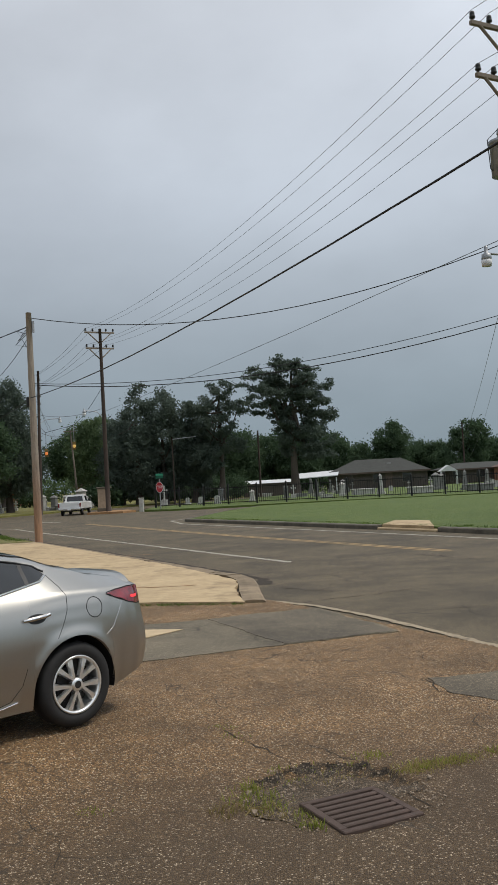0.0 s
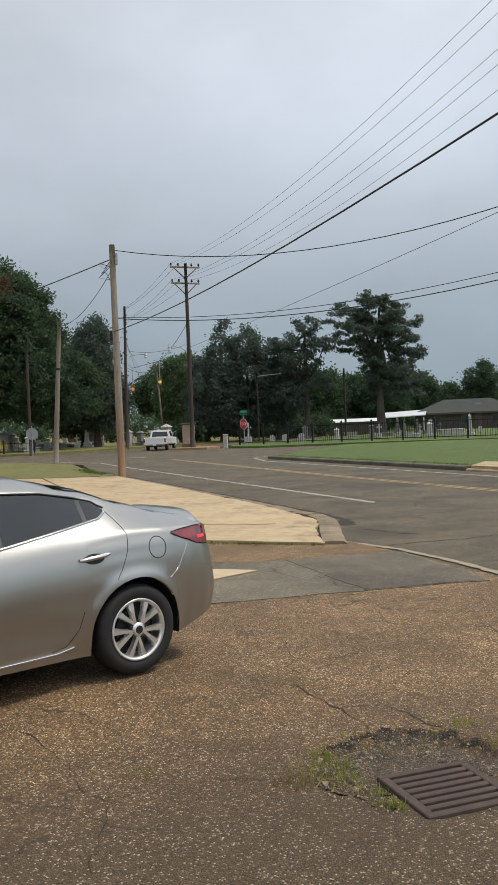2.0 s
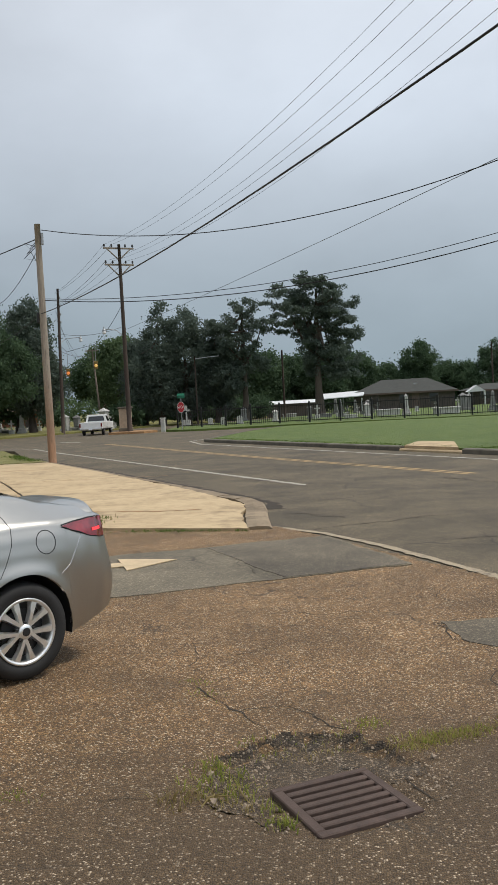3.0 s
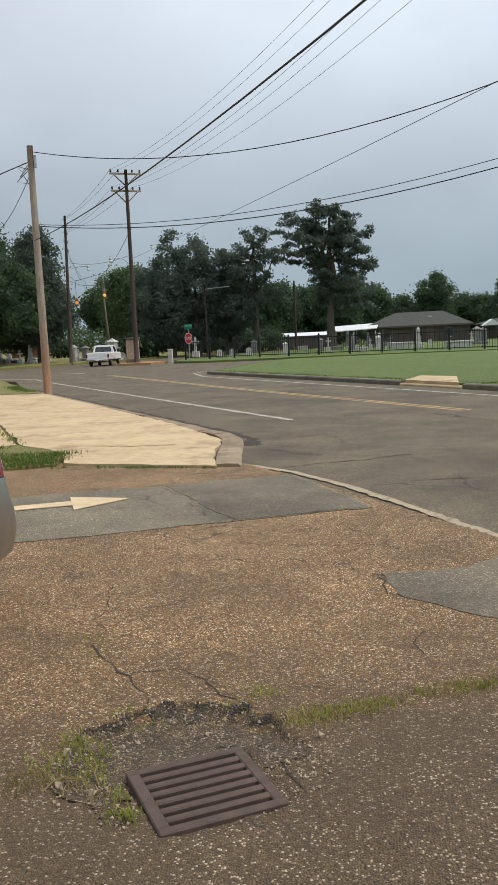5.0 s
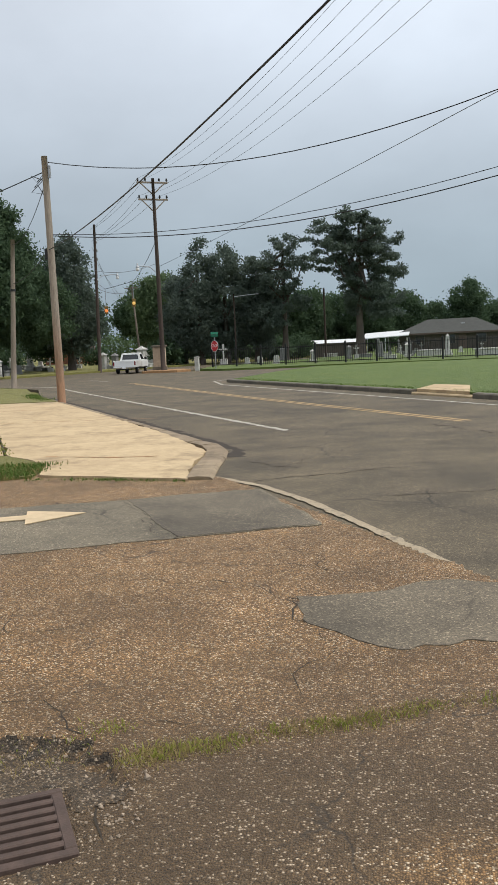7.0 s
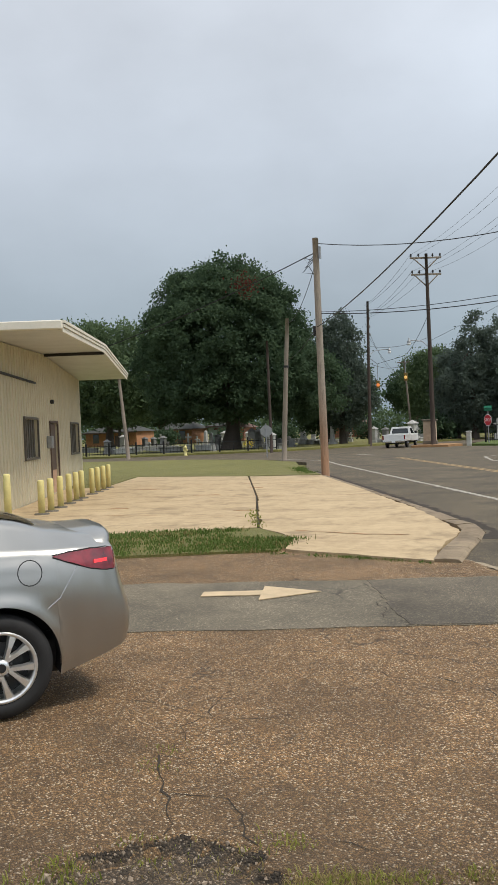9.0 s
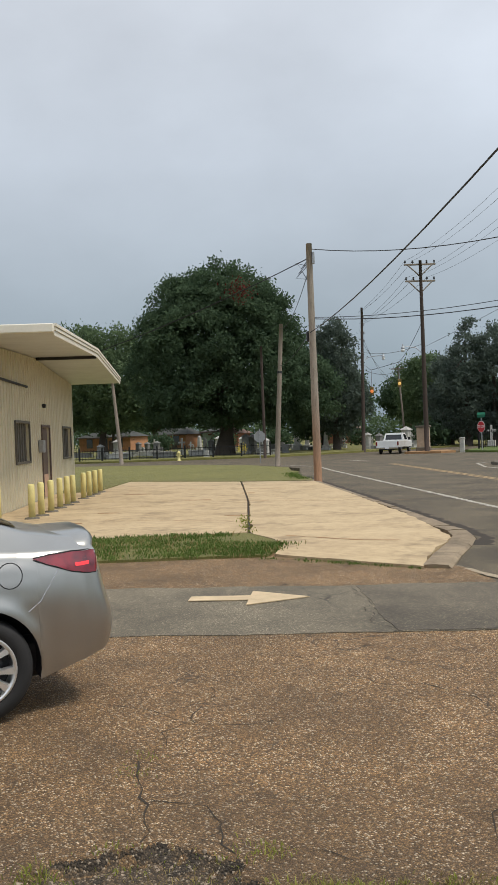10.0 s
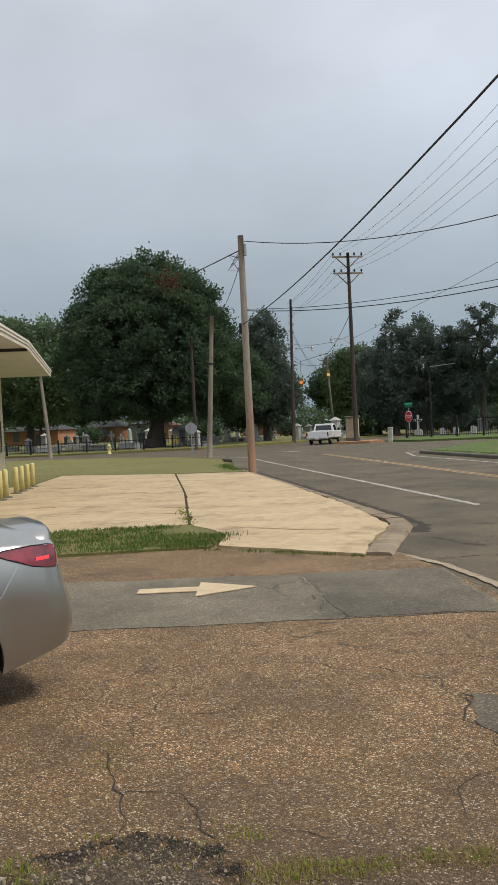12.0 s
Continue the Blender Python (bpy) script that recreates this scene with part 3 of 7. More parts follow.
def strip(name, points, width, z, mat, label, kind="structure", category="road marking", wave=0.0, seed=1):
    """A thin flat band along a line, laid a few millimetres proud."""
    rnd = random.Random(seed)
    fine = []
    for (x1, y1), (x2, y2) in zip(points, points[1:]):
        k = max(1, int(math.hypot(x2 - x1, y2 - y1) / 0.12)) if wave else 1
        fine += [(x1 + (x2 - x1) * i / k, y1 + (y2 - y1) * i / k) for i in range(k)]
    fine.append(points[-1])
    g = Geo()
    for i, (x, y) in enumerate(fine):
        ax, ay = fine[max(i - 1, 0)]
        bx, by = fine[min(i + 1, len(fine) - 1)]
        d = Vector((bx - ax, by - ay)).normalized()
        w = width / 2 * (1 + wave * rnd.uniform(-1, 1))
        o = wave * width * rnd.uniform(-0.6, 0.6)
        for side in (1, -1):
            px, py = x - d.y * (w * side + o), y + d.x * (w * side + o)
            g.v.append((px, py, (lot_height(px, py) if on_lot(px, py) and category == "crack" else 0.0) + z))
    for i in range(len(fine) - 1):
        g.f.append((2 * i, 2 * i + 1, 2 * i + 3, 2 * i + 2))
    return solid(name, g, mat, label, category, kind)


# markings
strip("edge_line", [at(s, 8.22) for s in range(15, 41, 3)] + [(-15.2, 42.5), (-19.5, 46.2)], 0.13, -0.016, LINE_WHITE, "worn white edge line along the road", wave=0.3)
strip("far_edge_line", [at(s, 14.25) for s in range(-60, 37, 4)] + [(-7.15, 42.4), (-6.6, 44.4), (-4.4, 47.3)], 0.13, -0.016, LINE_WHITE, "worn white line along the far kerb", wave=0.3)
for off in (-0.10, 0.10):
    strip("centre_line", [at(s, 11.55 + off + max(0, s - 24) * 0.028) for s in range(14, 46, 2)], 0.10, -0.016, LINE_YELLOW, "faded double yellow centre line", wave=0.15)
strip("lane_mark", [(-14.6, 48.6), (-16.6, 51.0)], 0.2, -0.016, LINE_WHITE, "short white lane mark at the crossing")
strip("stop_bar", [at(5, 14.0), at(8, 13.3)], 0.25, -0.016, LINE_WHITE, "worn white bar painted on the road", wave=0.2)
strip("kerb_joint_line", [(1.98, 6.80), (1.42, 8.0), (0.66, 9.55), (0.0, 10.6), (-0.75, 11.4)], 0.10, -0.008, EDGING_WORN, "pale worn concrete edging between lot and road", wave=0.22, category="edging")

# painted arrow
g = Geo()
arrow = [(-1.10, -0.075), (0.02, -0.075), (0.02, -0.24), (1.12, 0.0), (0.02, 0.24), (0.02, 0.075), (-1.10, 0.075)]
a_dir = Vector((0.931, 0.365)).normalized()
mid = Vector((-2.10, 8.77))
g.slab([(mid.x + a_dir.x * x - a_dir.y * y, mid.y + a_dir.y * x + a_dir.x * y) for x, y in [(p[0] * 0.53, p[1] * 1.5) for p in arrow]], 0.012, 0.020)
solid("painted_arrow", g, ARROW, "worn cream arrow painted on the grey strip", "road marking", "structure")
# faded yellow scraps of paint near the walk
rnd = random.Random(5)
g = Geo()
for k in range(70):
    x, y = -0.18 + rnd.gauss(0, 0.13), 2.38 + rnd.gauss(0, 0.05)
    r = rnd.uniform(0.003, 0.011)
    z = lot_height(x, y) + 0.002
    g.slab([(x + r * rnd.uniform(0.5, 1.3) * math.cos(a), y + r * rnd.uniform(0.3, 0.8) * math.sin(a)) for a in (0, 1.1, 2.2, 3.1, 4.2, 5.2)], z, z + 0.0012)
solid("paint_scraps", g, LINE_YELLOW, "flaked yellow paint left on the old asphalt", "paint", "stuff")

# concrete pad with its kerb and panels
pad_z = 0.035
PAD_PANELS = [[at(*p) for p in ((11.56, 3.14), (9.95, 4.75), (10.87, 5.02), (12.46, 5.78), (13.6, 5.93), (16.5, 6.08), (21, 6.12), (21, 3.40), (14.3, 3.02), (12.9, 3.35))],
              [at(*p) for p in ((21.03, 6.15), (29.8, 6.15), (31.0, 3.78), (21.03, 3.42))],
              [at(*p) for p in ((14.35, 2.96), (21, 3.36), (21, -2.35), (14.6, -2.35))],
              [at(*p) for p in ((21.03, 3.38), (31.1, 3.72), (34.5, -0.4), (28.3, -1.0), (28.3, -2.25), (21.03, -2.25))]]
pad = thing("concrete_pad", pose(0, 0, 0), "sunlit tan concrete apron beside the metal building", "pavement", kind="structure")
for k, outline in enumerate(PAD_PANELS):
    part("panel", Geo().slab(torn(outline, 0.15, 0.07) if k == 0 else outline, -0.15, pad_z), PAD, pad)
rnd = random.Random(9)
g = Geo()
for (s0, n0, ln) in ((15.6, -0.6, 1.4), (17.3, -0.3, 0.5), (17.6, 2.9, 0.5), (22.5, 2.2, 0.8), (24.5, 3.6, 0.5), (19.5, 0.2, 0.5), (26, 0.5, 0.9)):
    x, y = at(s0, n0)
    g.slab([(x + ln * 0.5 * math.cos(a) * rnd.uniform(0.7, 1.2), y + 0.10 * math.sin(a) * rnd.uniform(0.5, 1.3) + 0.25 * ln * 0.5 * math.cos(a)) for a in (0, 0.8, 1.6, 2.4, 3.1, 4.0, 4.9, 5.6)], pad_z - 0.02, pad_z + 0.004)
solid("dirt_patches", g, DIRT, "brown dirt lying in hollows of the concrete", "dirt", "stuff")
strip("pad_joint", [at(14.3, 2.99), at(21, 3.38), at(31.0, 3.75)], 0.024, pad_z + 0.004, CRACK, "dark open joint across the concrete", "structure", "joint", 0.4, 3)
for k, (line, w) in enumerate((([(-9.1, 15.5), (-5.6, 15.55)], 0.035), ([(-14.3, 24.4), (-8.2, 24.9)], 0.05), ([(-12.2, 20.1), (-3.9, 20.4)], 0.03), ([(-3.86, 13.55), (-2.6, 13.2), (-1.95, 13.28)], 0.045))):
    strip("pad_joint", line, w, pad_z + 0.004, DIRT, "shallow joint in the concrete filled with brown dirt", "structure", "joint", 0.8, 60 + k)

kerb_near = thing("kerb_near", pose(0, 0, 0), "broken weathered concrete kerb with a dark gutter", "kerb", kind="structure")
pts = [at(9.92, 4.98), at(10.9, 5.40), at(11.8, 5.82), at(12.6, 6.14), at(13.3, 6.24), at(14.2, 6.28)] + [at(s, 6.28) for s in (15.4, 16.5, 18, 19.5, 21, 22.5, 24, 26, 28.5, 31, 33.5)]
rnd = random.Random(17)
for k, ((x1, y1), (x2, y2)) in enumerate(zip(pts, pts[1:])):
    d = Vector((x2 - x1, y2 - y1)).normalized()
    nrm = Vector((d.y, -d.x))
    broken = 1.0 if k < 7 else 0.35
    gap = 0.012 + 0.03 * broken * rnd.random()
    a, b = Vector((x1, y1)) + d * gap, Vector((x2, y2)) - d * gap
    inner = -0.27 if k < 4 else -0.26 if k < 7 else -0.13
    za, zb, slip = (rnd.uniform(-0.022, 0.010) * broken for _ in range(3))
    prof = [(inner, -0.15), (0.06, -0.15), (0.06, -0.005), (0.02, pad_z - 0.006), (inner * 0.5, pad_z + 0.006), (inner, pad_z - 0.004)]
    vs = [(p.x + nrm.x * (o + slip), p.y + nrm.y * (o + slip), z + (dz if z > -0.1 else 0)) for p, dz in ((a, za), (b, zb)) for o, z in prof]
    fs = [(i, (i + 1) % 6, 6 + (i + 1) % 6, 6 + i) for i in range(6)] + [(5, 4, 3, 2, 1, 0), (6, 7, 8, 9, 10, 11)]
    part("kerb_stone", Geo().add(vs, fs), RING, kerb_near)

# grass beside the pad and on the far corner
sheet("grass_strip", [(-9, 8.5), (-5.4, 10.42), (-3.9, 11.2), (-3.2, 11.5), (-3.5, 12.7), at(14.27, 2.98), at(14.55, -2.4), at(14.0, -12), (-20, 2.9)], -0.15, 0.035, ROUGH,
      "strip of rough grass between lot and concrete", "grass")
sheet("grass_corner", [at(30.0, 6.2), at(36, 6.2), (-16.0, 40.6), (-20, 44.6), (-26.3, 48.0), (-40, 49.8), (-90, 51), (-90, 20), at(31.4, -14), at(31.4, -2.6), at(28.35, -2.3), at(28.35, -1.05), at(34.6, -0.45), at(31.15, 3.75)], -0.15, 0.04, ROUGH,
      "sunlit rough grass between the building and the street", "grass")
# lawn beyond the road with its kerb
lawn_outline = [at(-60, 15.45), (55, 40), (40, 45.0), (16, 55.4), (3, 58.2), (-3.4, 57.2), (-5.0, 50.0), (-5.75, 42.6), at(38.1, 15.45)]
LAWN_OB = sheet("lawn", lawn_outline, -0.15, 0.115, LAWN, "mown green lawn sloping up from the kerb", "lawn")
kerb_far = thing("kerb_far", pose(0, 0, 0), "dark weathered kerb along the lawn", "kerb", kind="structure")
pts = [at(s, 15.32) for s in range(-20, 38, 3)] + [at(38.2, 15.34), (-5.95, 42.5), (-5.55, 46.2), (-5.2, 50.0), (-3.6, 57.2)]
for (x1, y1), (x2, y2) in zip(pts, pts[1:]):
    d = Vector((x2 - x1, y2 - y1)).normalized()
    nrm = Vector((-d.y, d.x)) * -1
    a, b = Vector((x1, y1)) + d * 0.012, Vector((x2, y2)) - d * 0.012
    lowered = 18.3 < (a.x * U.x + a.y * U.y) < 20.9
    top = 0.05 if lowered else 0.12
    prof = [(-0.10, -0.15), (0.10, -0.15), (0.10, top + 0.005), (-0.07, top), (-0.10, top - 0.03)]
    vs = [(p.x + nrm.x * o, p.y + nrm.y * o, z) for p in (a, b) for o, z in prof]
    fs = [(i, (i + 1) % 5, 5 + (i + 1) % 5, 5 + i) for i in range(5)] + [(4, 3, 2, 1, 0), (5, 6, 7, 8, 9)]
    part("kerb_stone", Geo().add(vs, fs), PAD if lowered else KERB, kerb_far)
sheet("apron", [at(19.3, 15.35), at(21.9, 17.2), at(23.5, 17.0), at(21.9, 15.35)][::-1], -0.1, 0.142, PAD, "pale concrete driveway apron cut into the lawn", "pavement")
sheet("grass_verge", [(-10.4, 61.2), (0, 61.6), (16, 58.4), (42, 48), (60, 50), (70, 100), (40, 180), (-3, 180), (-3, 97), (-13.4, 72.5), (-12.6, 63.6)], -0.15, 0.10, LAWN,
      "grass of the fenced burial ground", "grass")
sheet("grass_burial", [(-40, 59.2), (-27.8, 63.5), (-23.8, 71.5), (-20, 81), (-9, 100), (-9, 180), (-160, 180), (-160, 60), (-90, 60)], -0.15, 0.10, ROUGH,
      "shaded grass of the old burial ground", "grass")
sheet("dirt_island", [(-16.6, 62.2), (-13.8, 61.6), (-13.2, 63.4), (-14.4, 66), (-16.6, 66)], -0.1, 0.13, DIRT, "bare orange dirt round the foot of the pole", "dirt")

# walk underfoot
walk_slab = thing("concrete_walk", pose(0, 0, 0), "stained grey concrete walk with an open joint", "pavement", kind="structure")
part("slab_piece", Geo().slab(torn([(-2.4, 0.55), (-2.2, -3.5), (0.75, -3.5), (0.40, 2.20), (0.18, 2.22), (-0.36, 1.92)], 0.05, 0.035), -0.1, 0.022), WALK, walk_slab)
part("slab_piece", Geo().slab(torn([(0.79, -3.5), (4.5, -3.5), (4.4, 4.05), (0.86, 2.47), (0.44, 2.23)], 0.05, 0.03), -0.1, 0.024), WALK, walk_slab)

# ---- storm drain ----
drain = thing("storm_drain", pose(DRAIN.x, DRAIN.y, -0.003, 0, 0, 29), "rusty cast-iron drain grate sunk in cracked asphalt", "drain")
H2 = DRAIN_HALF
frame_geo = Geo()
for x0, x1, y0, y1 in ((-H2, H2, -H2, -H2 + 0.040), (-H2, H2, H2 - 0.034, H2), (-H2, -H2 + 0.046, -H2 + 0.041, H2 - 0.035), (H2 - 0.042, H2, -H2 + 0.041, H2 - 0.035)):
    frame_geo.box(x0, x1, y0, y1, -0.05, 0.010, cut=0.005)
part("frame", frame_geo, IRON, drain)
# shallow black block; its colour stands for the unlit depth of the pit
part("pit", Geo().box(-H2 + 0.02, H2 - 0.02, -H2 + 0.02, H2 - 0.02, -0.12, -0.06), VOID, drain, "dark pit below the bars")
pitch = (2 * H2 - 0.074) / 6.5
bar = Geo().box(-H2 + 0.040, H2 - 0.036, -0.016, 0.016, -0.04, 0.009, cut=0.005).mesh("bar", IRON)
for k in range(6):
    b = part("bar", bar, IRON, drain)
    b.location = (0, -H2 + 0.040 + pitch * (k + 0.75), 0)


# ---- the steel building ----
def steel_building():
    """Its gable end looks across the concrete to the road; x runs across the road, y along it."""
    b = thing("metal_building", sn(25.8, -2.3, 0.0), "cream ribbed steel building with a deep roof canopy", "building")
    near, far, mid_y, half, eave, ridge, back = -7.7, 6.7, -0.5, 7.2, 3.80, 4.08, -14.0

    def top(y):
        return ridge - (ridge - eave) * abs(y - mid_y) / half

    # gable wall with openings: two windows and a door
    holes = [(-3.6, -1.8, 1.18, 2.18), (0.15, 1.45, 0.03, 2.12), (4.15, 6.05, 1.15, 2.15)]
    wall = None
    cuts = sorted({near, far, mid_y, *[h[0] for h in holes], *[h[1] for h in holes]})
    for y0, y1 in zip(cuts, cuts[1:]):
        m_ = (y0 + y1) / 2
        h = next((h for h in holes if h[0] <= m_ <= h[1]), None)
        spans = [(0.0, None)] if not h else [(0.0, h[2]), (h[3], None)]
        for z0, z1 in spans:
            za, zb = (z1, z1) if z1 else (top(y0), top(y1))
            vs = [(-0.16, y0, z0), (-0.16, y1, z0), (-0.16, y1, zb), (-0.16, y0, za), (0, y0, z0), (0, y1, z0), (0, y1, zb), (0, y0, za)]
            piece = Geo().add(vs, [(4, 5, 6, 7), (3, 2, 1, 0), (0, 1, 5, 4), (2, 3, 7, 6), (1, 2, 6, 5), (3, 0, 4, 7)])
            panel = part("wall_panel", piece, METALWALL, b)
            wall = wall or panel
    # ribs of the siding
    for k in range(46):
        y = near + 0.15 + k * (far - near - 0.3) / 45
        h = next((h for h in holes if h[0] - 0.05 <= y <= h[1] + 0.05), None)
        for z0, z1 in ([(0.05, top(y) - 0.02)] if not h else [(0.05, h[2] - 0.06), (h[3] + 0.06, top(y) - 0.02)]):
            if z1 - z0 > 0.05:
                g = Geo().add([(0.001, y - 0.035, z0), (0.024, y - 0.016, z0), (0.024, y + 0.016, z0), (0.001, y + 0.035, z0),
                       (0.001, y - 0.035, z1), (0.024, y - 0.016, z1), (0.024, y + 0.016, z1), (0.001, y + 0.035, z1)],
                      [(0, 1, 5, 4), (1, 2, 6, 5), (2, 3, 7, 6), (4, 5, 6, 7), (3, 2, 1, 0)])
                part("rib", g, METALWALL, wall)
    part("side_wall", Geo().box(back, -0.165, near, near + 0.16, 0, eave - 0.02), METALWALL, b)
    part("side_wall", Geo().box(back, -0.165, far - 0.16, far, 0, eave - 0.02), METALWALL, b)
    part("back_wall", Geo().box(back - 0.16, back - 0.003, near, far, 0, eave - 0.02), METALWALL, b)
    part("corner_trim", Geo().box(-0.02, 0.03, far + 0.002, far + 0.05, 0, eave), TRIMWALL, b)
    part("corner_trim", Geo().box(-0.02, 0.03, near - 0.16, near - 0.002, 0, eave), TRIMWALL, b)
    # roof with canopy over the gable
    out, th = 1.75, 0.24
    for sgn in (1, -1):
        ye = far + 0.45 if sgn > 0 else near - 0.45
        ze = top(ye)
        vs = [(back - 0.3, mid_y, ridge + 0.02), (out, mid_y, ridge + 0.02), (out, ye, ze + 0.02), (back - 0.3, ye, ze + 0.02),
              (back - 0.3, mid_y, ridge + 0.17), (out, mid_y, ridge + 0.17), (out, ye, ze + 0.17), (back - 0.3, ye, ze + 0.17)]
        fs = [(0, 1, 2, 3), (7, 6, 5, 4), (1, 5, 6, 2), (2, 6, 7, 3), (3, 7, 4, 0)]
        part("roof", Geo().add(vs, fs if sgn < 0 else [tuple(reversed(f)) for f in fs]), ROOFMETAL, b)
        f = Geo()
        for z0, z1, o in ((-0.03, 0.06, 0.02), (0.075, 0.135, 0.045), (0.15, 0.21, 0.065)):
            f.add([(out + 0.004, mid_y, ridge + z0), (out + o, mid_y, ridge + z0), (out + o, ye, ze + z0), (out + 0.004, ye, ze + z0),
                   (out + 0.004, mid_y, ridge + z1), (out + o, mid_y, ridge + z1), (out + o, ye, ze + z1), (out + 0.004, ye, ze + z1)],
                  [(0, 1, 2, 3), (7, 6, 5, 4), (1, 5, 6, 2), (0, 4, 5, 1), (2, 6, 7, 3)])
        part("fascia", f, TRIMWALL, b)
        gut = Geo().box(back, out + 0.02, ye + (0.004 if sgn > 0 else -0.13), ye + (0.13 if sgn > 0 else -0.004), ze + 0.02, ze + 0.2, cut=0.02)
        part("gutter", gut, TRIMWALL, b)
    part("soffit_beam", Geo().box(0.05, out, mid_y - 0.03, mid_y + 0.03, 4.0, 4.085), BLACKPLASTIC, b, "dark conduit under the canopy")
    for y0, y1, z0, z1 in (holes[0], holes[2]):
        w = part("window", Geo().box(-0.10, -0.07, y0, y1, z0, z1), SHUTTER, b, "dark screened window in a brown frame")
        f = Geo()
        for a, c, p, q in ((y0 - 0.05, y1 + 0.05, z1, z1 + 0.06), (y0 - 0.05, y1 + 0.05, z0 - 0.06, z0), (y0 - 0.05, y0, z0, z1), (y1, y1 + 0.05, z0, z1)):
            f.box(0.003, 0.05, a, c, p, q)
        part("window_frame", f, SHUTTER, w)
        for k in range(1, 6):
            part("slat", Geo().box(-0.065, -0.04, y0 + (y1 - y0) * k / 6 - 0.012, y0 + (y1 - y0) * k / 6 + 0.012, z0, z1), SHUTTER, w)
    y0, y1, z0, z1 = holes[1]
    door = part("door", Geo().box(-0.09, -0.05, y0 + 0.02, y1 - 0.02, 0.72, z1 - 0.02), DOORBROWN, b, "brown steel door with a paler lower panel")
    part("door_panel", Geo().box(-0.09, -0.045, y0 + 0.02, y1 - 0.02, z0, 0.715), DOORPINK, door, "faded pinkish lower panel")
    f = Geo()
    for a, c, p, q in ((y0 - 0.06, y1 + 0.06, z1, z1 + 0.07), (y0 - 0.06, y0, 0, z1), (y1, y1 + 0.06, 0, z1)):
        f.box(0.004, 0.05, a, c, p, q)
    part("door_frame", f, DOORBROWN, door)
    part("meter_box", Geo().box(0.004, 0.16, -0.40, -0.08, 1.38, 1.74, cut=0.02), STEEL, b, "grey electric meter box")
    part("wall_lamp", Geo().lathe([(0.02, 0), (0.07, 0.02), (0.06, 0.1), (0.02, 0.12)], 10, pose(0.004, 0.45, 2.75, 0, 90, 0)), BLACKPLASTIC, b)
    part("bracket", Geo().box(0.004, 0.06, -6.8, -1.95, 3.14, 3.19), BLACKPLASTIC, b)
    return b


steel_building()

# bollards in front of the building
BOLLARDS = [(17.55, -1.75, 0.95), (18.9, -1.34, 0.74), (19.6, -1.26, 0.74), (20.6, -1.21, 0.74), (21.75, -1.18, 0.74), (22.65, -1.13, 0.74), (23.5, -1.10, 0.74),
            (25.0, -1.02, 0.74), (25.9, -0.96, 0.74), (26.85, -0.90, 0.74), (27.9, -0.86, 0.74)]
rnd = random.Random(3)
for s, n, h in BOLLARDS:
    bo = thing("bollard", sn(s, n, pad_z), "yellow-painted steel guard post before the building", "bollard", "yellow posts by the building")
    lean = rnd.uniform(-0.012, 0.012)
    part("post", Geo().lathe([(0.072, -0.05), (0.072, h - 0.04), (0.064, h - 0.012), (0.04, h)], 14, Matrix.Shear("XY", 4, (lean, -lean))), YELLOW, bo, "", True)
    part("footing", Geo().lathe([(0.17, 0.0), (0.15, 0.03), (0.10, 0.035)], 14), KERB, bo)


# ---- poles, wires, lamps ----
def pole_geo(h, r0, r1, lean=(0, 0), n=12):
    return Geo().tube([(lean[0] * k / 6, lean[1] * k / 6, -0.3 if k == 0 else h * k / 6) for k in range(7)], [r0 + (r1 - r0) * k / 6 for k in range(7)], n)


def insulator(x, y, z):
    return Geo().lathe([(0.03, 0), (0.03, 0.06), (0.075, 0.07), (0.085, 0.12), (0.05, 0.14), (0.07, 0.17), (0.06, 0.24), (0.02, 0.26)], 10, pose(x, y, z))


def crossarm_pole(m, h, label, arms=((0.25, 1.15), (1.45, 1.1))):
    """A tall dark pole; its arms lie along x."""
    p = thing("utility_pole", m, label, "utility pole", "poles along the road")
    part("shaft", pole_geo(h, 0.19, 0.11), POLE_DARK, p, "", True)
    for drop, reach in arms:
        z = h - drop
        a = part("crossarm", Geo().box(-reach, reach, 0.11, 0.22, z - 0.07, z + 0.05, cut=0.01), POLE_GREY, p)
        for x in (-reach + 0.08, -reach * 0.45, reach * 0.45, reach - 0.08):
            part("insulator", insulator(x, 0.165, z + 0.045), BLACKPLASTIC, a, "", True)
        for sg in (-1, 1):
            part("brace", Geo().tube([(sg * reach * 0.78, 0.13, z - 0.05), (sg * 0.06, 0.13, z - 0.82)], 0.045, 6), POLE_GREY, a)
    return p


def street_lamp_arm(parent, z, reach, side, rise=0.5):
    arm = part("lamp_arm", Geo().tube([(0.1 * side, 0, z - rise), (reach * 0.35 * side, 0, z - rise * 0.2), (reach * 0.7 * side, 0, z), (reach * side, 0, z)], 0.03, 8), STEEL, parent, "", True)
    head = part("lamp_head", Geo().lathe([(0.03, 0.36), (0.05, 0.30), (0.05, 0.17), (0.12, 0.14), (0.13, 0.02), (0.12, 0.0)][::-1], 16, pose(reach * side, 0, z - 0.16)), STEEL, arm, "grey street lamp head", True)
    part("lens", Geo().lathe([(0.125, -0.17), (0.14, -0.01), (0.10, 0.0)], 16, pose(reach * side, 0, z - 0.165)), SIGNWHITE, head, "milky refractor", True)


P1, P2 = Vector((-9.5, 28.6, 0)), Vector((-18.35, 44.3, 0))
TP, P3, P4 = Vector((-15.3, 63.4, 0)), Vector((-23.4, 72.8, 0)), Vector((6.04, 22.25, 0))

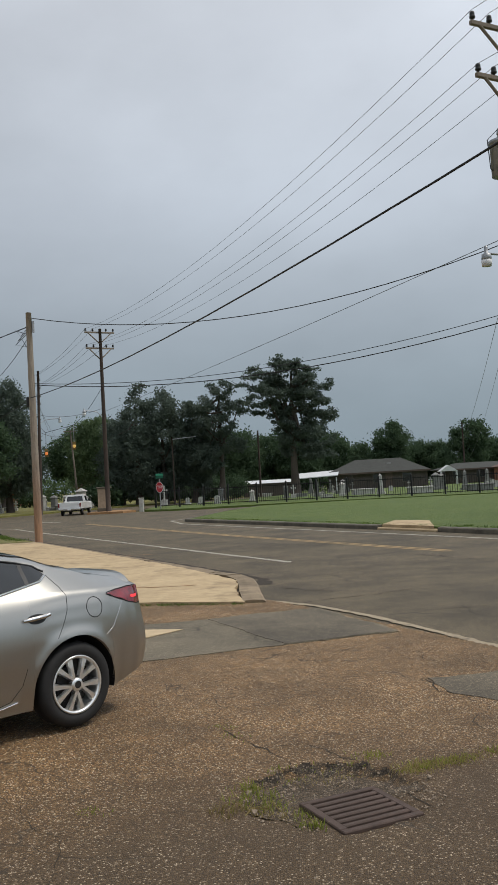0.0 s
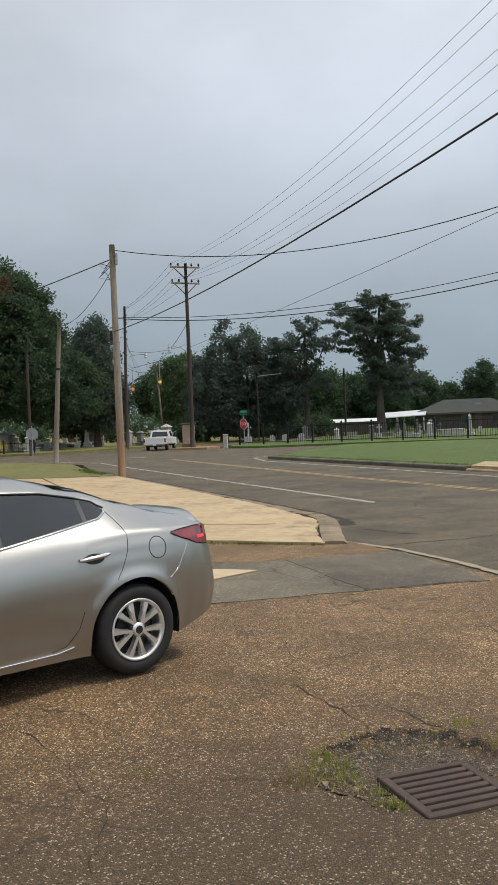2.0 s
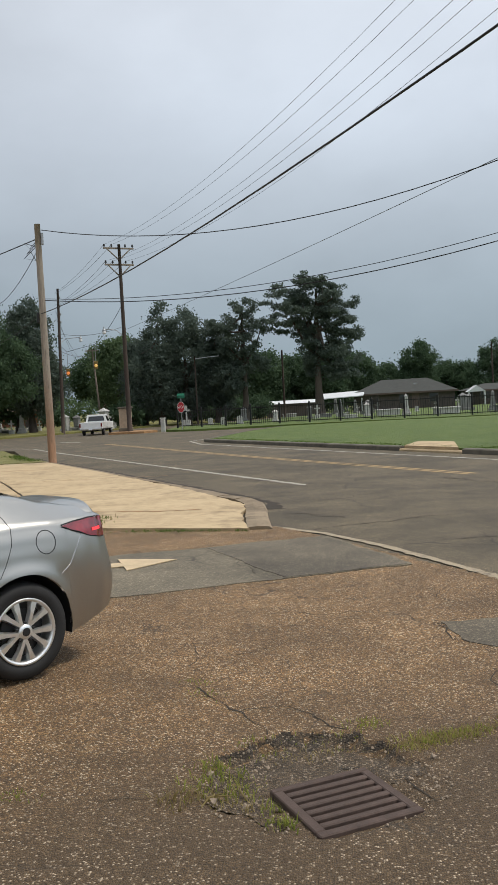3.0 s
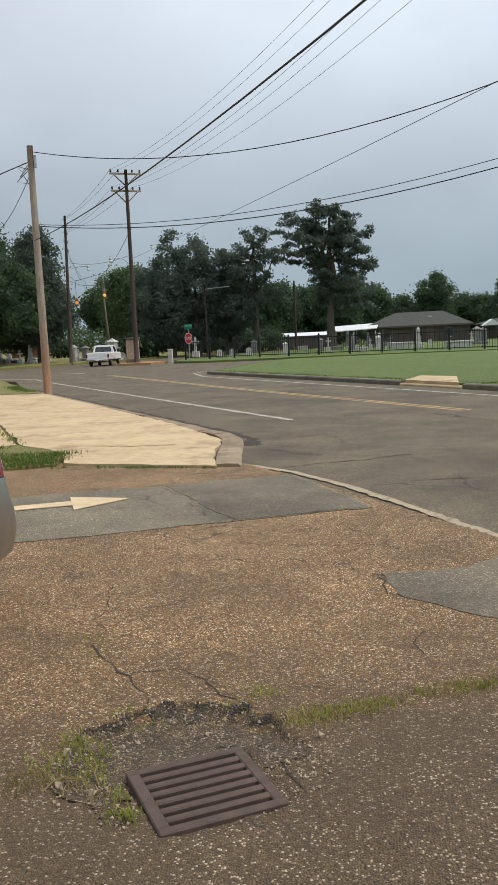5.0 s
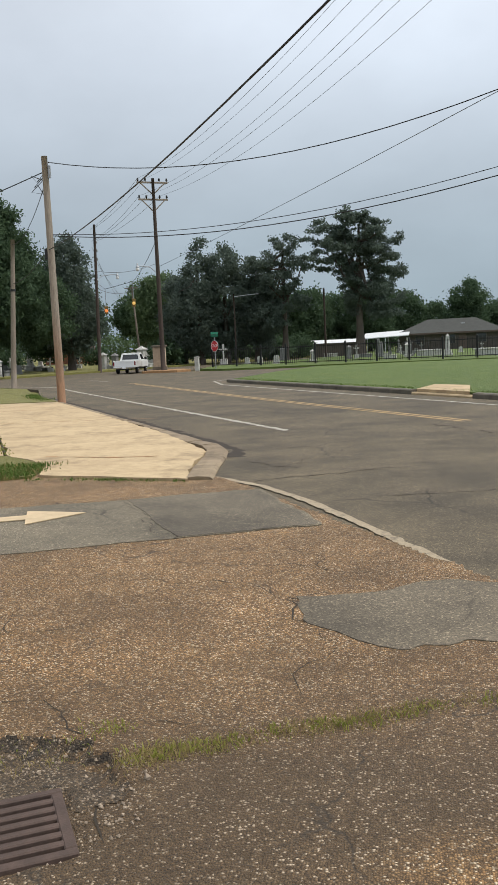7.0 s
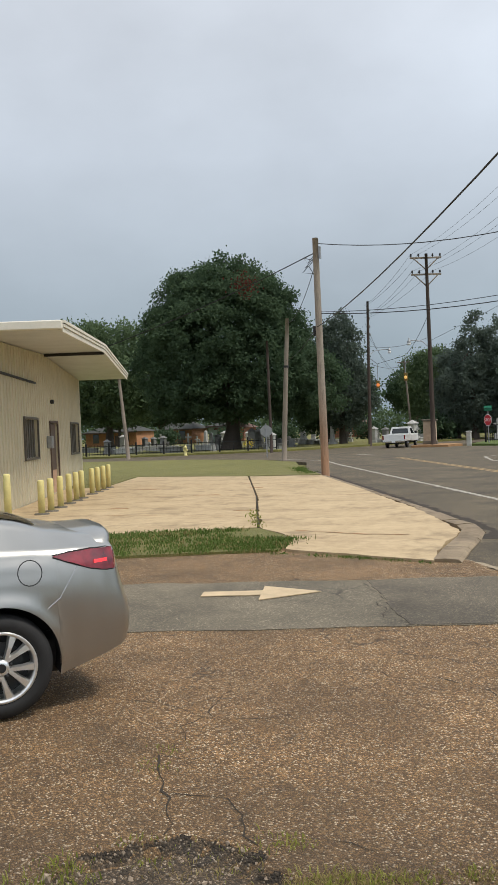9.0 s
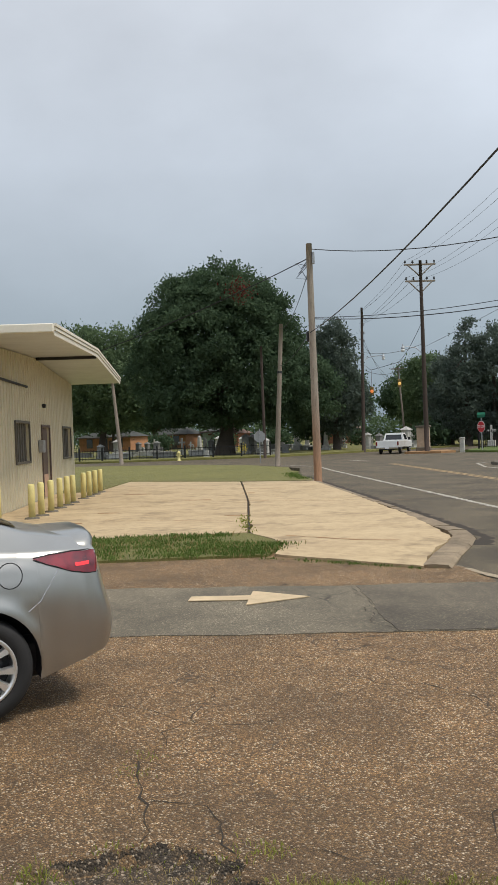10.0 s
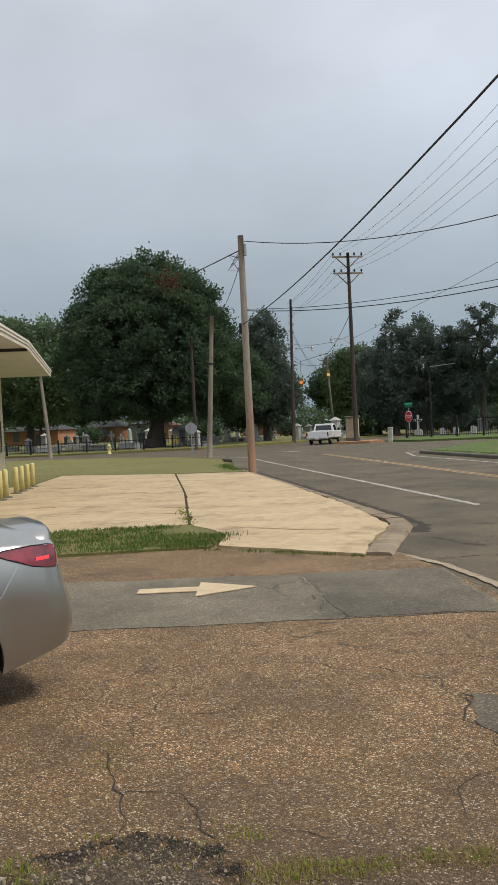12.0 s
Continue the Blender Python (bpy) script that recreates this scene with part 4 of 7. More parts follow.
p = thing("utility_pole", pose(*P1), "weathered wooden pole, brown at its foot, on the concrete edge", "utility pole", "poles along the road")
part("shaft", pole_geo(8.05, 0.14, 0.10, (-0.02, 0.0)), POLE_NEW, p, "", True)
part("top_bracket", Geo().box(0.09, 0.16, -0.05, 0.05, 7.35, 7.75, cut=0.01), STEEL, p)
part("cable_clamp", Geo().box(-0.22, -0.12, -0.06, 0.06, 4.75, 5.1, cut=0.02), BLACKPLASTIC, p)
for k in range(3):
    part("jumper", Geo().tube([(0.12, 0, 7.7 - 0.1 * k), (-0.35 - 0.1 * k, 0.05, 7.25 - 0.15 * k), (-0.5 + 0.2 * k, 0, 7.45 - 0.3 * k), (-0.1, 0, 7.3 - 0.5 * k)], 0.012, 5), CABLE, p)
p = thing("utility_pole", pose(*P2), "leaning grey wooden pole on the grass corner", "utility pole", "poles along the road")
part("shaft", pole_geo(7.65, 0.15, 0.10, (0.55, 0)), POLE_GREY, p, "", True)
part("band", Geo().lathe([(0.14, 0), (0.14, 0.12)], 10, pose(0.36, 0, 5.0)), BLACKPLASTIC, p)
tpole = crossarm_pole(sn(62.4, 18.9, 0.1), 13.8, "tall dark utility pole with two crossarms at the crossing")
street_lamp_arm(tpole, 7.6, 1.5, -1)
p3 = thing("utility_pole", pose(P3.x, P3.y, 0, 0, 0, 30), "tall dark pole with a street lamp", "utility pole", "poles along the road")
part("shaft", pole_geo(12.4, 0.17, 0.10, (0.3, 0.1)), POLE_DARK, p3, "", True)
for k in range(4):
    part("insulator", insulator(0.4, 0.1, 9.4 + 0.7 * k), STEEL, p3)
street_lamp_arm(p3, 8.2, 2.0, 1)
p4 = crossarm_pole(pose(P4.x, P4.y, 0.1, 0, 0, 30.4), 13.7, "tall dark utility pole with transformer and street lamp", ((0.3, 1.2), (1.7, 1.12)))
street_lamp_arm(p4, 7.15, 1.35, -1, 0.7)
tr = part("transformer", Geo().lathe([(0.02, -0.02), (0.26, 0.0), (0.27, 0.85), (0.30, 0.87), (0.30, 0.95), (0.10, 1.0)], 18, pose(-0.62, 0, 9.25)), STEEL, p4, "grey can transformer", True)
part("bushing", Geo().lathe([(0.05, 0), (0.08, 0.05), (0.05, 0.1), (0.08, 0.15), (0.04, 0.3)], 10, pose(-0.62, 0, 10.25)), STEEL, tr)
part("hanger", Geo().box(-0.40, 0.0, -0.05, 0.05, 9.5, 9.57).box(-0.40, 0.0, -0.05, 0.05, 9.95, 10.02), STEEL, tr)
part("lead", Geo().tube([(-0.62, 0, 10.55), (-1.0, 0.05, 10.2), (-0.95, 0.05, 9.45), (-0.5, 0.05, 9.1), (0, 0, 8.9)], 0.014, 5), CABLE, tr)
part("cable_rack", Geo().box(-0.26, -0.12, -0.06, 0.06, 7.0, 8.0, cut=0.02), STEEL, p4)
p = thing("utility_pole", pose(-35.4, 54.0, 0), "short leaning wooden pole beyond the building", "utility pole")
part("shaft", pole_geo(6.4, 0.15, 0.10, (-0.6, 0)), POLE_GREY, p, "", True)
p = thing("utility_pole", pose(-24.2, 88, 0), "slender leaning pole among the graves", "utility pole")
part("shaft", pole_geo(8.2, 0.12, 0.08, (-0.55, 0)), POLE_GREY, p, "", True)
part("crossarm", Geo().box(-1.3, 0.0, -0.05, 0.05, 8.0, 8.1), POLE_GREY, p)
p = thing("utility_pole", pose(-26.9, 60.5, 0), "thin dark pole at the street corner", "utility pole")
part("shaft", pole_geo(8.4, 0.12, 0.09), POLE_DARK, p, "", True)
p = thing("utility_pole", pose(-13.5, 84, 0), "dark pole with a wide arm before the trees", "utility pole")
part("shaft", pole_geo(6.6, 0.09, 0.06), POLE_DARK, p, "", True)
part("crossarm", Geo().tube([(0, 0, 6.35), (1.3, 0, 6.45), (2.4, 0, 6.5)], 0.04, 6), STEEL, p)
p = thing("utility_pole", pose(-5.5, 92, 0), "dark service pole behind the fence", "utility pole")
part("shaft", pole_geo(7.2, 0.12, 0.09), POLE_DARK, p, "", True)
p = thing("utility_pole", pose(20.5, 118, 0), "far service pole beside a house", "utility pole")
part("shaft", pole_geo(8.2, 0.12, 0.09), POLE_DARK, p, "", True)


def wire(a, b, sag, r, mat, label, name="power_line", n=18):
    a, b = Vector(a), Vector(b)
    pts = [a.lerp(b, k / n) - Vector((0, 0, sag * 4 * (k / n) * (1 - k / n))) for k in range(n + 1)]
    return solid(name, Geo().tube(pts, r, 5), mat, label, "cable", "", True, "overhead lines")


m4, mt = pose(P4.x, P4.y, 0.1, 0, 0, 30.4), sn(62.4, 18.9, 0.1)
thin = "thin bare conductor strung between the poles"
for x, z in ((-1.12, 13.5), (-0.55, 13.5), (-1.04, 12.05), (-0.5, 12.05), (0.5, 12.05)):
    a = m4 @ Vector((x, 0.165, z + 0.25))
    b = mt @ Vector((x * 0.98, 0.165, (13.55 if z > 13 else 12.35) + 0.25))
    wire(a, b, 1.2, 0.008, WIRE, thin)
    wire(b, (P3.x + 0.3 + x * 0.3, P3.y, 12.0 if z > 13 else 11.0), 0.3, 0.011, WIRE, thin)
    wire(a, m4 @ Vector((x, -45, z + 0.1)), 0.8, 0.008, WIRE, thin)
wire((10.6, -7.6, 6.27), (P1.x - 0.1, P1.y, 5.05), 0.84, 0.014, CABLE, "heavy black cable slung along the kerb to the pole", "service_cable")
wire((P4.x - 0.2, P4.y, 7.76), (P1.x + 0.1, P1.y, 7.85), 1.0, 0.014, CABLE, "black cable between the two roadside poles", "service_cable")
wire((P4.x - 0.2, P4.y, 5.67), (P1.x + 0.1, P1.y, 5.5), 0.65, 0.014, CABLE, "black cable crossing the road", "service_cable")
wire((P4.x - 0.2, P4.y, 5.87), (P1.x + 0.1, P1.y, 5.55), 0.6, 0.010, CABLE, "thin cable crossing the road", "service_cable")
wire((P4.x - 0.2, P4.y, 7.92), (TP.x, TP.y, 7.6), 0.1, 0.011, WIRE, "telephone cable along the road", "telephone_cable")
wire((P1.x - 0.1, P1.y, 5.05), (P2.x + 0.4, P2.y, 5.4), 0.2, 0.012, CABLE, "heavy black cable running on along the road", "service_cable")
wire((P1.x - 0.1, P1.y, 7.55), (-30, 34, 4.6), 0.5, 0.018, CABLE, "black service cable to the building", "service_cable")
wire((P1.x - 0.05, P1.y, 7.2), (P2.x + 0.5, P2.y, 7.4), 0.5, 0.012, CABLE, "slack thin cable to the corner pole", "service_cable")
wire((TP.x, TP.y, 7.9), (P3.x, P3.y, 8.6), 0.4, 0.016, WIRE, "telephone cable along the road", "telephone_cable")
wire((P3.x, P3.y, 10.5), (-38, 128, 9), 1.0, 0.016, WIRE, thin)
wire((P3.x, P3.y, 9.8), (-36, 128, 8), 1.0, 0.016, WIRE, thin)
wire((P3.x, P3.y, 7.2), (-24.6, 88, 7.9), 0.5, 0.02, CABLE, "span wire that carries the signals", "span_wire")
wire((P4.x, P4.y, 8.4), (17.5, 108, 3.2), 1.2, 0.009, WIRE, "service drop to a house", "service_cable")
wire((P4.x, P4.y, 7.3), (19, 108, 3.0), 1.2, 0.007, WIRE, "service drop to a house", "service_cable")


# ---- signals and signs ----
def signal(x, y, z, mat, label):
    t = thing("traffic_signal", pose(x, y, z, 0, 0, 15), label, "traffic light", "hanging signals")
    part("housing", Geo().box(-0.17, 0.17, -0.10, 0.12, -0.32, 0.42, cut=0.03), SIGNAL, t)
    part("lens", Geo().lathe([(0.145, 0), (0.15, 0.03), (0.10, 0.055), (0.02, 0.065)], 16, pose(0, -0.11, 0, 90, 0, 0)), mat, t, "glowing round lens")
    part("hanger", Geo().tube([(0, 0, 0.42), (0, 0, 2.0)], 0.03, 6), STEEL, t)
    return t


signal(-24.9, 80, 5.5, AMBER, "hanging signal with its amber-red lamp lit")
signal(-22.2, 80, 6.05, AMBERPALE, "hanging signal with its yellow lamp lit")
wire((P3.x, P3.y + 0.5, 7.6), (-24.9, 80, 7.5), 0.0, 0.02, CABLE, "span wire that carries the signals", "span_wire")
wire((-24.9, 80, 7.5), (-22.2, 80, 8.05), 0.0, 0.02, CABLE, "span wire that carries the signals", "span_wire")
wire((-22.2, 80, 8.05), (TP.x, TP.y, 9.5), 0.3, 0.02, CABLE, "span wire that carries the signals", "span_wire")


def octagon(r, y0, y1, z):
    pts = [(r * math.cos(radians(22.5 + 45 * k)), r * math.sin(radians(22.5 + 45 * k))) for k in range(8)]
    vs = [(x, y0, z + q) for x, q in pts] + [(x, y1, z + q) for x, q in pts]
    return Geo().add(vs, [tuple(range(8)), tuple(reversed(range(8, 16)))] + [(k, 8 + k, 8 + (k + 1) % 8, (k + 1) % 8) for k in range(8)])


def letters(word, size, m, mat, parent):
    cu = bpy.data.curves.new("letters", "FONT")
    cu.body, cu.size, cu.align_x, cu.align_y, cu.extrude = word, size, "CENTER", "CENTER", 0.002
    cu.materials.append(mat)
    o = new("letters", cu)
    o.parent = parent
    o.matrix_basis = m
    return o


st = thing("stop_sign", pose(-11.25, 63.0, 0.1, 0, 0, -38), "red octagonal stop sign under green street blades", "stop sign")
part("post", Geo().box(-0.03, 0.03, -0.02, 0.02, -0.3, 2.25), STEEL, st)
face = part("rim", octagon(0.42, -0.032, -0.024, 1.62), SIGNWHITE, st, "white rim")
part("face", octagon(0.39, -0.038, -0.033, 1.62), SIGNRED, face, "red face")
letters("STOP", 0.30, pose(0, -0.041, 1.62, 90, 0, 0), SIGNWHITE, face)
part("street_blade", Geo().box(-0.40, 0.40, -0.012, 0.012, 2.27, 2.44), SIGNGREEN, st, "green street blade")
part("street_blade", Geo().box(-0.012, 0.012, -0.35, 0.35, 2.46, 2.62), SIGNGREEN, st, "green street blade")
st = thing("stop_sign", pose(-22.1, 49.9, 0.0, 0, 0, 28), "octagonal road sign seen from its bare grey back", "stop sign")
part("post", Geo().box(-0.03, 0.03, -0.02, 0.02, -0.3, 2.1), STEEL, st)
part("face", octagon(0.38, 0.022, 0.03, 1.62), SIGNBACK, st, "bare aluminium back")
hy = thing("marker_post", pose(-13.0, 64.6, 0.1), "white square marker post by the kerb", "post")
part("post", Geo().box(-0.16, 0.16, -0.16, 0.16, -0.2, 0.8, cut=0.03), STONEW, hy)
part("cap", Geo().box(-0.19, 0.19, -0.19, 0.19, 0.803, 0.9, cut=0.03), STONEW, hy)
br = thing("gate_pillar", pose(-15.85, 64.6, 0.1, 0, 0, 10), "tan brick gate pillar behind the pole", "pillar")
part("shaft", Geo().box(-0.45, 0.45, -0.45, 0.45, -0.2, 1.75, cut=0.03), plain("tan_brick", (0.40, 0.31, 0.22), 0.85), br)
part("plinth", Geo().box(-0.52, 0.52, -0.52, 0.52, -0.2, 0.3, cut=0.03), KERB, br)
part("cap", Geo().box(-0.55, 0.55, -0.55, 0.55, 1.753, 1.88, cut=0.03), KERB, br)


# ---- trees ----
def leaf_mesh(name, centres, per, spread, size, mat, seed, flat=1.0):
    """Many small leaf blades gathered in clumps."""
    r = np.random.RandomState(seed)
    c = np.repeat(np.asarray(centres, dtype=float), per, axis=0)
    n = len(c)
    off = r.normal(size=(n, 3)) * spread * np.array([1, 1, flat])
    c = c + off
    a = r.normal(size=(n, 3))
    a /= np.linalg.norm(a, axis=1)[:, None]
    b = np.cross(a, r.normal(size=(n, 3)))
    b /= np.linalg.norm(b, axis=1)[:, None]
    s = size * r.uniform(0.5, 1.3, (n, 1))
    v = np.stack([c - a * s, c - b * s * 0.55, c + a * s, c + b * s * 0.55], axis=1).reshape(-1, 3)
    me = bpy.data.meshes.new(name)
    me.vertices.add(4 * n)
    me.vertices.foreach_set("co", v.ravel())
    me.loops.add(4 * n)
    me.loops.foreach_set("vertex_index", np.arange(4 * n, dtype=np.int32))
    me.polygons.add(n)
    me.polygons.foreach_set("loop_start", np.arange(0, 4 * n, 4, dtype=np.int32))
    me.materials.append(mat)
    me.update(calc_edges=True)
    return me


def tree(x, y, blobs, clumps, per, spread, size, mat, label, trunk_r, trunk_h, lean=(0, 0), seed=1, category="tree", flat=0.75, limbs=7, shell=0.55, rough=0.22):
    """blobs: ellipsoids (x, y, z, rx, ry, rz) inside which the leaf clumps gather towards the outside."""
    rnd = random.Random(seed)
    t = thing("tree", pose(x, y, 0.05, 0, 0, rnd.uniform(0, 4)), label, category, "trees round the burial ground")
    total = sum(b[3] * b[4] * b[5] for b in blobs)
    centres = []
    for b in blobs:
        for k in range(max(3, int(clumps * b[3] * b[4] * b[5] / total))):
            d = Vector((rnd.gauss(0, 1), rnd.gauss(0, 1), rnd.gauss(0, 1))).normalized()
            q = rnd.uniform(shell, 1.0) ** 0.6
            q *= 1 + rough * noise.noise(d * 2.3 + Vector((x, y, seed)))
            p = (b[0] + d.x * b[3] * q, b[1] + d.y * b[4] * q, max(0.5, b[2] + d.z * b[5] * q))
            centres.append(p)
    g = Geo()
    top = Vector((lean[0], lean[1], trunk_h))
    wob = [Vector((rnd.uniform(-0.12, 0.12), rnd.uniform(-0.12, 0.12), 0)) * trunk_r * 3 for _ in range(6)]
    g.tube([Vector((0, 0, -0.2))] + [top * (k / 5) + wob[k] * (k > 0) for k in range(1, 6)], [trunk_r * 1.5] + [trunk_r * (1 - 0.15 * k) for k in range(1, 6)], 10)
    part("trunk", g, BARK, t, "", True)
    for k in range(limbs):
        c = Vector(centres[rnd.randrange(len(centres))])
        z0 = trunk_h * rnd.uniform(0.4, 0.95)
        a = top * (z0 / trunk_h)
        m1 = a.lerp(c, 0.5) + Vector((rnd.uniform(-0.3, 0.3), rnd.uniform(-0.3, 0.3), -0.3))
        part("limb", Geo().tube([a, m1, c], [trunk_r * 0.42, trunk_r * 0.26, trunk_r * 0.08], 6), BARK, t, "", True)
    part("crown", leaf_mesh("crown", centres, per, spread, size, mat, seed, flat), mat, t)
    return t


oak = tree(-36.6, 72, [(0, 0, 9.6, 7.8, 7.2, 6.2), (0.3, 0, 12.7, 5.6, 5.2, 4.8), (-3.6, -1, 12.5, 3.2, 4, 3.8), (3.8, -1, 12.0, 3.3, 4, 3.8), (-5.2, -1, 7.4, 3.4, 4, 4.6), (5.6, -1, 6.8, 3.4, 4, 4.4), (0, -2, 5.4, 6.6, 5, 2.6), (8.2, 1, 5.6, 2.6, 3, 3.4)],
           1700, 115, 0.40, 0.15, OAK, "huge round-crowned oak with dense dark foliage", 0.75, 9.0, (0.4, 0), 11, rough=0.10, shell=0.62)
tagged(part("red_branch", leaf_mesh("red_branch", [(5.10 + 0.6 * math.sin(k * 2.3), -6.3 + 0.3 * math.cos(k), 13.24 + 0.22 * k) for k in range(6)], 46, 0.40, 0.11, REDLEAF, 4), REDLEAF, oak, "spray of reddened leaves"), kind="stuff")
tree(-57.5, 82, [(0, 0, 8.5, 6.8, 6, 5.6), (-3, 0, 11, 4, 4, 3.8), (4, -1, 8, 4, 4, 5)], 420, 100, 0.6, 0.20, OAKLIGHT, "broad lighter-green shade tree behind the building", 0.5, 8, seed=12)
tree(-72, 86, [(0, 0, 9, 7, 6, 6)], 260, 90, 0.7, 0.22, OAKLIGHT, "broad shade tree behind the building", 0.5, 8, seed=13)
tree(-28.6, 80, [(0, 0, 8.8, 2.0, 2.2, 3.6), (0.3, 0, 5.0, 2.6, 2.4, 3.6)], 240, 110, 0.36, 0.14, CEDAR, "tall narrow dark cedar beside the oak", 0.3, 9, seed=14)
tree(-31.5, 84, [(0, 0, 7.2, 2.8, 2.6, 3.8), (-1, 0, 4, 3, 3, 3)], 200, 100, 0.45, 0.16, OAK, "dark tree beside the great oak", 0.3, 7, seed=15)
tree(-24.6, 97, [(0, 0, 6.4, 2.9, 2.8, 3.4), (0.2, 0, 3.6, 2.6, 2.6, 2.4)], 200, 110, 0.42, 0.16, OAKLIGHT, "rounded green tree at the end of the road", 0.3, 6, seed=16)
tree(-17.4, 86, [(0, 0, 10.6, 0.9, 1.0, 1.7), (0.2, 0, 7.6, 1.9, 2.0, 2.4), (-0.6, 0, 4.2, 3.0, 2.6, 3.4)], 240, 110, 0.34, 0.14, CEDAR, "dark cedar with a ragged forked top", 0.32, 10, seed=17)
tree(-15.0, 87, [(0, 0, 9.2, 1.8, 1.8, 2.2), (0.2, 0, 5.2, 3.0, 2.6, 4.0)], 240, 110, 0.36, 0.14, CEDAR, "dark dense cedar at the corner", 0.32, 9, seed=18)
tree(-19.8, 89, [(0, 0, 6.6, 1.8, 2.0, 2.6), (0, 0, 3.6, 2.2, 2.2, 3.0)], 150, 110, 0.36, 0.14, CEDAR, "dark cedar beside the road", 0.28, 7, seed=19)
tree(-12.0, 88, [(0, 0, 8.2, 1.7, 1.8, 2.0), (0.2, 0, 4.6, 2.6, 2.4, 3.6)], 200, 110, 0.36, 0.14, CEDAR, "dark cedar within the group", 0.3, 8, seed=20)
tree(-9.0, 85.5, [(0.4, 0, 11.2, 1.1, 1.2, 1.2), (1.9, 0, 9.2, 1.5, 1.4, 0.8), (-1.7, 0, 9.4, 1.5, 1.4, 1.0), (-0.2, 0, 7.4, 2.0, 1.8, 1.2), (1.0, 0.4, 5.6, 1.6, 1.6, 0.9), (-1.2, 0, 4.2, 1.8, 1.8, 1.4)],
     170, 90, 0.26, 0.13, CEDAR, "open-crowned old cedar with gaps", 0.32, 11, (0.3, 0), 21, limbs=12, flat=0.6)
cedar_pads = []
rnd_cedar = random.Random(44)
for k in range(38):
    z = 3.9 + 9.3 * (k + 0.5) / 38
    a = rnd_cedar.uniform(-1.0, 1.0) + (math.pi if k % 2 else 0.0)
    reach_r = 4.0 if z < 10.8 else 4.0 - 1.25 * (z - 10.8)
    reach_l = 1.9 if z < 7.8 else (5.3 if z < 11.3 else 5.3 - 1.9 * (z - 11.3))
    reach = (reach_r if math.cos(a) > 0 else reach_l) * rnd_cedar.uniform(0.62, 1.0)
    for j in range(5):
        q = 0.25 + 0.75 * j / 4
        cedar_pads.append((0.2 + math.cos(a) * reach * q, math.sin(a) * reach * 0.8 * q, z + 0.12 * reach * q * q + rnd_cedar.uniform(-0.42, 0.42), 0.50 - 0.15 * q + 0.06 * reach, 0.55, 0.36))
tree(-1.6, 85, cedar_pads, 820, 60, 0.22, 0.12, CEDAR, "tall spreading cedar with layered ragged branches", 0.42, 12.4, (0.2, 0), 22, limbs=22, shell=0.3, flat=0.5)
rnd = random.Random(31)
for x in range(-9, 7, 4):
    tree(x + rnd.uniform(-1, 1), 124 + rnd.uniform(-3, 5), [(0, 0, 5.4, 3.2, 3, 3.4), (0.5, 0, 2.6, 3.4, 3, 2.4)], 150, 120, 0.5, 0.19, OAK, "dark tree in the distant row", 0.3, 6, seed=40 + x)
tree(11.8, 125, [(0, 0, 6.6, 2.4, 2.4, 2.4), (-0.4, 0, 3.4, 2.8, 2.6, 3)], 170, 110, 0.42, 0.17, OAK, "rounded tree behind the brick house", 0.3, 6, seed=51)
tree(22.6, 125, [(0, 0, 6.2, 2.6, 2.4, 2.6), (-0.9, 0, 3.4, 3.4, 2.6, 3)], 170, 110, 0.42, 0.17, OAK, "rounded tree behind the far house", 0.3, 6, seed=52)
for k, x in enumerate((7.5, 16.5, 19, 27, 31.5, 36, 42)):
    tree(x, 132 + rnd.uniform(-2, 4), [(0, 0, 3.4, 2.6, 2.4, 2.8)], 110, 110, 0.45, 0.18, OAK, "low tree in the distant row", 0.25, 4, seed=60 + k)
for k in range(14):
    x = -128 + k * 7.6
    tree(x, 118 + rnd.uniform(-4, 10) + (12 if x > -40 else 0), [(0, 0, 7.2, 4.6, 3.6, 3.6), (1, 0, 5.4, 4.0, 3, 1.8)], 150, 100, 0.62, 0.24, OAK, "dark tree in the distant row", 0.35, 6, seed=80 + k)
for k, (x, y) in enumerate(((-20.5, 84.5),)):
    tree(x, y, [(0, 0, 1.3, 1.6, 1.4, 1.2)], 40, 50, 0.35, 0.2, OAK, "low dark shrub among the graves", 0.1, 1.0, seed=100 + k, category="shrub", limbs=3)


for k in range(4):
    tree(-64 + k * 9.4 + rnd.uniform(-0.8, 0.8), 104 + rnd.uniform(-3, 3), [(0, 0, 1.2, 1.5, 1.3, 1.0)], 46, 46, 0.35, 0.18, OAK, "low dark shrub behind the old graves", 0.1, 1.0, seed=120 + k, category="shrub", limbs=3)


rnd_far = random.Random(78)
far_spots = []
for k in range(620):
    x = -190 + 300 * k / 620
    h = 5.0 + 2.2 * noise.noise(Vector((x * 0.09, 0.3, 0.7))) + 1.2 * noise.noise(Vector((x * 0.3, 1.3, 0.2)))
    far_spots += [(x + rnd_far.uniform(-0.5, 0.5), 172 + rnd_far.uniform(-4, 4), 0.6 + h * q) for q in (rnd_far.uniform(0, 0.4), rnd_far.uniform(0.3, 0.7), rnd_far.uniform(0.6, 1.0))]
tagged(new("far_woods", leaf_mesh("far_woods", far_spots, 34, 0.75, 0.34, OAKLIGHT, 79)), "dim green wood along the horizon", "woods", "", "stuff")

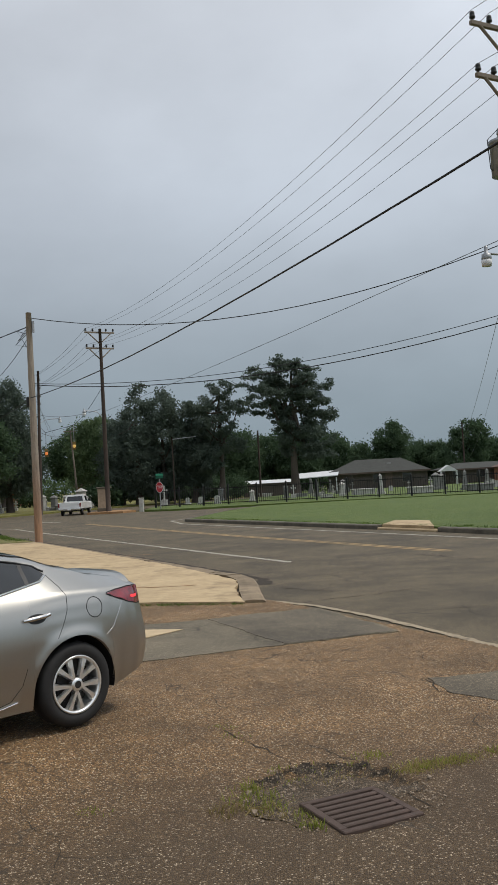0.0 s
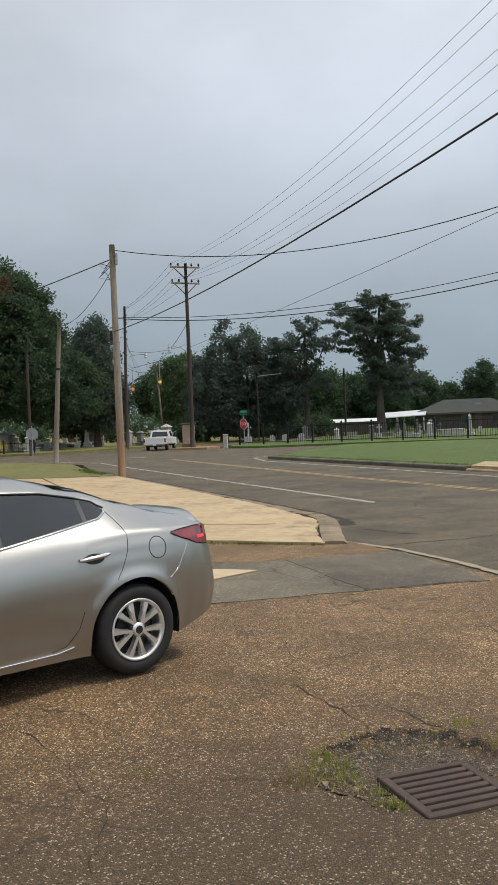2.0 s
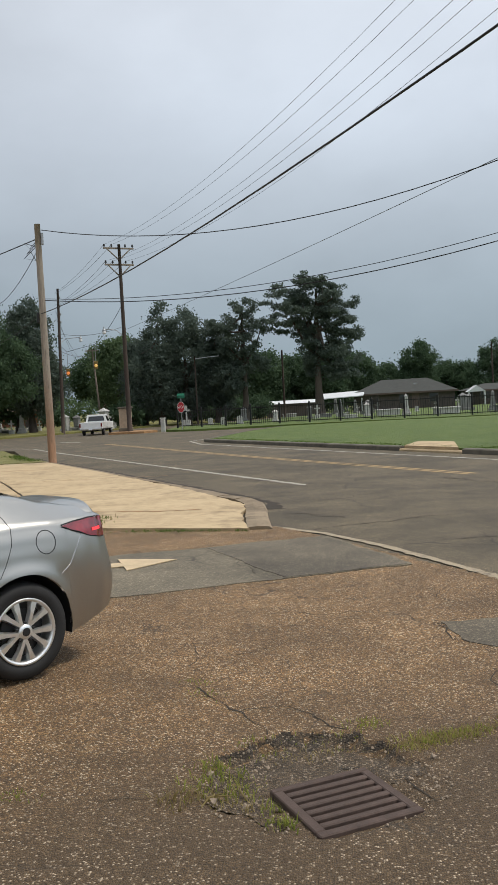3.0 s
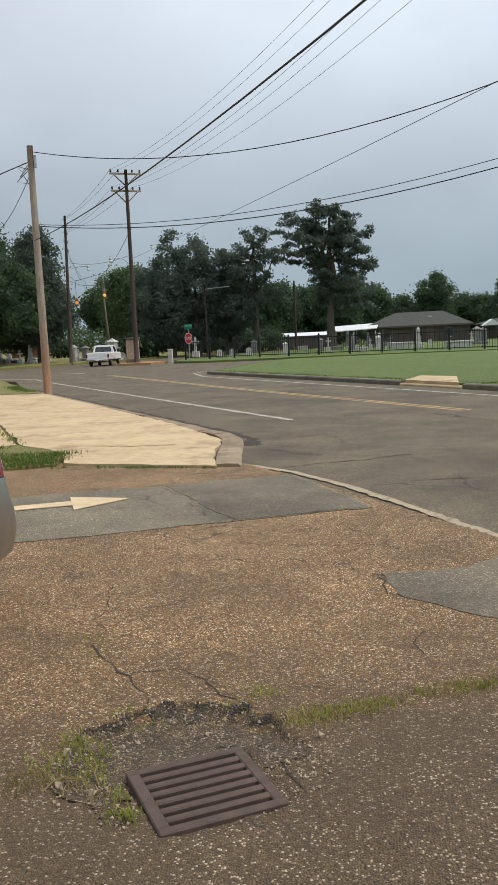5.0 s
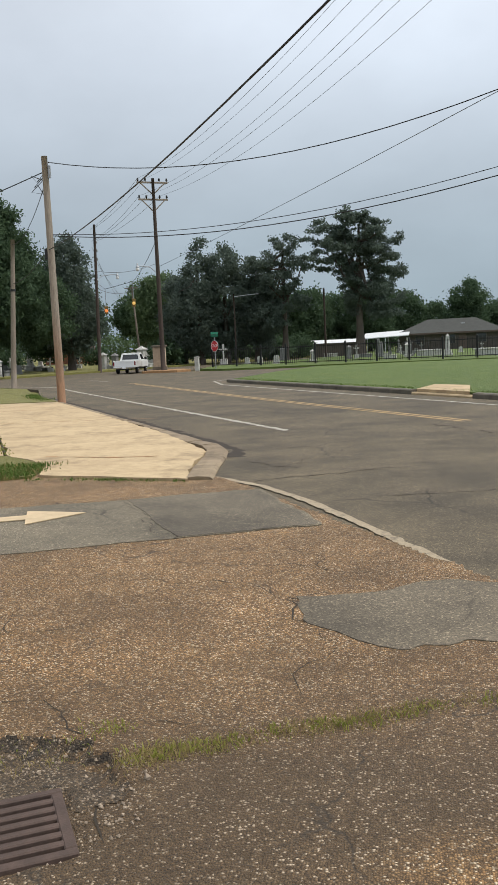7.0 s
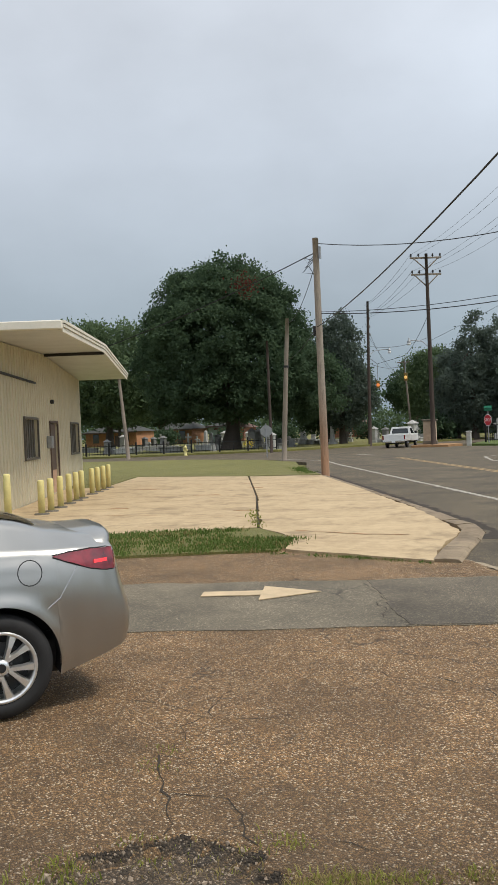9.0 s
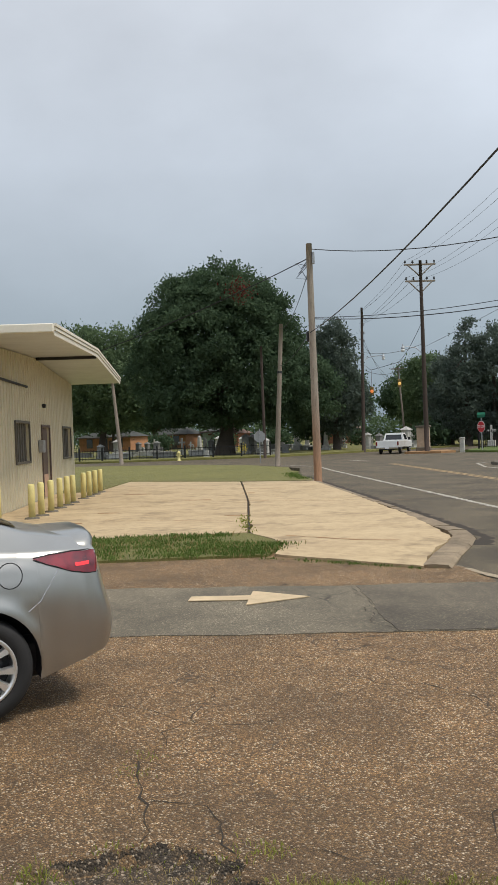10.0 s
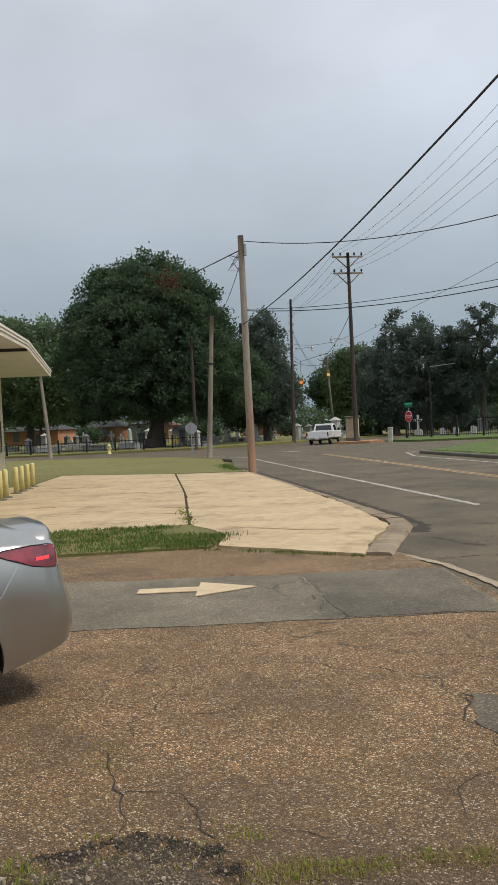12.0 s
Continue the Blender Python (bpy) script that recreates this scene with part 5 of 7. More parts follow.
rnd_gap = random.Random(77)
for k, x in enumerate((-26.5, -22.5, -18.5, -15, -11.5)):
    tree(x, 122 + rnd_gap.uniform(-2, 4), [(0, 0, 5.0, 2.9, 2.6, 3.2), (0.4, 0, 2.4, 3.0, 2.6, 2.3)], 150, 110, 0.48, 0.19, OAK, "dark tree in the distant row", 0.3, 5.5, seed=140 + k)
for k, (x, y) in enumerate(((-15.6, 96), (-13.4, 98), (-11.2, 95), (-9.2, 99), (-17.6, 99))):
    tree(x, y, [(0, 0, 1.2, 1.6, 1.3, 1.1)], 60, 70, 0.32, 0.15, OAK, "low dark shrub among the graves", 0.1, 1.0, seed=150 + k, category="shrub", limbs=3)


# ---- iron fences ----
def iron_fence(points, h, step, label, joined=False):
    f = thing("iron_fence", pose(0, 0, 0), label, "fence")
    picket = Geo().box(-0.014, 0.014, -0.014, 0.014, 0.05, h - 0.04).add([(-0.014, -0.014, h - 0.04), (0.014, -0.014, h - 0.04), (0.014, 0.014, h - 0.04), (-0.014, 0.014, h - 0.04), (0, 0, h + 0.03)],
                                                                       [(0, 1, 4), (1, 2, 4), (2, 3, 4), (3, 0, 4), (3, 2, 1, 0)]).mesh("picket", FENCE)
    post = Geo().box(-0.06, 0.06, -0.06, 0.06, -0.2, h + 0.1, cut=0.008).add([(-0.06, -0.06, h + 0.1), (0.06, -0.06, h + 0.1), (0.06, 0.06, h + 0.1), (-0.06, 0.06, h + 0.1), (0, 0, h + 0.19)],
                                                                                [(0, 1, 4), (1, 2, 4), (2, 3, 4), (3, 0, 4), (3, 2, 1, 0)]).mesh("post", FENCE)
    rest = Geo()
    for (x1, y1), (x2, y2) in zip(points, points[1:]):
        ln = math.hypot(x2 - x1, y2 - y1)
        a = math.atan2(y2 - y1, x2 - x1)
        bays = max(1, round(ln / 2.4))
        for k in range(bays):
            q = Vector((x1, y1, 0.1)).lerp(Vector((x2, y2, 0.1)), k / bays)
            m = Matrix.Translation(q) @ Matrix.Rotation(a, 4, "Z")
            o = part("post", post, FENCE, f)
            o.matrix_basis = m
            w = ln / bays
            for z in (0.16, h - 0.14):
                o = part("rail", Geo().box(0.062, w - 0.062, -0.016, 0.016, z - 0.026, z + 0.026), FENCE, f)
                o.matrix_basis = m
            for i in range(1, round(w / step)):
                if joined:
                    rest.box(i * step - 0.012, i * step + 0.012, -0.012, 0.012, 0.05, h, m)
                else:
                    o = part("picket", picket, FENCE, f)
                    o.matrix_basis = m @ Matrix.Translation((i * step, 0.024, 0))
    if joined:
        tagged(part("pickets", rest, FENCE, f), kind="stuff")
    return f


iron_fence([(-12.4, 67.4), (-6.5, 66.1), (11.6, 60.7), (27.5, 55.8)], 1.42, 0.17, "black iron picket fence with square posts")
iron_fence([(-28.6, 65.0), (-42.0, 60.6), (-88, 62)], 0.95, 0.30, "low black iron fence round the old graves", True)


# ---- gravestones ----
def gravestone(kind, mat):
    if kind == "obelisk":
        t = thing("gravestone", pose(0, 0, -40), "tapering stone obelisk on a stepped base", "gravestone", "graves")
        part("base", Geo().box(-0.5, 0.5, -0.5, 0.5, -0.1, 0.25, cut=0.03).box(-0.38, 0.38, -0.38, 0.38, 0.253, 0.6, cut=0.03), mat, t)
        part("shaft", Geo().add([(-0.26, -0.26, 0.6), (0.26, -0.26, 0.6), (0.26, 0.26, 0.6), (-0.26, 0.26, 0.6), (-0.17, -0.17, 2.1), (0.17, -0.17, 2.1), (0.17, 0.17, 2.1), (-0.17, 0.17, 2.1), (0, 0, 2.35)],
                                [(0, 1, 5, 4), (1, 2, 6, 5), (2, 3, 7, 6), (3, 0, 4, 7), (4, 5, 8), (5, 6, 8), (6, 7, 8), (7, 4, 8)]), mat, t)
    elif kind == "slab":
        t = thing("gravestone", pose(0, 0, -40), "upright headstone with a rounded top", "gravestone", "graves")
        pts = [(-0.32, 0.14), (0.32, 0.14)] + [(0.32 * math.cos(radians(a)), 0.72 + 0.2 * math.sin(radians(a))) for a in range(0, 181, 20)]
        n = len(pts)
        part("stone", Geo().add([(x, -0.07, z) for x, z in pts] + [(x, 0.07, z) for x, z in pts], [tuple(range(n)), tuple(reversed(range(n, 2 * n)))] + [(k, n + k, n + (k + 1) % n, (k + 1) % n) for k in range(n)]), mat, t)
        part("base", Geo().box(-0.42, 0.42, -0.16, 0.16, -0.1, 0.138, cut=0.02), mat, t)
    elif kind == "cross":
        t = thing("gravestone", pose(0, 0, -40), "stone cross on a plinth", "gravestone", "graves")
        part("cross", Geo().box(-0.09, 0.09, -0.07, 0.07, 0.5, 1.75, cut=0.015).box(-0.36, 0.36, -0.065, 0.065, 1.2, 1.38, cut=0.015), mat, t)
        part("plinth", Geo().box(-0.32, 0.32, -0.26, 0.26, -0.1, 0.497, cut=0.03), mat, t)
    elif kind == "pillar":
        t = thing("gravestone", pose(0, 0, -40), "square monument with a peaked cap", "gravestone", "graves")
        part("shaft", Geo().box(-0.34, 0.34, -0.34, 0.34, 0.3, 1.65, cut=0.03), mat, t)
        part("base", Geo().box(-0.5, 0.5, -0.5, 0.5, -0.1, 0.297, cut=0.03), mat, t)
        part("cap", Geo().add([(-0.46, -0.46, 1.653), (0.46, -0.46, 1.653), (0.46, 0.46, 1.653), (-0.46, 0.46, 1.653), (0, 0, 2.0)], [(0, 1, 4), (1, 2, 4), (2, 3, 4), (3, 0, 4), (3, 2, 1, 0)]), mat, t)
    else:
        t = thing("gravestone", pose(0, 0, -40), "low tomb with a flat ledger stone", "gravestone", "graves")
        part("chest", Geo().box(-0.95, 0.95, -0.42, 0.42, -0.1, 0.42, cut=0.03), mat, t)
        part("ledger", Geo().box(-1.05, 1.05, -0.5, 0.5, 0.423, 0.52, cut=0.02), mat, t)
    return t


stones = [(k, m_, gravestone(k, m_)) for k in ("obelisk", "slab", "cross", "pillar", "tomb") for m_ in (STONEW, STONEG)]
used = set()


def grave(i, x, y, scale=1.0, turn=0.0):
    m = pose(x, y, 0.1, 0, 0, turn) @ Matrix.Diagonal((scale, scale, scale, 1))
    ob = stones[i][2]
    if i not in used:
        used.add(i)
        ob.matrix_basis = m
        return ob
    o = copy_thing(ob, pose(x, y, 0.1, 0, 0, turn))
    o.matrix_basis = m
    return o


for i, x, y, sc in ((6, 2.6, 76, 0.6), (0, 5.8, 74, 0.75), (0, 16.6, 72, 1.1), (7, 11.3, 80, 0.8), (6, -5.2, 74, 0.5), (7, -2.4, 78, 0.6), (1, 0.4, 78, 0.6), (2, -9.4, 72, 0.7), (2, -10.8, 74, 0.65), (2, -7.9, 71, 0.75),
                    (0, -9.0, 84, 0.55), (4, -13.2, 76, 1.0), (8, 8.6, 70, 1.0), (8, 4.4, 76, 1.0), (9, 13, 68, 1.0)):
    grave(i, x, y, sc, rnd.uniform(-12, 12))
for k in range(34):
    grave(rnd.choice((2, 3, 2, 3, 4, 5, 7, 8, 9, 1)), rnd.uniform(-10, 22), rnd.uniform(72, 98), rnd.uniform(0.4, 0.75), rnd.uniform(-15, 15))
for k in range(120):
    y = rnd.uniform(66, 100)
    grave(rnd.choice((0, 2, 2, 3, 4, 6, 7, 8, 9, 8)), rnd.uniform(-62, -29) if k % 4 else rnd.uniform(-23 - (y - 70) * 0.1, -19 - (y - 70) * 0.05) - 2, y if k % 4 else max(y, 80), rnd.uniform(0.5, 1.0), rnd.uniform(-15, 15))
fl = thing("flower_bunch", pose(-32.2, 67, 0.1), "bright yellow flowers set on a grave", "flowers")
part("blooms", leaf_mesh("blooms", [(0.3 * math.cos(k), 0.2 * math.sin(k * 2.1), 0.45 + 0.05 * k) for k in range(7)], 22, 0.14, 0.06, FLOWER, 7), FLOWER, fl)
part("vase", Geo().lathe([(0.10, 0), (0.16, 0.2), (0.12, 0.36)], 10), STONEG, fl)
hyd = thing("fire_hydrant", pose(-33.2, 58.4, 0.0), "yellow fire hydrant by the street", "hydrant")
part("barrel", Geo().lathe([(0.16, 0), (0.16, 0.05), (0.11, 0.07), (0.11, 0.55), (0.14, 0.57), (0.13, 0.66), (0.05, 0.76), (0.02, 0.8)], 12), YELLOW, hyd, "", True)
part("nozzle", Geo().tube([(-0.2, 0, 0.42), (0.2, 0, 0.42)], 0.06, 8), YELLOW, hyd)


# ---- houses ----
def house(x, y, w, d, eave, ridge_z, ridge_half, wall, roof, label, turn=0.0, windows=3, door=True):
    h = thing("house", pose(x, y, 0, 0, 0, turn), label, "house", "distant houses")
    part("wall", Geo().box(-w / 2, w / 2, -d / 2, d / 2, -0.1, eave), wall, h)
    o = 0.45
    part("roof", Geo().add([(-w / 2 - o, -d / 2 - o, eave), (w / 2 + o, -d / 2 - o, eave), (w / 2 + o, d / 2 + o, eave), (-w / 2 - o, d / 2 + o, eave), (-ridge_half, 0, ridge_z), (ridge_half, 0, ridge_z)],
                           [(0, 1, 5, 4), (2, 3, 4, 5), (1, 2, 5), (3, 0, 4), (3, 2, 1, 0)]), roof, h)
    part("fascia", Geo().box(-w / 2 - o, w / 2 + o, -d / 2 - o - 0.03, -d / 2 - o - 0.002, eave - 0.18, eave + 0.03), DOORBROWN if roof is SHINGLE else roof, h)
    for k in range(windows):
        wx = -w / 2 + w * (k + 0.7) / (windows + 0.4)
        win = part("window", Geo().box(wx - 0.6, wx + 0.6, -d / 2 - 0.07, -d / 2 - 0.004, 0.75, eave - 0.25), SHUTTER, h)
        part("pane", Geo().box(wx - 0.52, wx + 0.52, -d / 2 - 0.09, -d / 2 - 0.074, 0.83, eave - 0.33), WINDOWGLASS, win)
    if door:
        part("door", Geo().box(w * 0.08, w * 0.08 + 0.9, -d / 2 - 0.06, -d / 2 - 0.004, 0, min(2.0, eave - 0.1)), DOORBROWN, h)
    return h


ho = house(8.6, 113.5, 12.4, 7, 2.15, 3.85, 2.9, BRICKDARK, SHINGLE, "low brown-brick house under a grey hip roof", -6)
part("vent", Geo().box(1.2, 1.7, -1.6, -1.2, 3.0, 3.25), WHITEPAINT, ho)
house(21.5, 116, 10, 7, 1.95, 2.75, 2.5, BRICKDARK, SHINGLE, "low brick house with a dull grey roof")
house(27.5, 108, 9, 7, 1.95, 2.9, 2.4, BRICKRED, SHINGLEBROWN, "low house under a brown roof")
house(-90.48, 130, 10, 7, 2.6, 3.8, 3, BRICKORANGE, SHINGLE, "orange-brick cottage beyond the graves", 8)
house(-77.14, 130, 6, 7, 2.6, 3.8, 2, BRICKORANGE, SHINGLE, "small orange-brick cottage beyond the graves", 8, 2)
house(-71.92, 136, 4.4, 6, 2.9, 3.6, 1.2, MINT, SHINGLE, "mint-painted cottage beyond the graves", 8, 1, False)
house(-66.7, 130, 4.6, 6, 2.4, 3.4, 1.4, BRICKRED, SHINGLEBROWN, "small red-brick outbuilding beyond the graves", 8, 1)
house(-49.88, 136, 7, 6, 2.4, 3.4, 2, BRICKRED, SHINGLEBROWN, "red-brick house behind the trees", 6, 2)
house(-33.64, 134, 5.5, 6, 2.6, 3.5, 1.5, BRICKORANGE, SHINGLEBROWN, "tan-brick house at the end of the road", 6, 2)
cp = thing("carport", pose(1.0, 110.5, 0, 0, 0, -5), "white metal carport beside the brick house", "carport")
part("roof", Geo().add([(-3.2, -2, 1.75), (2.4, -2, 1.95), (2.4, 2, 2.6), (-3.2, 2, 2.4), (-3.2, -2, 1.85), (2.4, -2, 2.05), (2.4, 2, 2.7), (-3.2, 2, 2.5)], [(3, 2, 1, 0), (4, 5, 6, 7), (0, 1, 5, 4), (1, 2, 6, 5), (2, 3, 7, 6), (3, 0, 4, 7)]), WHITEPAINT, cp)
for x in (-3, -0.4, 2.2):
    part("post", Geo().box(x - 0.06, x + 0.06, -1.9, -1.78, -0.1, 1.74), WHITEPAINT, cp)
    part("post", Geo().box(x - 0.06, x + 0.06, 1.78, 1.9, -0.1, 2.34), WHITEPAINT, cp)
sh = thing("shed", pose(-5.5, 108, 0), "long low shed with a white metal roof", "shed")
part("wall", Geo().box(-3.0, 3.2, -1.5, 1.5, -0.1, 1.5), BRICKDARK, sh)
part("roof", Geo().add([(-3.2, -1.8, 1.5), (3.4, -1.8, 1.5), (3.4, 1.8, 1.5), (-3.2, 1.8, 1.5), (-3.2, 0, 1.9), (3.4, 0, 1.9)], [(0, 1, 5, 4), (2, 3, 4, 5), (1, 2, 5), (3, 0, 4), (3, 2, 1, 0)]), WHITEPAINT, sh)
po = thing("porch", pose(17.0, 110, 0), "white gabled porch of the house", "porch")
part("roof", Geo().add([(-1.1, -1, 1.75), (1.1, -1, 1.75), (1.1, 1.6, 1.75), (-1.1, 1.6, 1.75), (0, -1, 2.5), (0, 1.6, 2.5)], [(0, 1, 4), (1, 2, 5, 4), (2, 3, 5), (3, 0, 4, 5), (3, 2, 1, 0)]), WHITEPAINT, po)
for x in (-0.95, 0.95):
    part("column", Geo().box(x - 0.1, x + 0.1, -0.9, -0.7, -0.1, 1.747), WHITEPAINT, po)


# ---- vehicles ----
def lerp_table(t, x):
    for (a, va), (b, vb) in zip(t, t[1:]):
        if x <= b:
            k = max(0.0, (x - a) / (b - a))
            k = k * k * (3 - 2 * k) * 0.5 + k * 0.5
            return va + (vb - va) * k
    return t[-1][1]


# the sedan's own space: x forward from the rear axle, y to its left, z up
TOP = [(-0.83, 0.74), (-0.82, 0.95), (-0.80, 1.03), (-0.75, 1.062), (-0.60, 1.085), (-0.40, 1.125), (-0.12, 1.215), (0.25, 1.345), (0.65, 1.44), (1.05, 1.478), (1.45, 1.47), (1.8, 1.40), (2.1, 1.25), (2.45, 1.06), (2.7, 0.98), (3.1, 0.91), (3.4, 0.80), (3.6, 0.62), (3.66, 0.5)]
BELT = [(-0.83, 0.70), (-0.81, 0.90), (-0.77, 0.985), (-0.5, 1.005), (0.0, 1.01), (0.5, 0.99), (1.2, 0.945), (2.2, 0.905), (2.7, 0.86), (3.3, 0.74), (3.66, 0.48)]
WIDE = [(-0.845, 0.46), (-0.83, 0.60), (-0.77, 0.715), (-0.65, 0.795), (-0.5, 0.845), (-0.25, 0.885), (0.1, 0.898), (1.4, 0.898), (2.7, 0.890), (3.2, 0.82), (3.5, 0.66), (3.66, 0.45)]
ARCH = 0.372


def under(x):
    z = 0.20 + 0.14 * max(0.0, min(1.0, (-0.30 - x) / 0.54)) ** 1.1 + 0.06 * max(0.0, (x - 3.1) / 0.5)
    for cx in (0.0, 2.70):
        d = abs(x - cx)
        if d < ARCH:
            z = max(z, 0.325 + math.sqrt(ARCH ** 2 - d * d))
    return z


def side(x, z):
    """How far out the body reaches at a height."""
    w, zb, zt = lerp_table(WIDE, x), lerp_table(BELT, x), lerp_table(TOP, x)
    if z <= zb:
        k = z / zb
        prof = [(0.0, 0.865), (0.22, 0.918), (0.38, 0.957), (0.55, 0.986), (0.70, 1.0), (0.80, 0.992), (0.90, 0.972), (1.0, 0.935)]
        out = w * lerp_table(prof, k)
        # flared lips round the wheels, and the crease below the shoulder
        for cx in (0.0, 2.70):
            d = math.hypot(x - cx, z - 0.325)
            out += 0.022 * math.exp(-((d - ARCH) / 0.055) ** 2)
        out -= 0.012 * math.exp(-((z - 0.42) / 0.09) ** 2) * max(0.0, min(1.0, (x - 0.45) / 0.2, (2.3 - x) / 0.2))
        return out
    q = min(1.0, (z - zb) / max(0.02, zt - zb))
    if q < 0.72:
        return w * 0.935 * (1 - 0.36 * q)
    return w * 0.935 * 0.7408 * math.sqrt(max(0.0, 1 - ((q - 0.72) / 0.28) ** 2))


def body_mesh():
    xs = sorted({round(-0.845 + 0.025 * k, 4) for k in range(182)} | {round(c + s * ARCH * math.cos(radians(a)), 4) for c in (0, 2.7) for s in (1, -1) for a in range(0, 90, 6)})
    xs = [x for x in xs if x <= 3.66]
    g, na, nb = Geo(), 14, 14
    row = 2 * (na + nb) + 1
    for x in xs:
        z0, zb, zt = under(x), lerp_table(BELT, x), lerp_table(TOP, x)
        z0 = min(z0, zb - 0.02)
        half = []
        for k in range(na):
            z = z0 + (zb - z0) * k / na
            half.append((side(x, z), z))
        w = side(x, zb)
        for k in range(nb):
            q = 0.72 * k / 6 if k < 6 else 0.72 + 0.28 * math.sin(math.pi / 2 * (k - 6) / (nb - 6))
            z = zb + (zt - zb) * q
            half.append((side(x, z), z))
        back = max(0.0, min(1.0, (-0.50 - x) / 0.33))
        push = [0.07 * back * math.exp(-((z - 0.50) / 0.22) ** 2) for y, z in half]
        for (y, z), b in zip(half, push):
            g.v.append((x - b, y, z))
        g.v.append((x, 0.0, zt))
        for (y, z), b in zip(reversed(half), reversed(push)):
            g.v.append((x - b, -y, z))
    for i in range(len(xs) - 1):
        for j in range(row - 1):
            a = i * row + j
            g.f.append((a, a + 1, a + row + 1, a + row))
    g.f.append(tuple(range(row)))
    g.f.append(tuple(reversed(range((len(xs) - 1) * row, len(xs) * row))))
    return g


def patch(x0, x1, low, high, lift, sgn=1, nx=24, nz=8):
    """A sheet that follows the car's side between two curves z = low(x) and z = high(x)."""
    g = Geo()
    for i in range(nx + 1):
        x = x0 + (x1 - x0) * i / nx
        a, b = low(x), high(x)
        for j in range(nz + 1):
            z = a + (b - a) * j / nz
            g.v.append((x, sgn * (side(x, z) + lift), z))
    for i in range(nx):
        for j in range(nz):
            a = i * (nz + 1) + j
            f = (a, a + nz + 1, a + nz + 2, a + 1)
            g.f.append(f if sgn < 0 else f[::-1])
    return g


def on_side(points, r, lift, sgn=1, n=6):
    """A thin cord laid along points (x, z) of the car's side."""
    fine = []
    for (x1, z1), (x2, z2) in zip(points, points[1:]):
        fine += [(x1 + (x2 - x1) * k / 6, z1 + (z2 - z1) * k / 6) for k in range(6)]
    fine.append(points[-1])
    return Geo().tube([(x, sgn * (side(x, z) + lift), z) for x, z in fine], r, n)


def alloy_wheel(parent, x, y, sgn, r=0.322):
    w = part("wheel", Geo().lathe([(0.20, -0.20), (0.225, -0.20), (0.225, -0.13), (0.20, -0.12)], 32, pose(x, y, r, -90 * sgn, 0, 0)), ALLOYDARK, parent)
    part("tyre", Geo().lathe([(0.218, -0.205), (0.255, -0.212), (0.30, -0.205), (0.319, -0.18), (0.322, -0.13), (0.322, -0.07), (0.319, -0.03), (0.30, -0.004), (0.262, 0.003), (0.222, -0.006), (0.214, -0.02)], 48,
                             pose(x, y, r, -90 * sgn, 0, 0), caps=False), RUBBER, w, "", True)
    m = pose(x, y, r, -90 * sgn, 0, 0)
    part("rim", Geo().lathe([(0.205, -0.03), (0.222, -0.005), (0.218, 0.002), (0.200, -0.008), (0.196, -0.04), (0.19, -0.12)], 48, m, caps=False), ALLOY, w, "bright machined rim", True)
    part("brake_disc", Geo().lathe([(0.03, -0.085), (0.145, -0.085), (0.145, -0.075), (0.03, -0.07)], 32, m), ALLOYDARK, w)
    for k in range(5):
        for off in (-12.5, 12.5):
            a = math.radians(72 * k + 14)
            b = math.radians(72 * k + 14 + off * 1.35)
            c = math.radians(72 * k + 14 + off)
            p0, p1 = Vector((0.042 * math.cos(a), 0.042 * math.sin(a), 0)), Vector((0.207 * math.cos(b), 0.207 * math.sin(b), 0))
            d = (p1 - p0).normalized()
            t = Vector((-d.y, d.x, 0))
            vs = []
            for p, hw, z in ((p0, 0.013, -0.008), (p0.lerp(p1, 0.55), 0.0155, -0.006), (p1, 0.026, -0.012)):
                for s_, dz in ((-1.25, -0.035), (-0.8, 0.0), (0.8, 0.0), (1.25, -0.035)):
                    q = p + t * hw * s_
                    vs.append(m @ Vector((q.x, q.y, z + dz)))
            fs = [(i * 4 + j, i * 4 + j + 1, i * 4 + j + 5, i * 4 + j + 4) for i in range(2) for j in range(3)]
            part("spoke", Geo().add(vs, fs), ALLOY, w)
    part("hub_cap", Geo().lathe([(0.052, -0.03), (0.05, -0.004), (0.034, 0.002), (0.01, 0.004)], 20, m), ALLOY, w, "", True)
    part("hub_badge", Geo().lathe([(0.029, 0.0035), (0.027, 0.0065), (0.01, 0.0068)], 16, m), BLACKPLASTIC, w)
    for k in range(5):
        a = math.radians(72 * k + 50)
        part("lug_nut", Geo().lathe([(0.010, -0.03), (0.010, -0.008), (0.005, -0.005)], 8, m @ Matrix.Translation((0.062 * math.cos(a), 0.062 * math.sin(a), 0))), ALLOYDARK, w)
    return w


def win_top(x):
    zb, zt = lerp_table(BELT, x), lerp_table(TOP, x)
    return min(zb + (zt - zb) * 0.74, 1.175 + (x - 0.13) * 0.75)


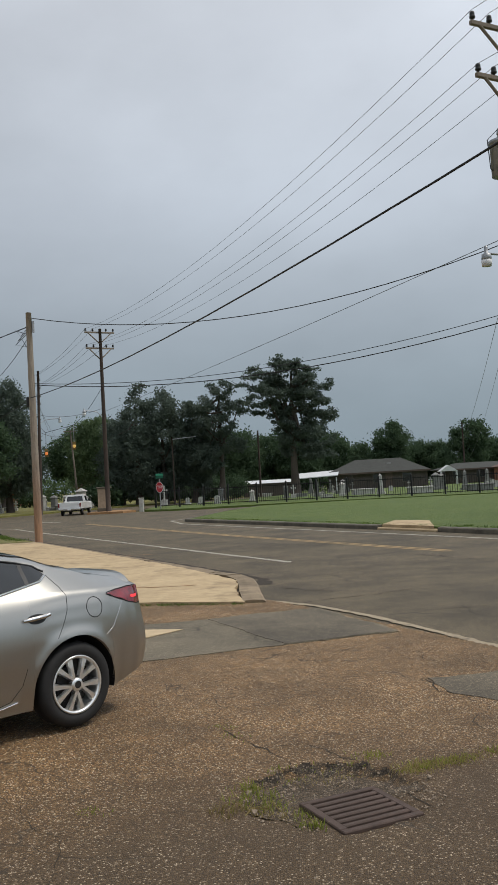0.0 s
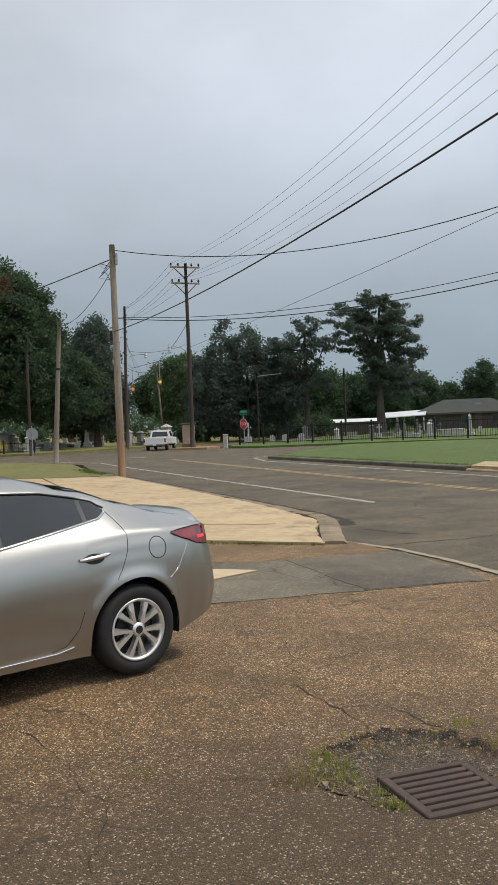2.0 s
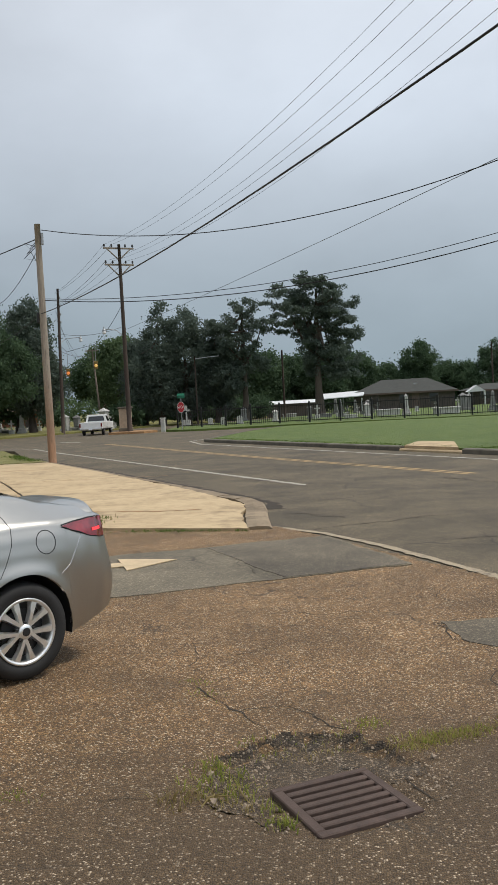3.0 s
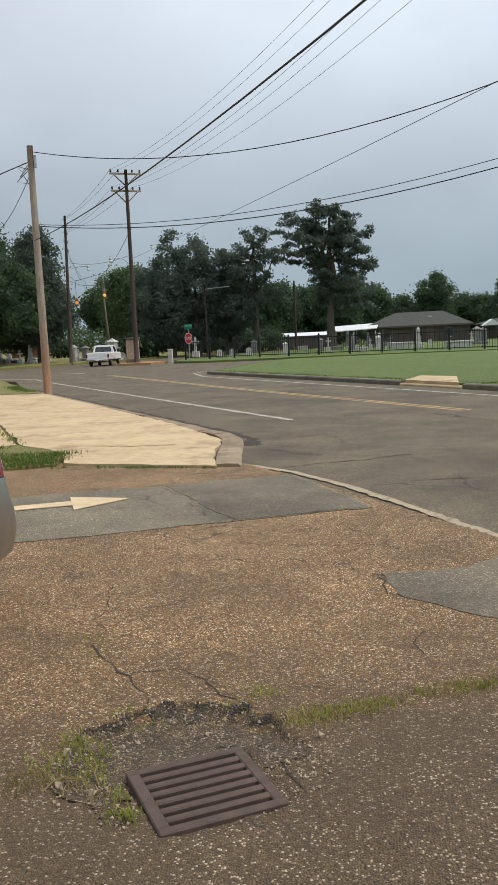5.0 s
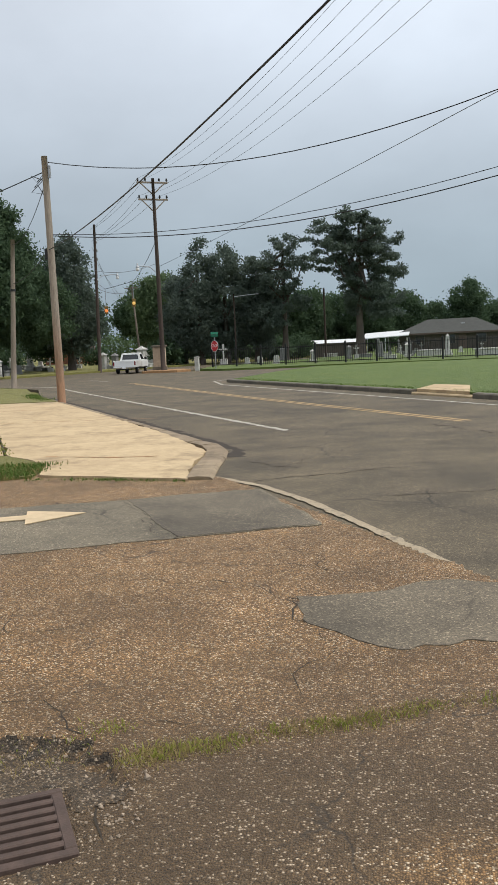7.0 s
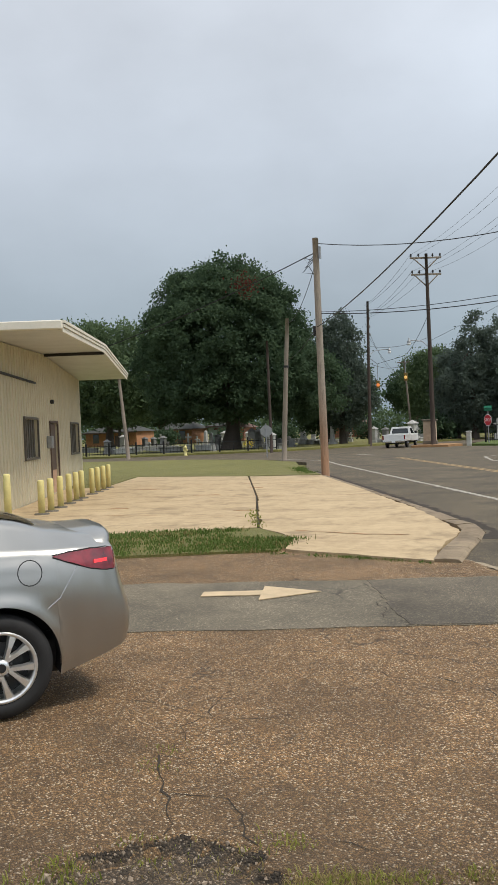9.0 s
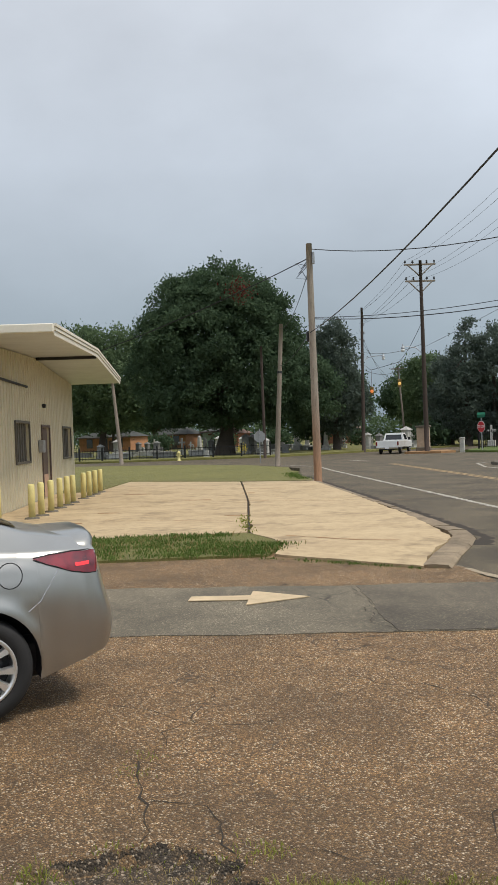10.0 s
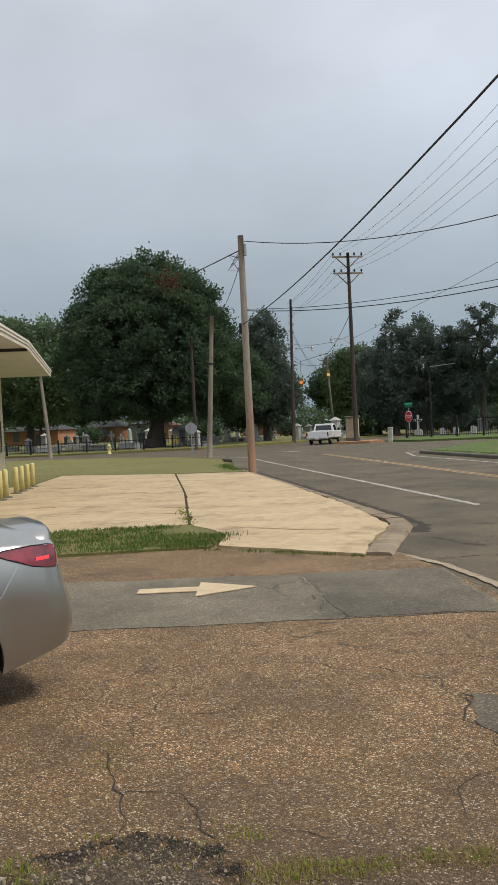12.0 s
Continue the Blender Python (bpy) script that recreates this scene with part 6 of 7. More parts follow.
def sedan(m):
    car = thing("sedan", m, "silver compact sedan with alloy wheels parked on the lot", "car")
    body = part("body", body_mesh(), SILVER, car, "metallic silver bodywork", True)
    part("underbody", Geo().box(-0.55, 3.4, -0.66, 0.66, 0.19, 0.46, cut=0.05).box(0.46, 2.24, -0.80, 0.80, 0.19, 0.5, cut=0.02), BLACKPLASTIC, car, "black underbody")
    for x in (0.0, 2.7):
        well = Geo()
        for k in range(25):
            w = math.radians(-14 + 208 * k / 24)
            for y in (-0.855, -0.60, 0.60, 0.855):
                well.v.append((x + 0.374 * math.cos(w), y, 0.325 + 0.374 * math.sin(w)))
        well.f += [(4 * k + j, 4 * k + j + 1, 4 * k + j + 5, 4 * k + j + 4) for k in range(24) for j in range(3)]
        well.f += [tuple(4 * k + 1 for k in range(25)), tuple(4 * k + 2 for k in reversed(range(25)))]
        part("wheel_well", well, VOID, car, "dark wheel well")
        for sgn in (1, -1):
            alloy_wheel(car, x, 0.885 * sgn, sgn)
    for sgn in (1, -1):
        # side glass between pillars, darker strip of trim round it
        low = lambda x: max(lerp_table(BELT, x) + 0.028, 1.135 - 0.155 * (x - 0.2) + 0.40 * max(0.0, 0.2 - x))
        for x0, x1 in ((0.135, 0.30), (0.335, 0.955), (1.06, 1.88)):
            part("side_window", patch(x0, x1, low, lambda x: max(low(x) + 0.004, win_top(x)), 0.006, sgn), CARGLASS, car, "dark tinted side glass", True)
        part("door_pillar", patch(0.955, 1.06, low, win_top, 0.004, sgn, 4, 6), BLACKPLASTIC, car)
        part("window_divider", patch(0.30, 0.335, low, win_top, 0.007, sgn, 2, 6), BLACKPLASTIC, car)
        part("window_trim", on_side([(x, low(x) - 0.010) for x in (0.125, 0.2, 0.3, 0.4, 0.55, 0.8, 1.2, 1.6, 1.95)], 0.0075, 0.006, sgn), CHROME, car, "bright trim under the side glass", True)
        part("window_trim", on_side([(x, max(low(x), win_top(x)) + 0.012) for x in (0.12, 0.16, 0.2, 0.35, 0.6, 0.9, 1.3, 1.7, 1.95)], 0.008, 0.004, sgn), BLACKPLASTIC, car, "", True)
        part("door_seam", on_side([(0.115, 1.16), (0.06, 1.07), (0.04, 1.0), (0.06, 0.89), (0.12, 0.77), (0.17, 0.70)], 0.003, -0.001, sgn), SEAM, car)
        part("door_seam", on_side([(0.425, 0.52), (0.46, 0.40), (0.55, 0.30), (0.66, 0.275)], 0.003, -0.001, sgn), SEAM, car)
        part("door_seam", on_side([(1.03, 0.97), (1.04, 0.7), (1.05, 0.28)], 0.003, -0.001, sgn), SEAM, car)
        part("door_seam", on_side([(2.02, 0.90), (2.14, 0.7), (2.18, 0.35)], 0.003, -0.001, sgn), SEAM, car)
        part("bumper_seam", on_side([(-0.51, 0.905), (-0.44, 0.80), (-0.38, 0.71), (-0.30, 0.655)], 0.0022, 0.001, sgn), CHROME, car)
        part("sill_strip", on_side([(0.50, 0.285), (0.62, 0.262), (1.2, 0.250), (2.1, 0.245)], 0.006, 0.008, sgn), CHROME, car, "bright sill line")
        for x in (0.33, 1.34):
            h = part("door_handle", Geo().tube([(x - 0.115, sgn * (side(x, 0.880) + 0.006), 0.888), (x - 0.06, sgn * (side(x, 0.875) + 0.030), 0.883), (x + 0.06, sgn * (side(x, 0.870) + 0.030), 0.873), (x + 0.115, sgn * (side(x, 0.870) + 0.006), 0.867)],
                                               [0.012, 0.016, 0.016, 0.012], 8), CHROME, car, "bright door handle", True)
            # no real hollow: a dark sheet paints the cup's shade behind the handle
            part("handle_cup_shade", patch(x - 0.08, x + 0.08, lambda q: 0.873 - 0.042 * math.sqrt(max(0, 1 - ((q - x) / 0.081) ** 2)), lambda q: 0.873 + 0.030 * math.sqrt(max(0, 1 - ((q - x) / 0.081) ** 2)), 0.0015, sgn, 16, 4), ALLOYDARK, h)
        # tail lamp wrapping the corner
        lz, hz = (lambda x: lerp_table([(-0.83, 0.842), (-0.72, 0.846), (-0.60, 0.872), (-0.46, 0.925), (-0.35, 0.968)], x)), (lambda x: lerp_table([(-0.83, 0.955), (-0.76, 0.985), (-0.6, 0.992), (-0.46, 0.986), (-0.35, 0.972)], x))
        lamp = part("tail_lamp", patch(-0.815, -0.35, lz, hz, 0.009, sgn, 28, 6), LAMPRED, car, "dark red wraparound tail lamp", True)
        part("brake_light", patch(-0.72, -0.62, lambda x: 0.900, lambda x: 0.922, 0.012, sgn, 6, 2), LAMPGLOW, lamp, "lit red strip")
        part("lamp_edge", on_side([(x, lz(x) - 0.004) for x in (-0.81, -0.72, -0.6, -0.46, -0.35)], 0.004, 0.003, sgn), SEAM, lamp)
        part("lamp_edge", on_side([(x, hz(x) + 0.004) for x in (-0.81, -0.72, -0.6, -0.46, -0.35)], 0.004, 0.003, sgn), SEAM, lamp)
        part("head_lamp", patch(3.05, 3.55, lambda x: lerp_table(BELT, x) - 0.17, lambda x: lerp_table(BELT, x) - 0.03, 0.006, sgn), WINDOWGLASS, car, "clear head lamp", True)
        part("reflector", patch(-0.80, -0.73, lambda x: 0.565, lambda x: 0.60, 0.006, sgn, 4, 2), LAMPRED, car, "small red bumper reflector")
        mir = part("mirror", Geo().box(1.86, 2.02, sgn * 0.92 - 0.09, sgn * 0.92 + 0.09, 0.93, 1.07, cut=0.035), SILVER, car)
        part("mirror_stalk", Geo().tube([(1.95, sgn * 0.82, 0.94), (1.94, sgn * 0.90, 0.97)], 0.02, 6), BLACKPLASTIC, mir)
    c = [(-0.20 + 0.075 * math.cos(radians(a)), 0.885 + 0.078 * math.sin(radians(a))) for a in range(0, 361, 20)]
    part("fuel_door", on_side(c, 0.0032, 0.0, 1), SEAM, car, "round fuel door on the wing")
    # glass front and back, following the roof
    for xa, xb, name in ((-0.30, 0.42, "rear_window"), (1.75, 2.42, "windscreen")):
        g, nx, ny = Geo(), 16, 16
        for i in range(nx + 1):
            x = xa + (xb - xa) * i / nx
            zt, zb, w = lerp_table(TOP, x), lerp_table(BELT, x), lerp_table(WIDE, x) * 0.935
            for j in range(ny + 1):
                y = (-1 + 2 * j / ny) * 0.47
                q = 0.72 + 0.28 * math.sqrt(max(0.0, 1 - (y / (w * 0.7408)) ** 2))
                g.v.append((x, y, zb + (zt - zb) * q + 0.007))
        for i in range(nx):
            for j in range(ny):
                a = i * (ny + 1) + j
                g.f.append((a, a + ny + 1, a + ny + 2, a + 1))
        part(name, g, CARGLASS, car, "dark tinted glass", True)
    g = Geo()
    for x, z0, z1 in ((-0.52, 1.06, 1.094), (-0.70, 0.95, 1.094), (-0.80, 0.95, 1.096), (-0.832, 0.95, 1.062)):
        for y in np.linspace(-0.64, 0.64, 15):
            bend = 0.09 * (y / 0.64) ** 4
            g.v.append((x + bend, y, z1 - 0.075 * (y / 0.64) ** 4))
            g.v.append((x + bend, y, z0))
    for i in range(3):
        for j in range(14):
            a = i * 30 + 2 * j
            g.f += [(a, a + 2, a + 32, a + 30), (a + 1, a + 31, a + 33, a + 3)]
        for a in (i * 30, i * 30 + 28):
            g.f.append((a, a + 1, a + 31, a + 30))
    for j in range(14):
        a = 90 + 2 * j
        g.f.append((a, a + 2, a + 3, a + 1))
    part("spoiler", g, SILVER, car, "lip spoiler on the boot lid", True)
    part("number_plate", Geo().box(-0.86, -0.845, -0.15, 0.15, 0.72, 0.86), SIGNWHITE, car)
    part("antenna", Geo().add([(0.48, -0.02, 1.33), (0.48, 0.02, 1.33), (0.66, 0.012, 1.375), (0.66, -0.012, 1.375), (0.49, 0, 1.40)], [(0, 1, 4), (1, 2, 4), (2, 3, 4), (3, 0, 4)]), SILVER, car)
    return car


A_CAR = math.radians(230)
nrm = Vector((-math.sin(A_CAR), math.cos(A_CAR)))
TRUE = 1 / PLAN  # vehicles are built in true metres
axle = Vector((-1.589, 4.646)) - nrm * 0.885 * TRUE
sedan(pose(axle.x, axle.y, 0.106, 0, 0, 230) @ Matrix.Scale(TRUE, 4))


def pickup(m):
    """x forward, origin under the tailgate's middle."""
    t = thing("pickup_truck", m, "white regular-cab pickup truck stopped at the crossing", "truck")
    g = Geo().box(0.05, 2.35, -0.96, -0.86, 0.55, 1.12, cut=0.03).box(0.05, 2.35, 0.86, 0.96, 0.55, 1.12, cut=0.03).box(0.05, 2.35, -0.858, 0.858, 0.55, 0.68).box(2.36, 5.3, -0.96, 0.96, 0.50, 1.10, cut=0.06)
    part("body", g, TRUCKWHITE, t)
    part("tailgate", Geo().box(0.0, 0.048, -0.85, 0.85, 0.60, 1.12, cut=0.015), TRUCKWHITE, t)
    part("cab", Geo().add([(2.40, -0.92, 1.10), (2.40, 0.92, 1.10), (4.05, 0.92, 1.10), (4.05, -0.92, 1.10), (2.52, -0.74, 1.72), (2.52, 0.74, 1.72), (3.45, 0.74, 1.74), (3.45, -0.74, 1.74)],
                          [(0, 1, 5, 4), (1, 2, 6, 5), (2, 3, 7, 6), (3, 0, 4, 7), (4, 5, 6, 7)]), TRUCKWHITE, t)
    part("rear_window", Geo().add([(2.405, -0.72, 1.18), (2.405, 0.72, 1.18), (2.485, 0.64, 1.60), (2.485, -0.64, 1.60)], [(0, 1, 2, 3)]), CARGLASS, t)
    for sg in (-1, 1):
        part("side_window", Geo().add([(2.62, sg * 0.915, 1.16), (3.75, sg * 0.915, 1.16), (3.42, sg * 0.78, 1.62), (2.66, sg * 0.78, 1.62)], [(0, 1, 2, 3)]), CARGLASS, t)
        part("tail_light", Geo().box(-0.012, 0.05, sg * 0.90 - 0.055, sg * 0.90 + 0.055, 0.72, 1.04), LAMPRED, t)
        part("mirror", Geo().box(3.55, 3.68, sg * 1.08 - 0.1, sg * 1.08 + 0.1, 1.12, 1.36, cut=0.02), BLACKPLASTIC, t)
        for x in (1.15, 4.55):
            w = part("wheel", Geo().lathe([(0.20, -0.2), (0.33, -0.2), (0.36, -0.15), (0.36, -0.05), (0.33, 0), (0.22, 0)], 24, pose(x, sg * 0.93, 0.36, -90 * sg, 0, 0)), RUBBER, t)
            part("rim", Geo().lathe([(0.21, -0.03), (0.2, 0.005), (0.08, 0.02), (0.05, 0.05)], 20, pose(x, sg * 0.93, 0.36, -90 * sg, 0, 0)), CHROME, w)
    part("bumper", Geo().box(-0.16, -0.02, -0.94, 0.94, 0.44, 0.60, cut=0.03), CHROME, t, "chrome rear bumper")
    part("number_plate", Geo().box(-0.172, -0.163, -0.15, 0.15, 0.46, 0.58), SIGNWHITE, t)
    part("chassis", Geo().box(0.2, 5.0, -0.6, 0.6, 0.34, 0.52), BLACKPLASTIC, t)
    return t


pickup(pose(-18.0, 62.6, -0.02, 0, 0, 94.5) @ Matrix.Scale(TRUE, 4))


# ---- weeds, stones and cracks on the lot ----
def blades(name, spots, per, spread, height_, mat, label, seed, base=None, category="weeds", kind="stuff"):
    """Tufts of narrow bent blades."""
    rnd = random.Random(seed)
    g = Geo()
    for (x, y, k) in spots:
        for _ in range(int(per * k)):
            px, py = x + rnd.gauss(0, spread), y + rnd.gauss(0, spread * 0.8)
            z = (lot_height(px, py) if base is None else base) - 0.005
            h = height_ * rnd.uniform(0.4, 1.2) * (0.6 + 0.4 * k)
            a = rnd.uniform(0, 2 * math.pi)
            w = rnd.uniform(0.0018, 0.0040) * (1 if base is None else 2.6)
            bend = h * rnd.uniform(0.2, 1.1)
            b = rnd.uniform(0, 2 * math.pi)
            dx, dy = math.cos(b) * bend, math.sin(b) * bend
            ax, ay = math.cos(a) * w, math.sin(a) * w
            g.add([(px - ax, py - ay, z), (px + ax, py + ay, z), (px + dx * 0.4 + ax * 0.7, py + dy * 0.4 + ay * 0.7, z + h * 0.65), (px + dx * 0.4 - ax * 0.7, py + dy * 0.4 - ay * 0.7, z + h * 0.65), (px + dx, py + dy, z + h * 0.9)],
                  [(0, 1, 2, 3), (3, 2, 4)])
    return solid(name, g, mat, label, category, kind)


joint = [(0.50, 3.86), (0.60, 3.94), (0.82, 4.04), (1.06, 4.18), (1.40, 4.31), (1.87, 4.53), (2.4, 4.78), (3.0, 5.0)]
rnd = random.Random(21)
spots = []
for (x1, y1), (x2, y2) in zip(joint, joint[1:]):
    for k in range(16):
        q = rnd.random()
        if noise.noise(Vector(((x1 + (x2 - x1) * q) * 4.5, 3.3, 0.7))) < -0.12:
            continue
        spots.append((x1 + (x2 - x1) * q + rnd.gauss(0, 0.02), y1 + (y2 - y1) * q + rnd.gauss(0, 0.022), rnd.uniform(0.3, 1.0)))
blades("weed_row", spots[::2], 30, 0.035, 0.034, BLADE, "green weeds growing along a joint in the asphalt", 1, kind="stuff")
blades("weed_row_dry", spots, 30, 0.05, 0.030, DRYBLADE, "dry yellow grass along the joint", 2, kind="stuff")
blades("weed_tuft", [(-0.34, 3.64, 1.0), (-0.30, 3.58, 0.9), (-0.36, 3.50, 0.7), (-0.24, 3.44, 0.6), (-0.44, 3.40, 0.5)], 80, 0.06, 0.055, BLADE, "tuft of green weeds beside the drain", 3)
blades("weed_tuft", [(-0.06, 3.16, 0.9), (-0.02, 3.12, 0.8), (-0.10, 3.24, 0.6)], 40, 0.030, 0.055, BLADE, "grass tuft at the corner of the drain", 4)
blades("weed_tuft", [(0.34, 4.14, 0.9), (0.28, 4.17, 0.6)], 60, 0.05, 0.035, BLADE, "small green tuft on the asphalt", 5)
blades("weed_tuft", [(0.02, 3.86, 0.5), (0.12, 3.92, 0.4), (-0.1, 3.84, 0.4)], 70, 0.06, 0.04, DRYBLADE, "dry grass in the broken edge above the drain", 6)
blades("weed_tuft", [(-0.48, 3.31, 0.8), (-0.40, 3.34, 0.7), (-0.30, 3.38, 0.7), (-0.18, 3.30, 0.6)], 90, 0.06, 0.05, DRYBLADE, "dry straw beside the drain", 7)
blades("weed_tuft", [(0.22, 2.18, 0.8), (0.16, 2.14, 0.7)], 90, 0.035, 0.035, DRYBLADE, "reddish dry grass at the edge of the walk", 8)
blades("weed_tuft", [(-0.10, 3.94, 0.6), (0.08, 3.99, 0.5), (-0.24, 3.86, 0.7), (0.22, 3.97, 0.5)], 55, 0.05, 0.035, BLADE, "low green weeds along the broken edge", 16)
blades("weed_tuft", [(-1.20, 3.35, 0.6), (-0.55, 4.55, 0.5), (-0.62, 4.75, 0.5)], 70, 0.05, 0.03, BLADE, "thin grass in a crack of the asphalt", 9)
spots = []
for k in range(520):
    x = rnd.uniform(-8.5, -3.3)
    near = 11.5 + (x + 3.15) * 0.46
    far = 13.7 + (x + 4.7) * 0.44 if x < -4.6 else 12.6
    if far > near:
        spots.append((x, rnd.uniform(near, far), rnd.uniform(0.5, 1.0)))
blades("long_grass", spots, 26, 0.10, 0.07, TURF, "uncut grass between lot and concrete", 10, 0.035, "grass", "stuff")
blades("long_grass_dry", spots[::4], 14, 0.12, 0.075, DRYBLADE, "dry stems in the uncut grass", 11, 0.035, "grass", "stuff")
spots = [(*at(14.3 + 0.3 * rnd.random() + k * 0.11, 3.0 + rnd.gauss(0, 0.05)), rnd.uniform(0.3, 0.8)) for k in range(26)]
blades("joint_weeds", spots, 14, 0.05, 0.07, BLADE, "weeds in the joint of the concrete", 12, 0.035, "weeds", "stuff")


def wander(line, seed):
    """A line broken into short legs that stray to both sides."""
    out, rnd_ = [], random.Random(seed)
    for (x1, y1), (x2, y2) in zip(line, line[1:]):
        ln = math.hypot(x2 - x1, y2 - y1)
        for i in range(max(1, int(ln / 0.07))):
            q = i / max(1, int(ln / 0.07))
            x, y = x1 + (x2 - x1) * q, y1 + (y2 - y1) * q
            o = 0.13 * noise.noise(Vector((x * 2.6, y * 2.6, seed))) + 0.05 * noise.noise(Vector((x * 9, y * 9, seed))) + rnd_.uniform(-0.012, 0.012)
            out.append((x - (y2 - y1) / ln * o, y + (x2 - x1) / ln * o))
    return out + [line[-1]]


spots = [(-3.2 + 2.3 * rnd.random(), 0, rnd.uniform(0.2, 0.7)) for k in range(46)]
blades("edge_grass", [(x, 11.42 - 0.18 * (x + 3.2) + rnd.gauss(0, 0.04), k) for x, y, k in spots], 16, 0.05, 0.05, TURF, "sparse grass along the edge of the concrete", 13, 0.0, "grass", "stuff")
spots = [(*at(31 + 5 * rnd.random(), 6.0 + rnd.gauss(0, 0.12)), rnd.uniform(0.5, 1)) for k in range(60)]
blades("kerb_grass", spots, 22, 0.12, 0.09, TURF, "long grass leaning over the kerb", 14, 0.04, "grass", "stuff")
spots = [(*at(-6 + 44 * rnd.random(), 15.55 + abs(rnd.gauss(0, 0.15))), rnd.uniform(0.4, 1)) for k in range(420)]
blades("lawn_edge", spots, 14, 0.14, 0.07, TURF, "longer grass along the kerb of the lawn", 15, 0.115, "grass", "stuff")

# loose stones and straw round the drain
g = Geo()
rnd = random.Random(8)
for k in range(420):
    a, q = rnd.uniform(0, 2 * math.pi), rnd.uniform(0.55, 1.0)
    x, y = HOLLOW.x + q * 0.56 * math.cos(a), HOLLOW.y + q * 0.5 * math.sin(a)
    u, v = drain_axes(x, y)
    if max(abs(u), abs(v)) < 0.25:
        continue
    r = rnd.uniform(0.004, 0.011) if k > 8 else rnd.uniform(0.012, 0.026)
    z = lot_height(x, y) + r * 0.4
    m = pose(x, y, z, rnd.uniform(0, 360), rnd.uniform(0, 360), 0)
    g.add([m @ Vector(p) * 1.0 for p in ((r, 0, 0), (-r * 0.8, 0, 0), (0, r, 0), (0, -r * 0.9, 0), (0, 0, r * 0.8), (0, 0, -r * 0.7))], [(0, 2, 4), (2, 1, 4), (1, 3, 4), (3, 0, 4), (2, 0, 5), (1, 2, 5), (3, 1, 5), (0, 3, 5)])
solid("loose_stones", g, plain("gravel_stone", (0.32, 0.25, 0.18), 0.85, 0, 0.5, 30), "loose gravel in the hollow round the drain", "gravel", "stuff")
for k, (x, y, turn) in enumerate(((-0.22, 3.44, 110), (-0.32, 3.36, 25), (-0.34, 3.33, 60))):
    z = lot_height(x, y) + 0.012
    solid("straw", Geo().tube([pose(x, y, z, 0, 0, turn) @ Vector(p) for p in ((-0.07, 0, 0), (0, 0.012, 0.012), (0.07, 0.0, 0.004))], [0.003, 0.004, 0.002], 5), DRYBLADE, "dry straw lying on the asphalt", "straw", "", True)
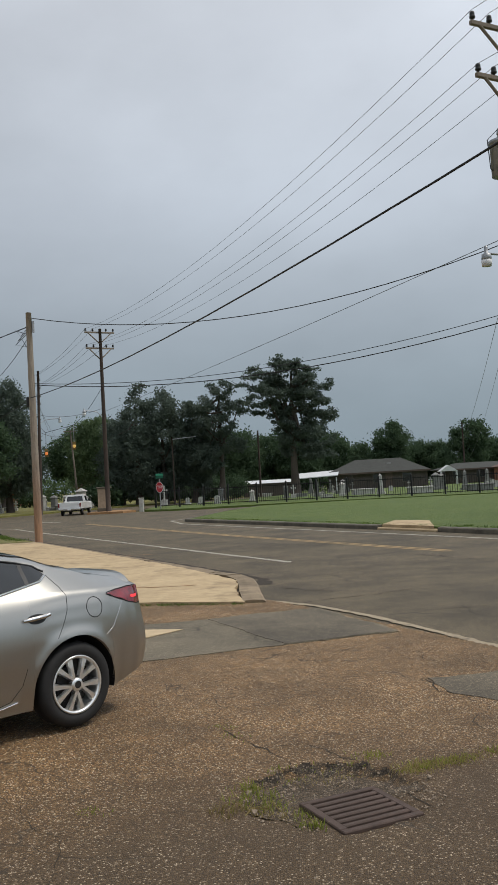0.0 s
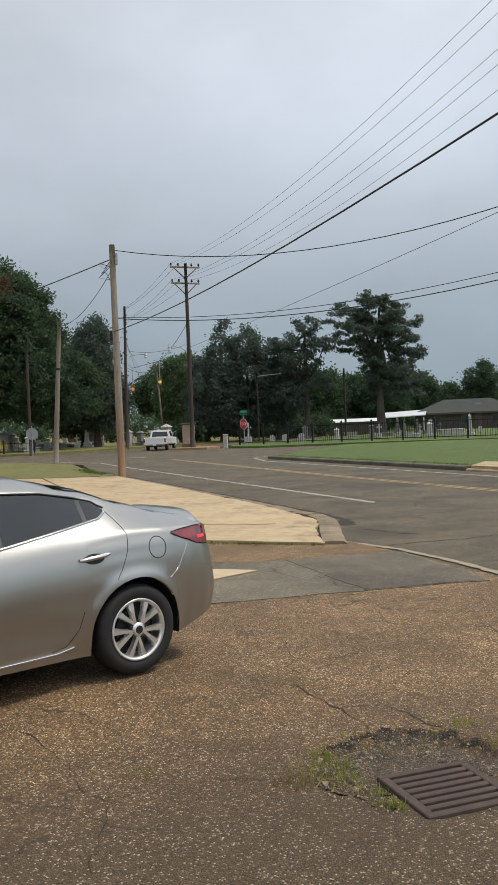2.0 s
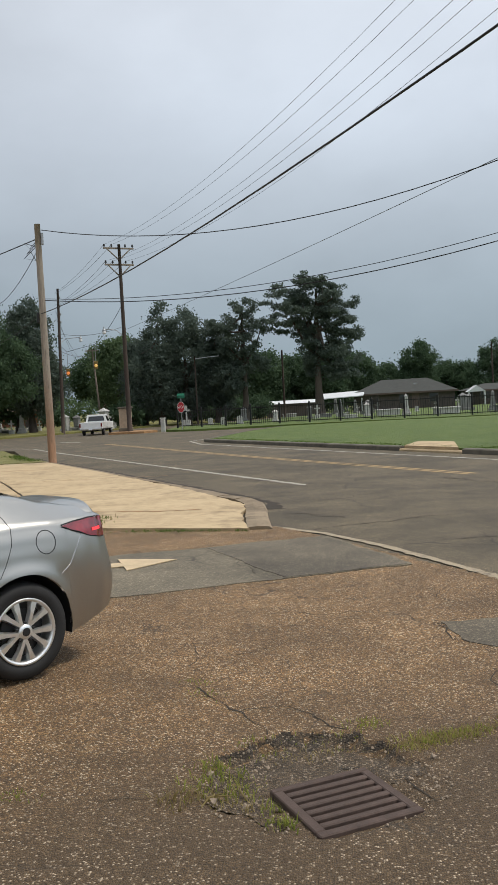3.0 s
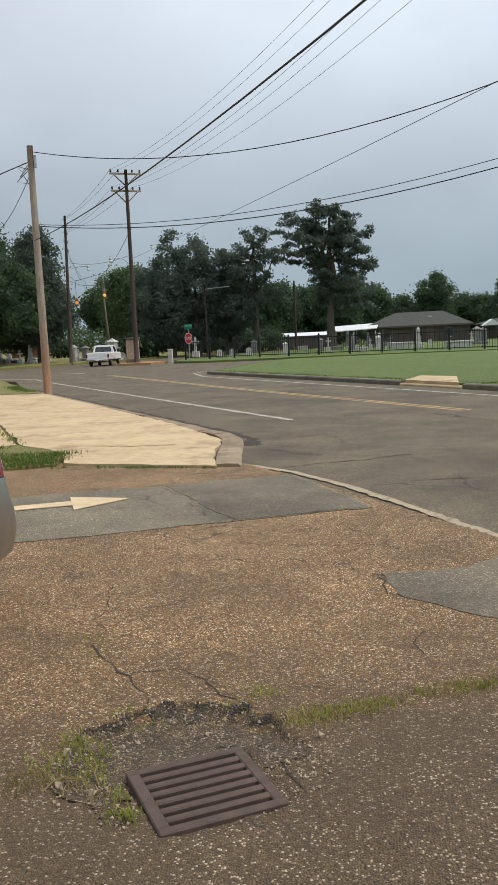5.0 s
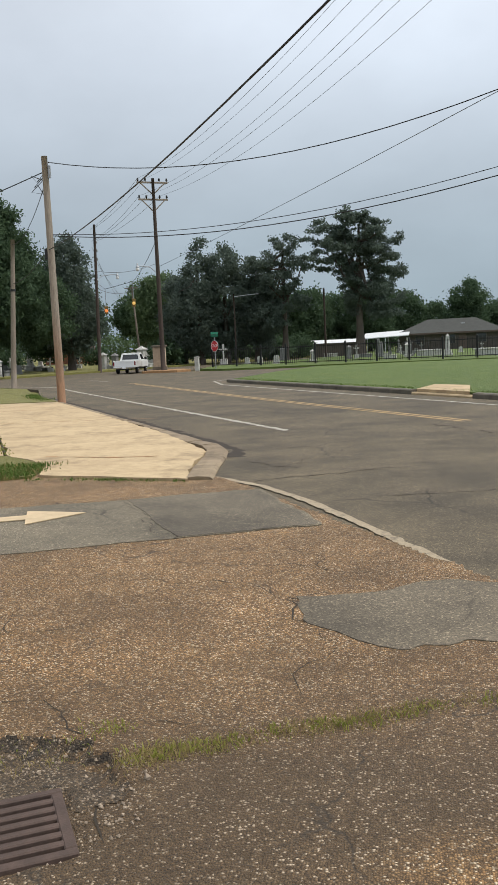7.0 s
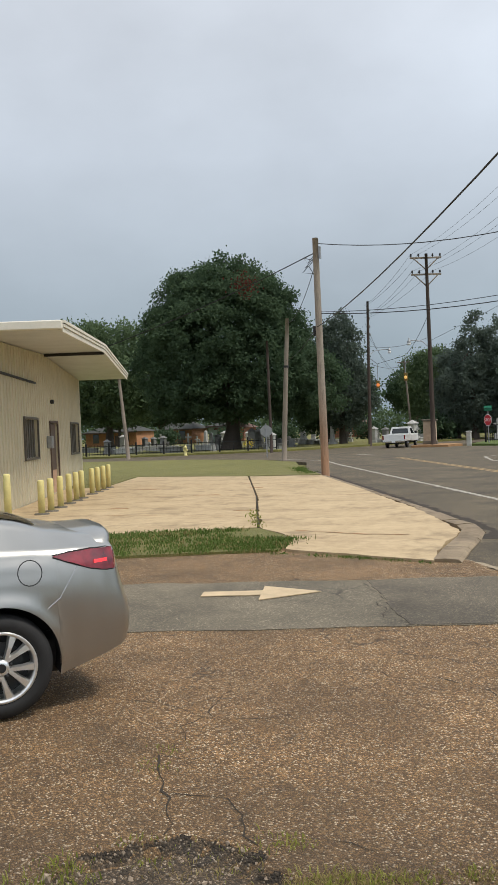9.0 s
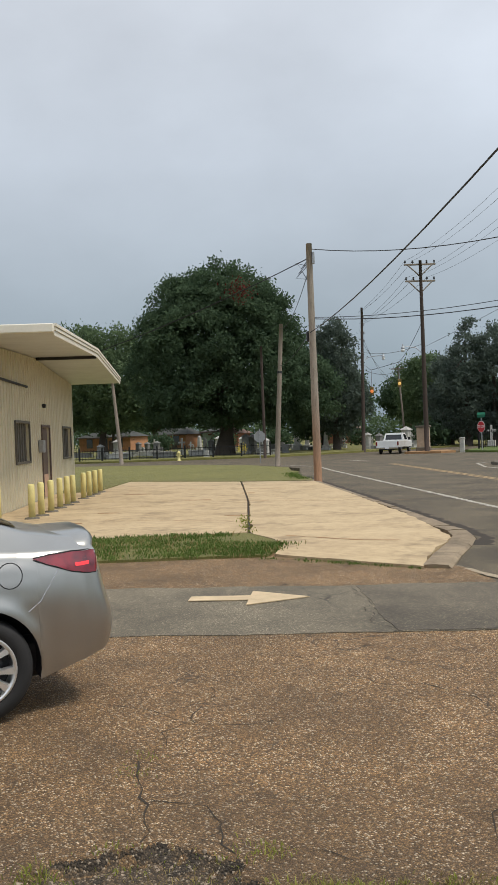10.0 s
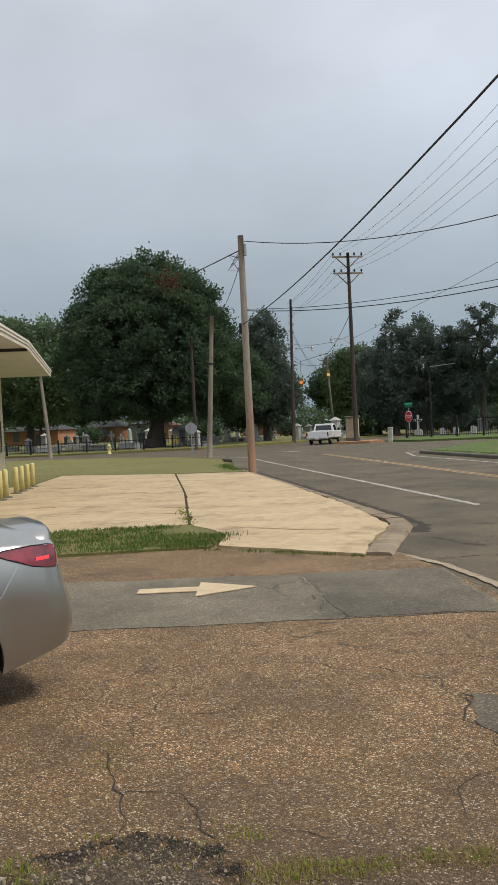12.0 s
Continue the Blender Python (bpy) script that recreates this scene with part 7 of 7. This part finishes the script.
CRACKS = [([(-0.16, 4.01), (-0.36, 4.37), (-0.62, 4.67)], 0.014), ([(-0.98, 4.68), (-0.64, 4.70), (-0.40, 4.74)], 0.007), ([(-0.65, 4.72), (-0.71, 5.06), (-0.72, 5.26), (-0.53, 5.32), (-0.30, 5.51)], 0.008),
          ([(-1.23, 5.37), (-0.89, 5.32), (-0.72, 5.26)], 0.007), ([(-0.72, 5.26), (-0.78, 5.64), (-0.94, 5.96)], 0.007), ([(-0.32, 4.33), (-0.09, 4.37), (0.14, 4.28), (0.22, 4.08)], 0.009),
          ([(-0.89, 6.88), (-0.70, 6.87), (-0.43, 7.04)], 0.009), ([(-0.25, 6.54), (0.13, 6.44), (0.43, 6.49), (0.95, 6.05)], 0.010), ([(0.92, 6.03), (1.0, 5.69), (1.12, 5.50)], 0.018),
          ([(1.12, 5.5), (1.19, 5.12), (1.10, 4.79), (1.06, 4.45)], 0.010), ([(0.39, 4.21), (0.55, 4.25), (0.66, 4.20)], 0.007), ([(0.41, 6.90), (0.80, 6.96), (1.05, 6.76), (1.37, 6.74)], 0.010),
          ([(0.57, 7.63), (0.73, 7.41), (0.97, 7.08), (1.05, 6.76)], 0.009), ([(0.46, 3.64), (0.52, 3.45), (0.58, 3.30)], 0.016), ([(-1.13, 2.46), (-1.28, 3.11), (-1.62, 3.43), (-2.07, 3.81)], 0.007),
          ([(-1.28, 3.11), (-0.95, 3.16), (-0.6, 3.32)], 0.005), ([(-3.2, 5.0), (-2.0, 6.3), (-0.9, 6.6)], 0.004), ([(-1.95, 6.35), (-1.2, 6.30), (-0.25, 6.54)], 0.005)]
for k, (line, w) in enumerate(CRACKS):
    strip("crack", wander(line, k), w * 0.55, 0.003, CRACK, "dark crack wandering through the asphalt", "structure", "crack", 0.8, 30 + k)
strip("patch_joint", wander([(-1.37, 9.68), (-0.71, 8.39), (-0.33, 7.80)], 5), 0.006, 0.013, CRACK, "dark joint beside the asphalt patch", "structure", "joint", 0.6, 51)
for k, (line, w) in enumerate((
        ([(-0.16, 11.0), (0.31, 11.3), (0.8, 11.48), (1.3, 11.8), (1.82, 12.0)], 0.02),
        ([(1.34, 9.86), (1.93, 9.91), (2.58, 10.12)], 0.014),
        ([(-0.52, 12.78), (-0.11, 12.28), (0.26, 12.02)], 0.02),
        ([(-0.22, 14.22), (0.36, 14.53), (0.94, 15.19)], 0.016),
        ([(2.34, 17.18), (2.81, 16.23), (3.2, 15.56)], 0.03),
        ([(2.11, 17.51), (2.42, 17.01)], 0.03),
        ([at(10.5, 6.2), at(12.0, 8.2), at(11.0, 10.8)], 0.011))):
    strip("road_crack", wander(line, 3 + k), w, -0.016, CRACK, "thin dark crack across the worn road", "structure", "crack", 0.8, 50 + k)
strip("gutter_line", [at(11.9, 6.02), at(12.7, 6.34), at(14, 6.45)] + [at(s, 6.47) for s in (18, 24, 30, 34)], 0.20, -0.016, CRACK, "dark dirt lying in the gutter", "structure", "gutter", 0.5, 52)
# the plan brought to metres
for o in list(scene.objects):
    if o.parent is None and o.type in ("MESH", "EMPTY", "FONT"):
        o.matrix_basis = Matrix.Scale(PLAN, 4) @ o.matrix_basis
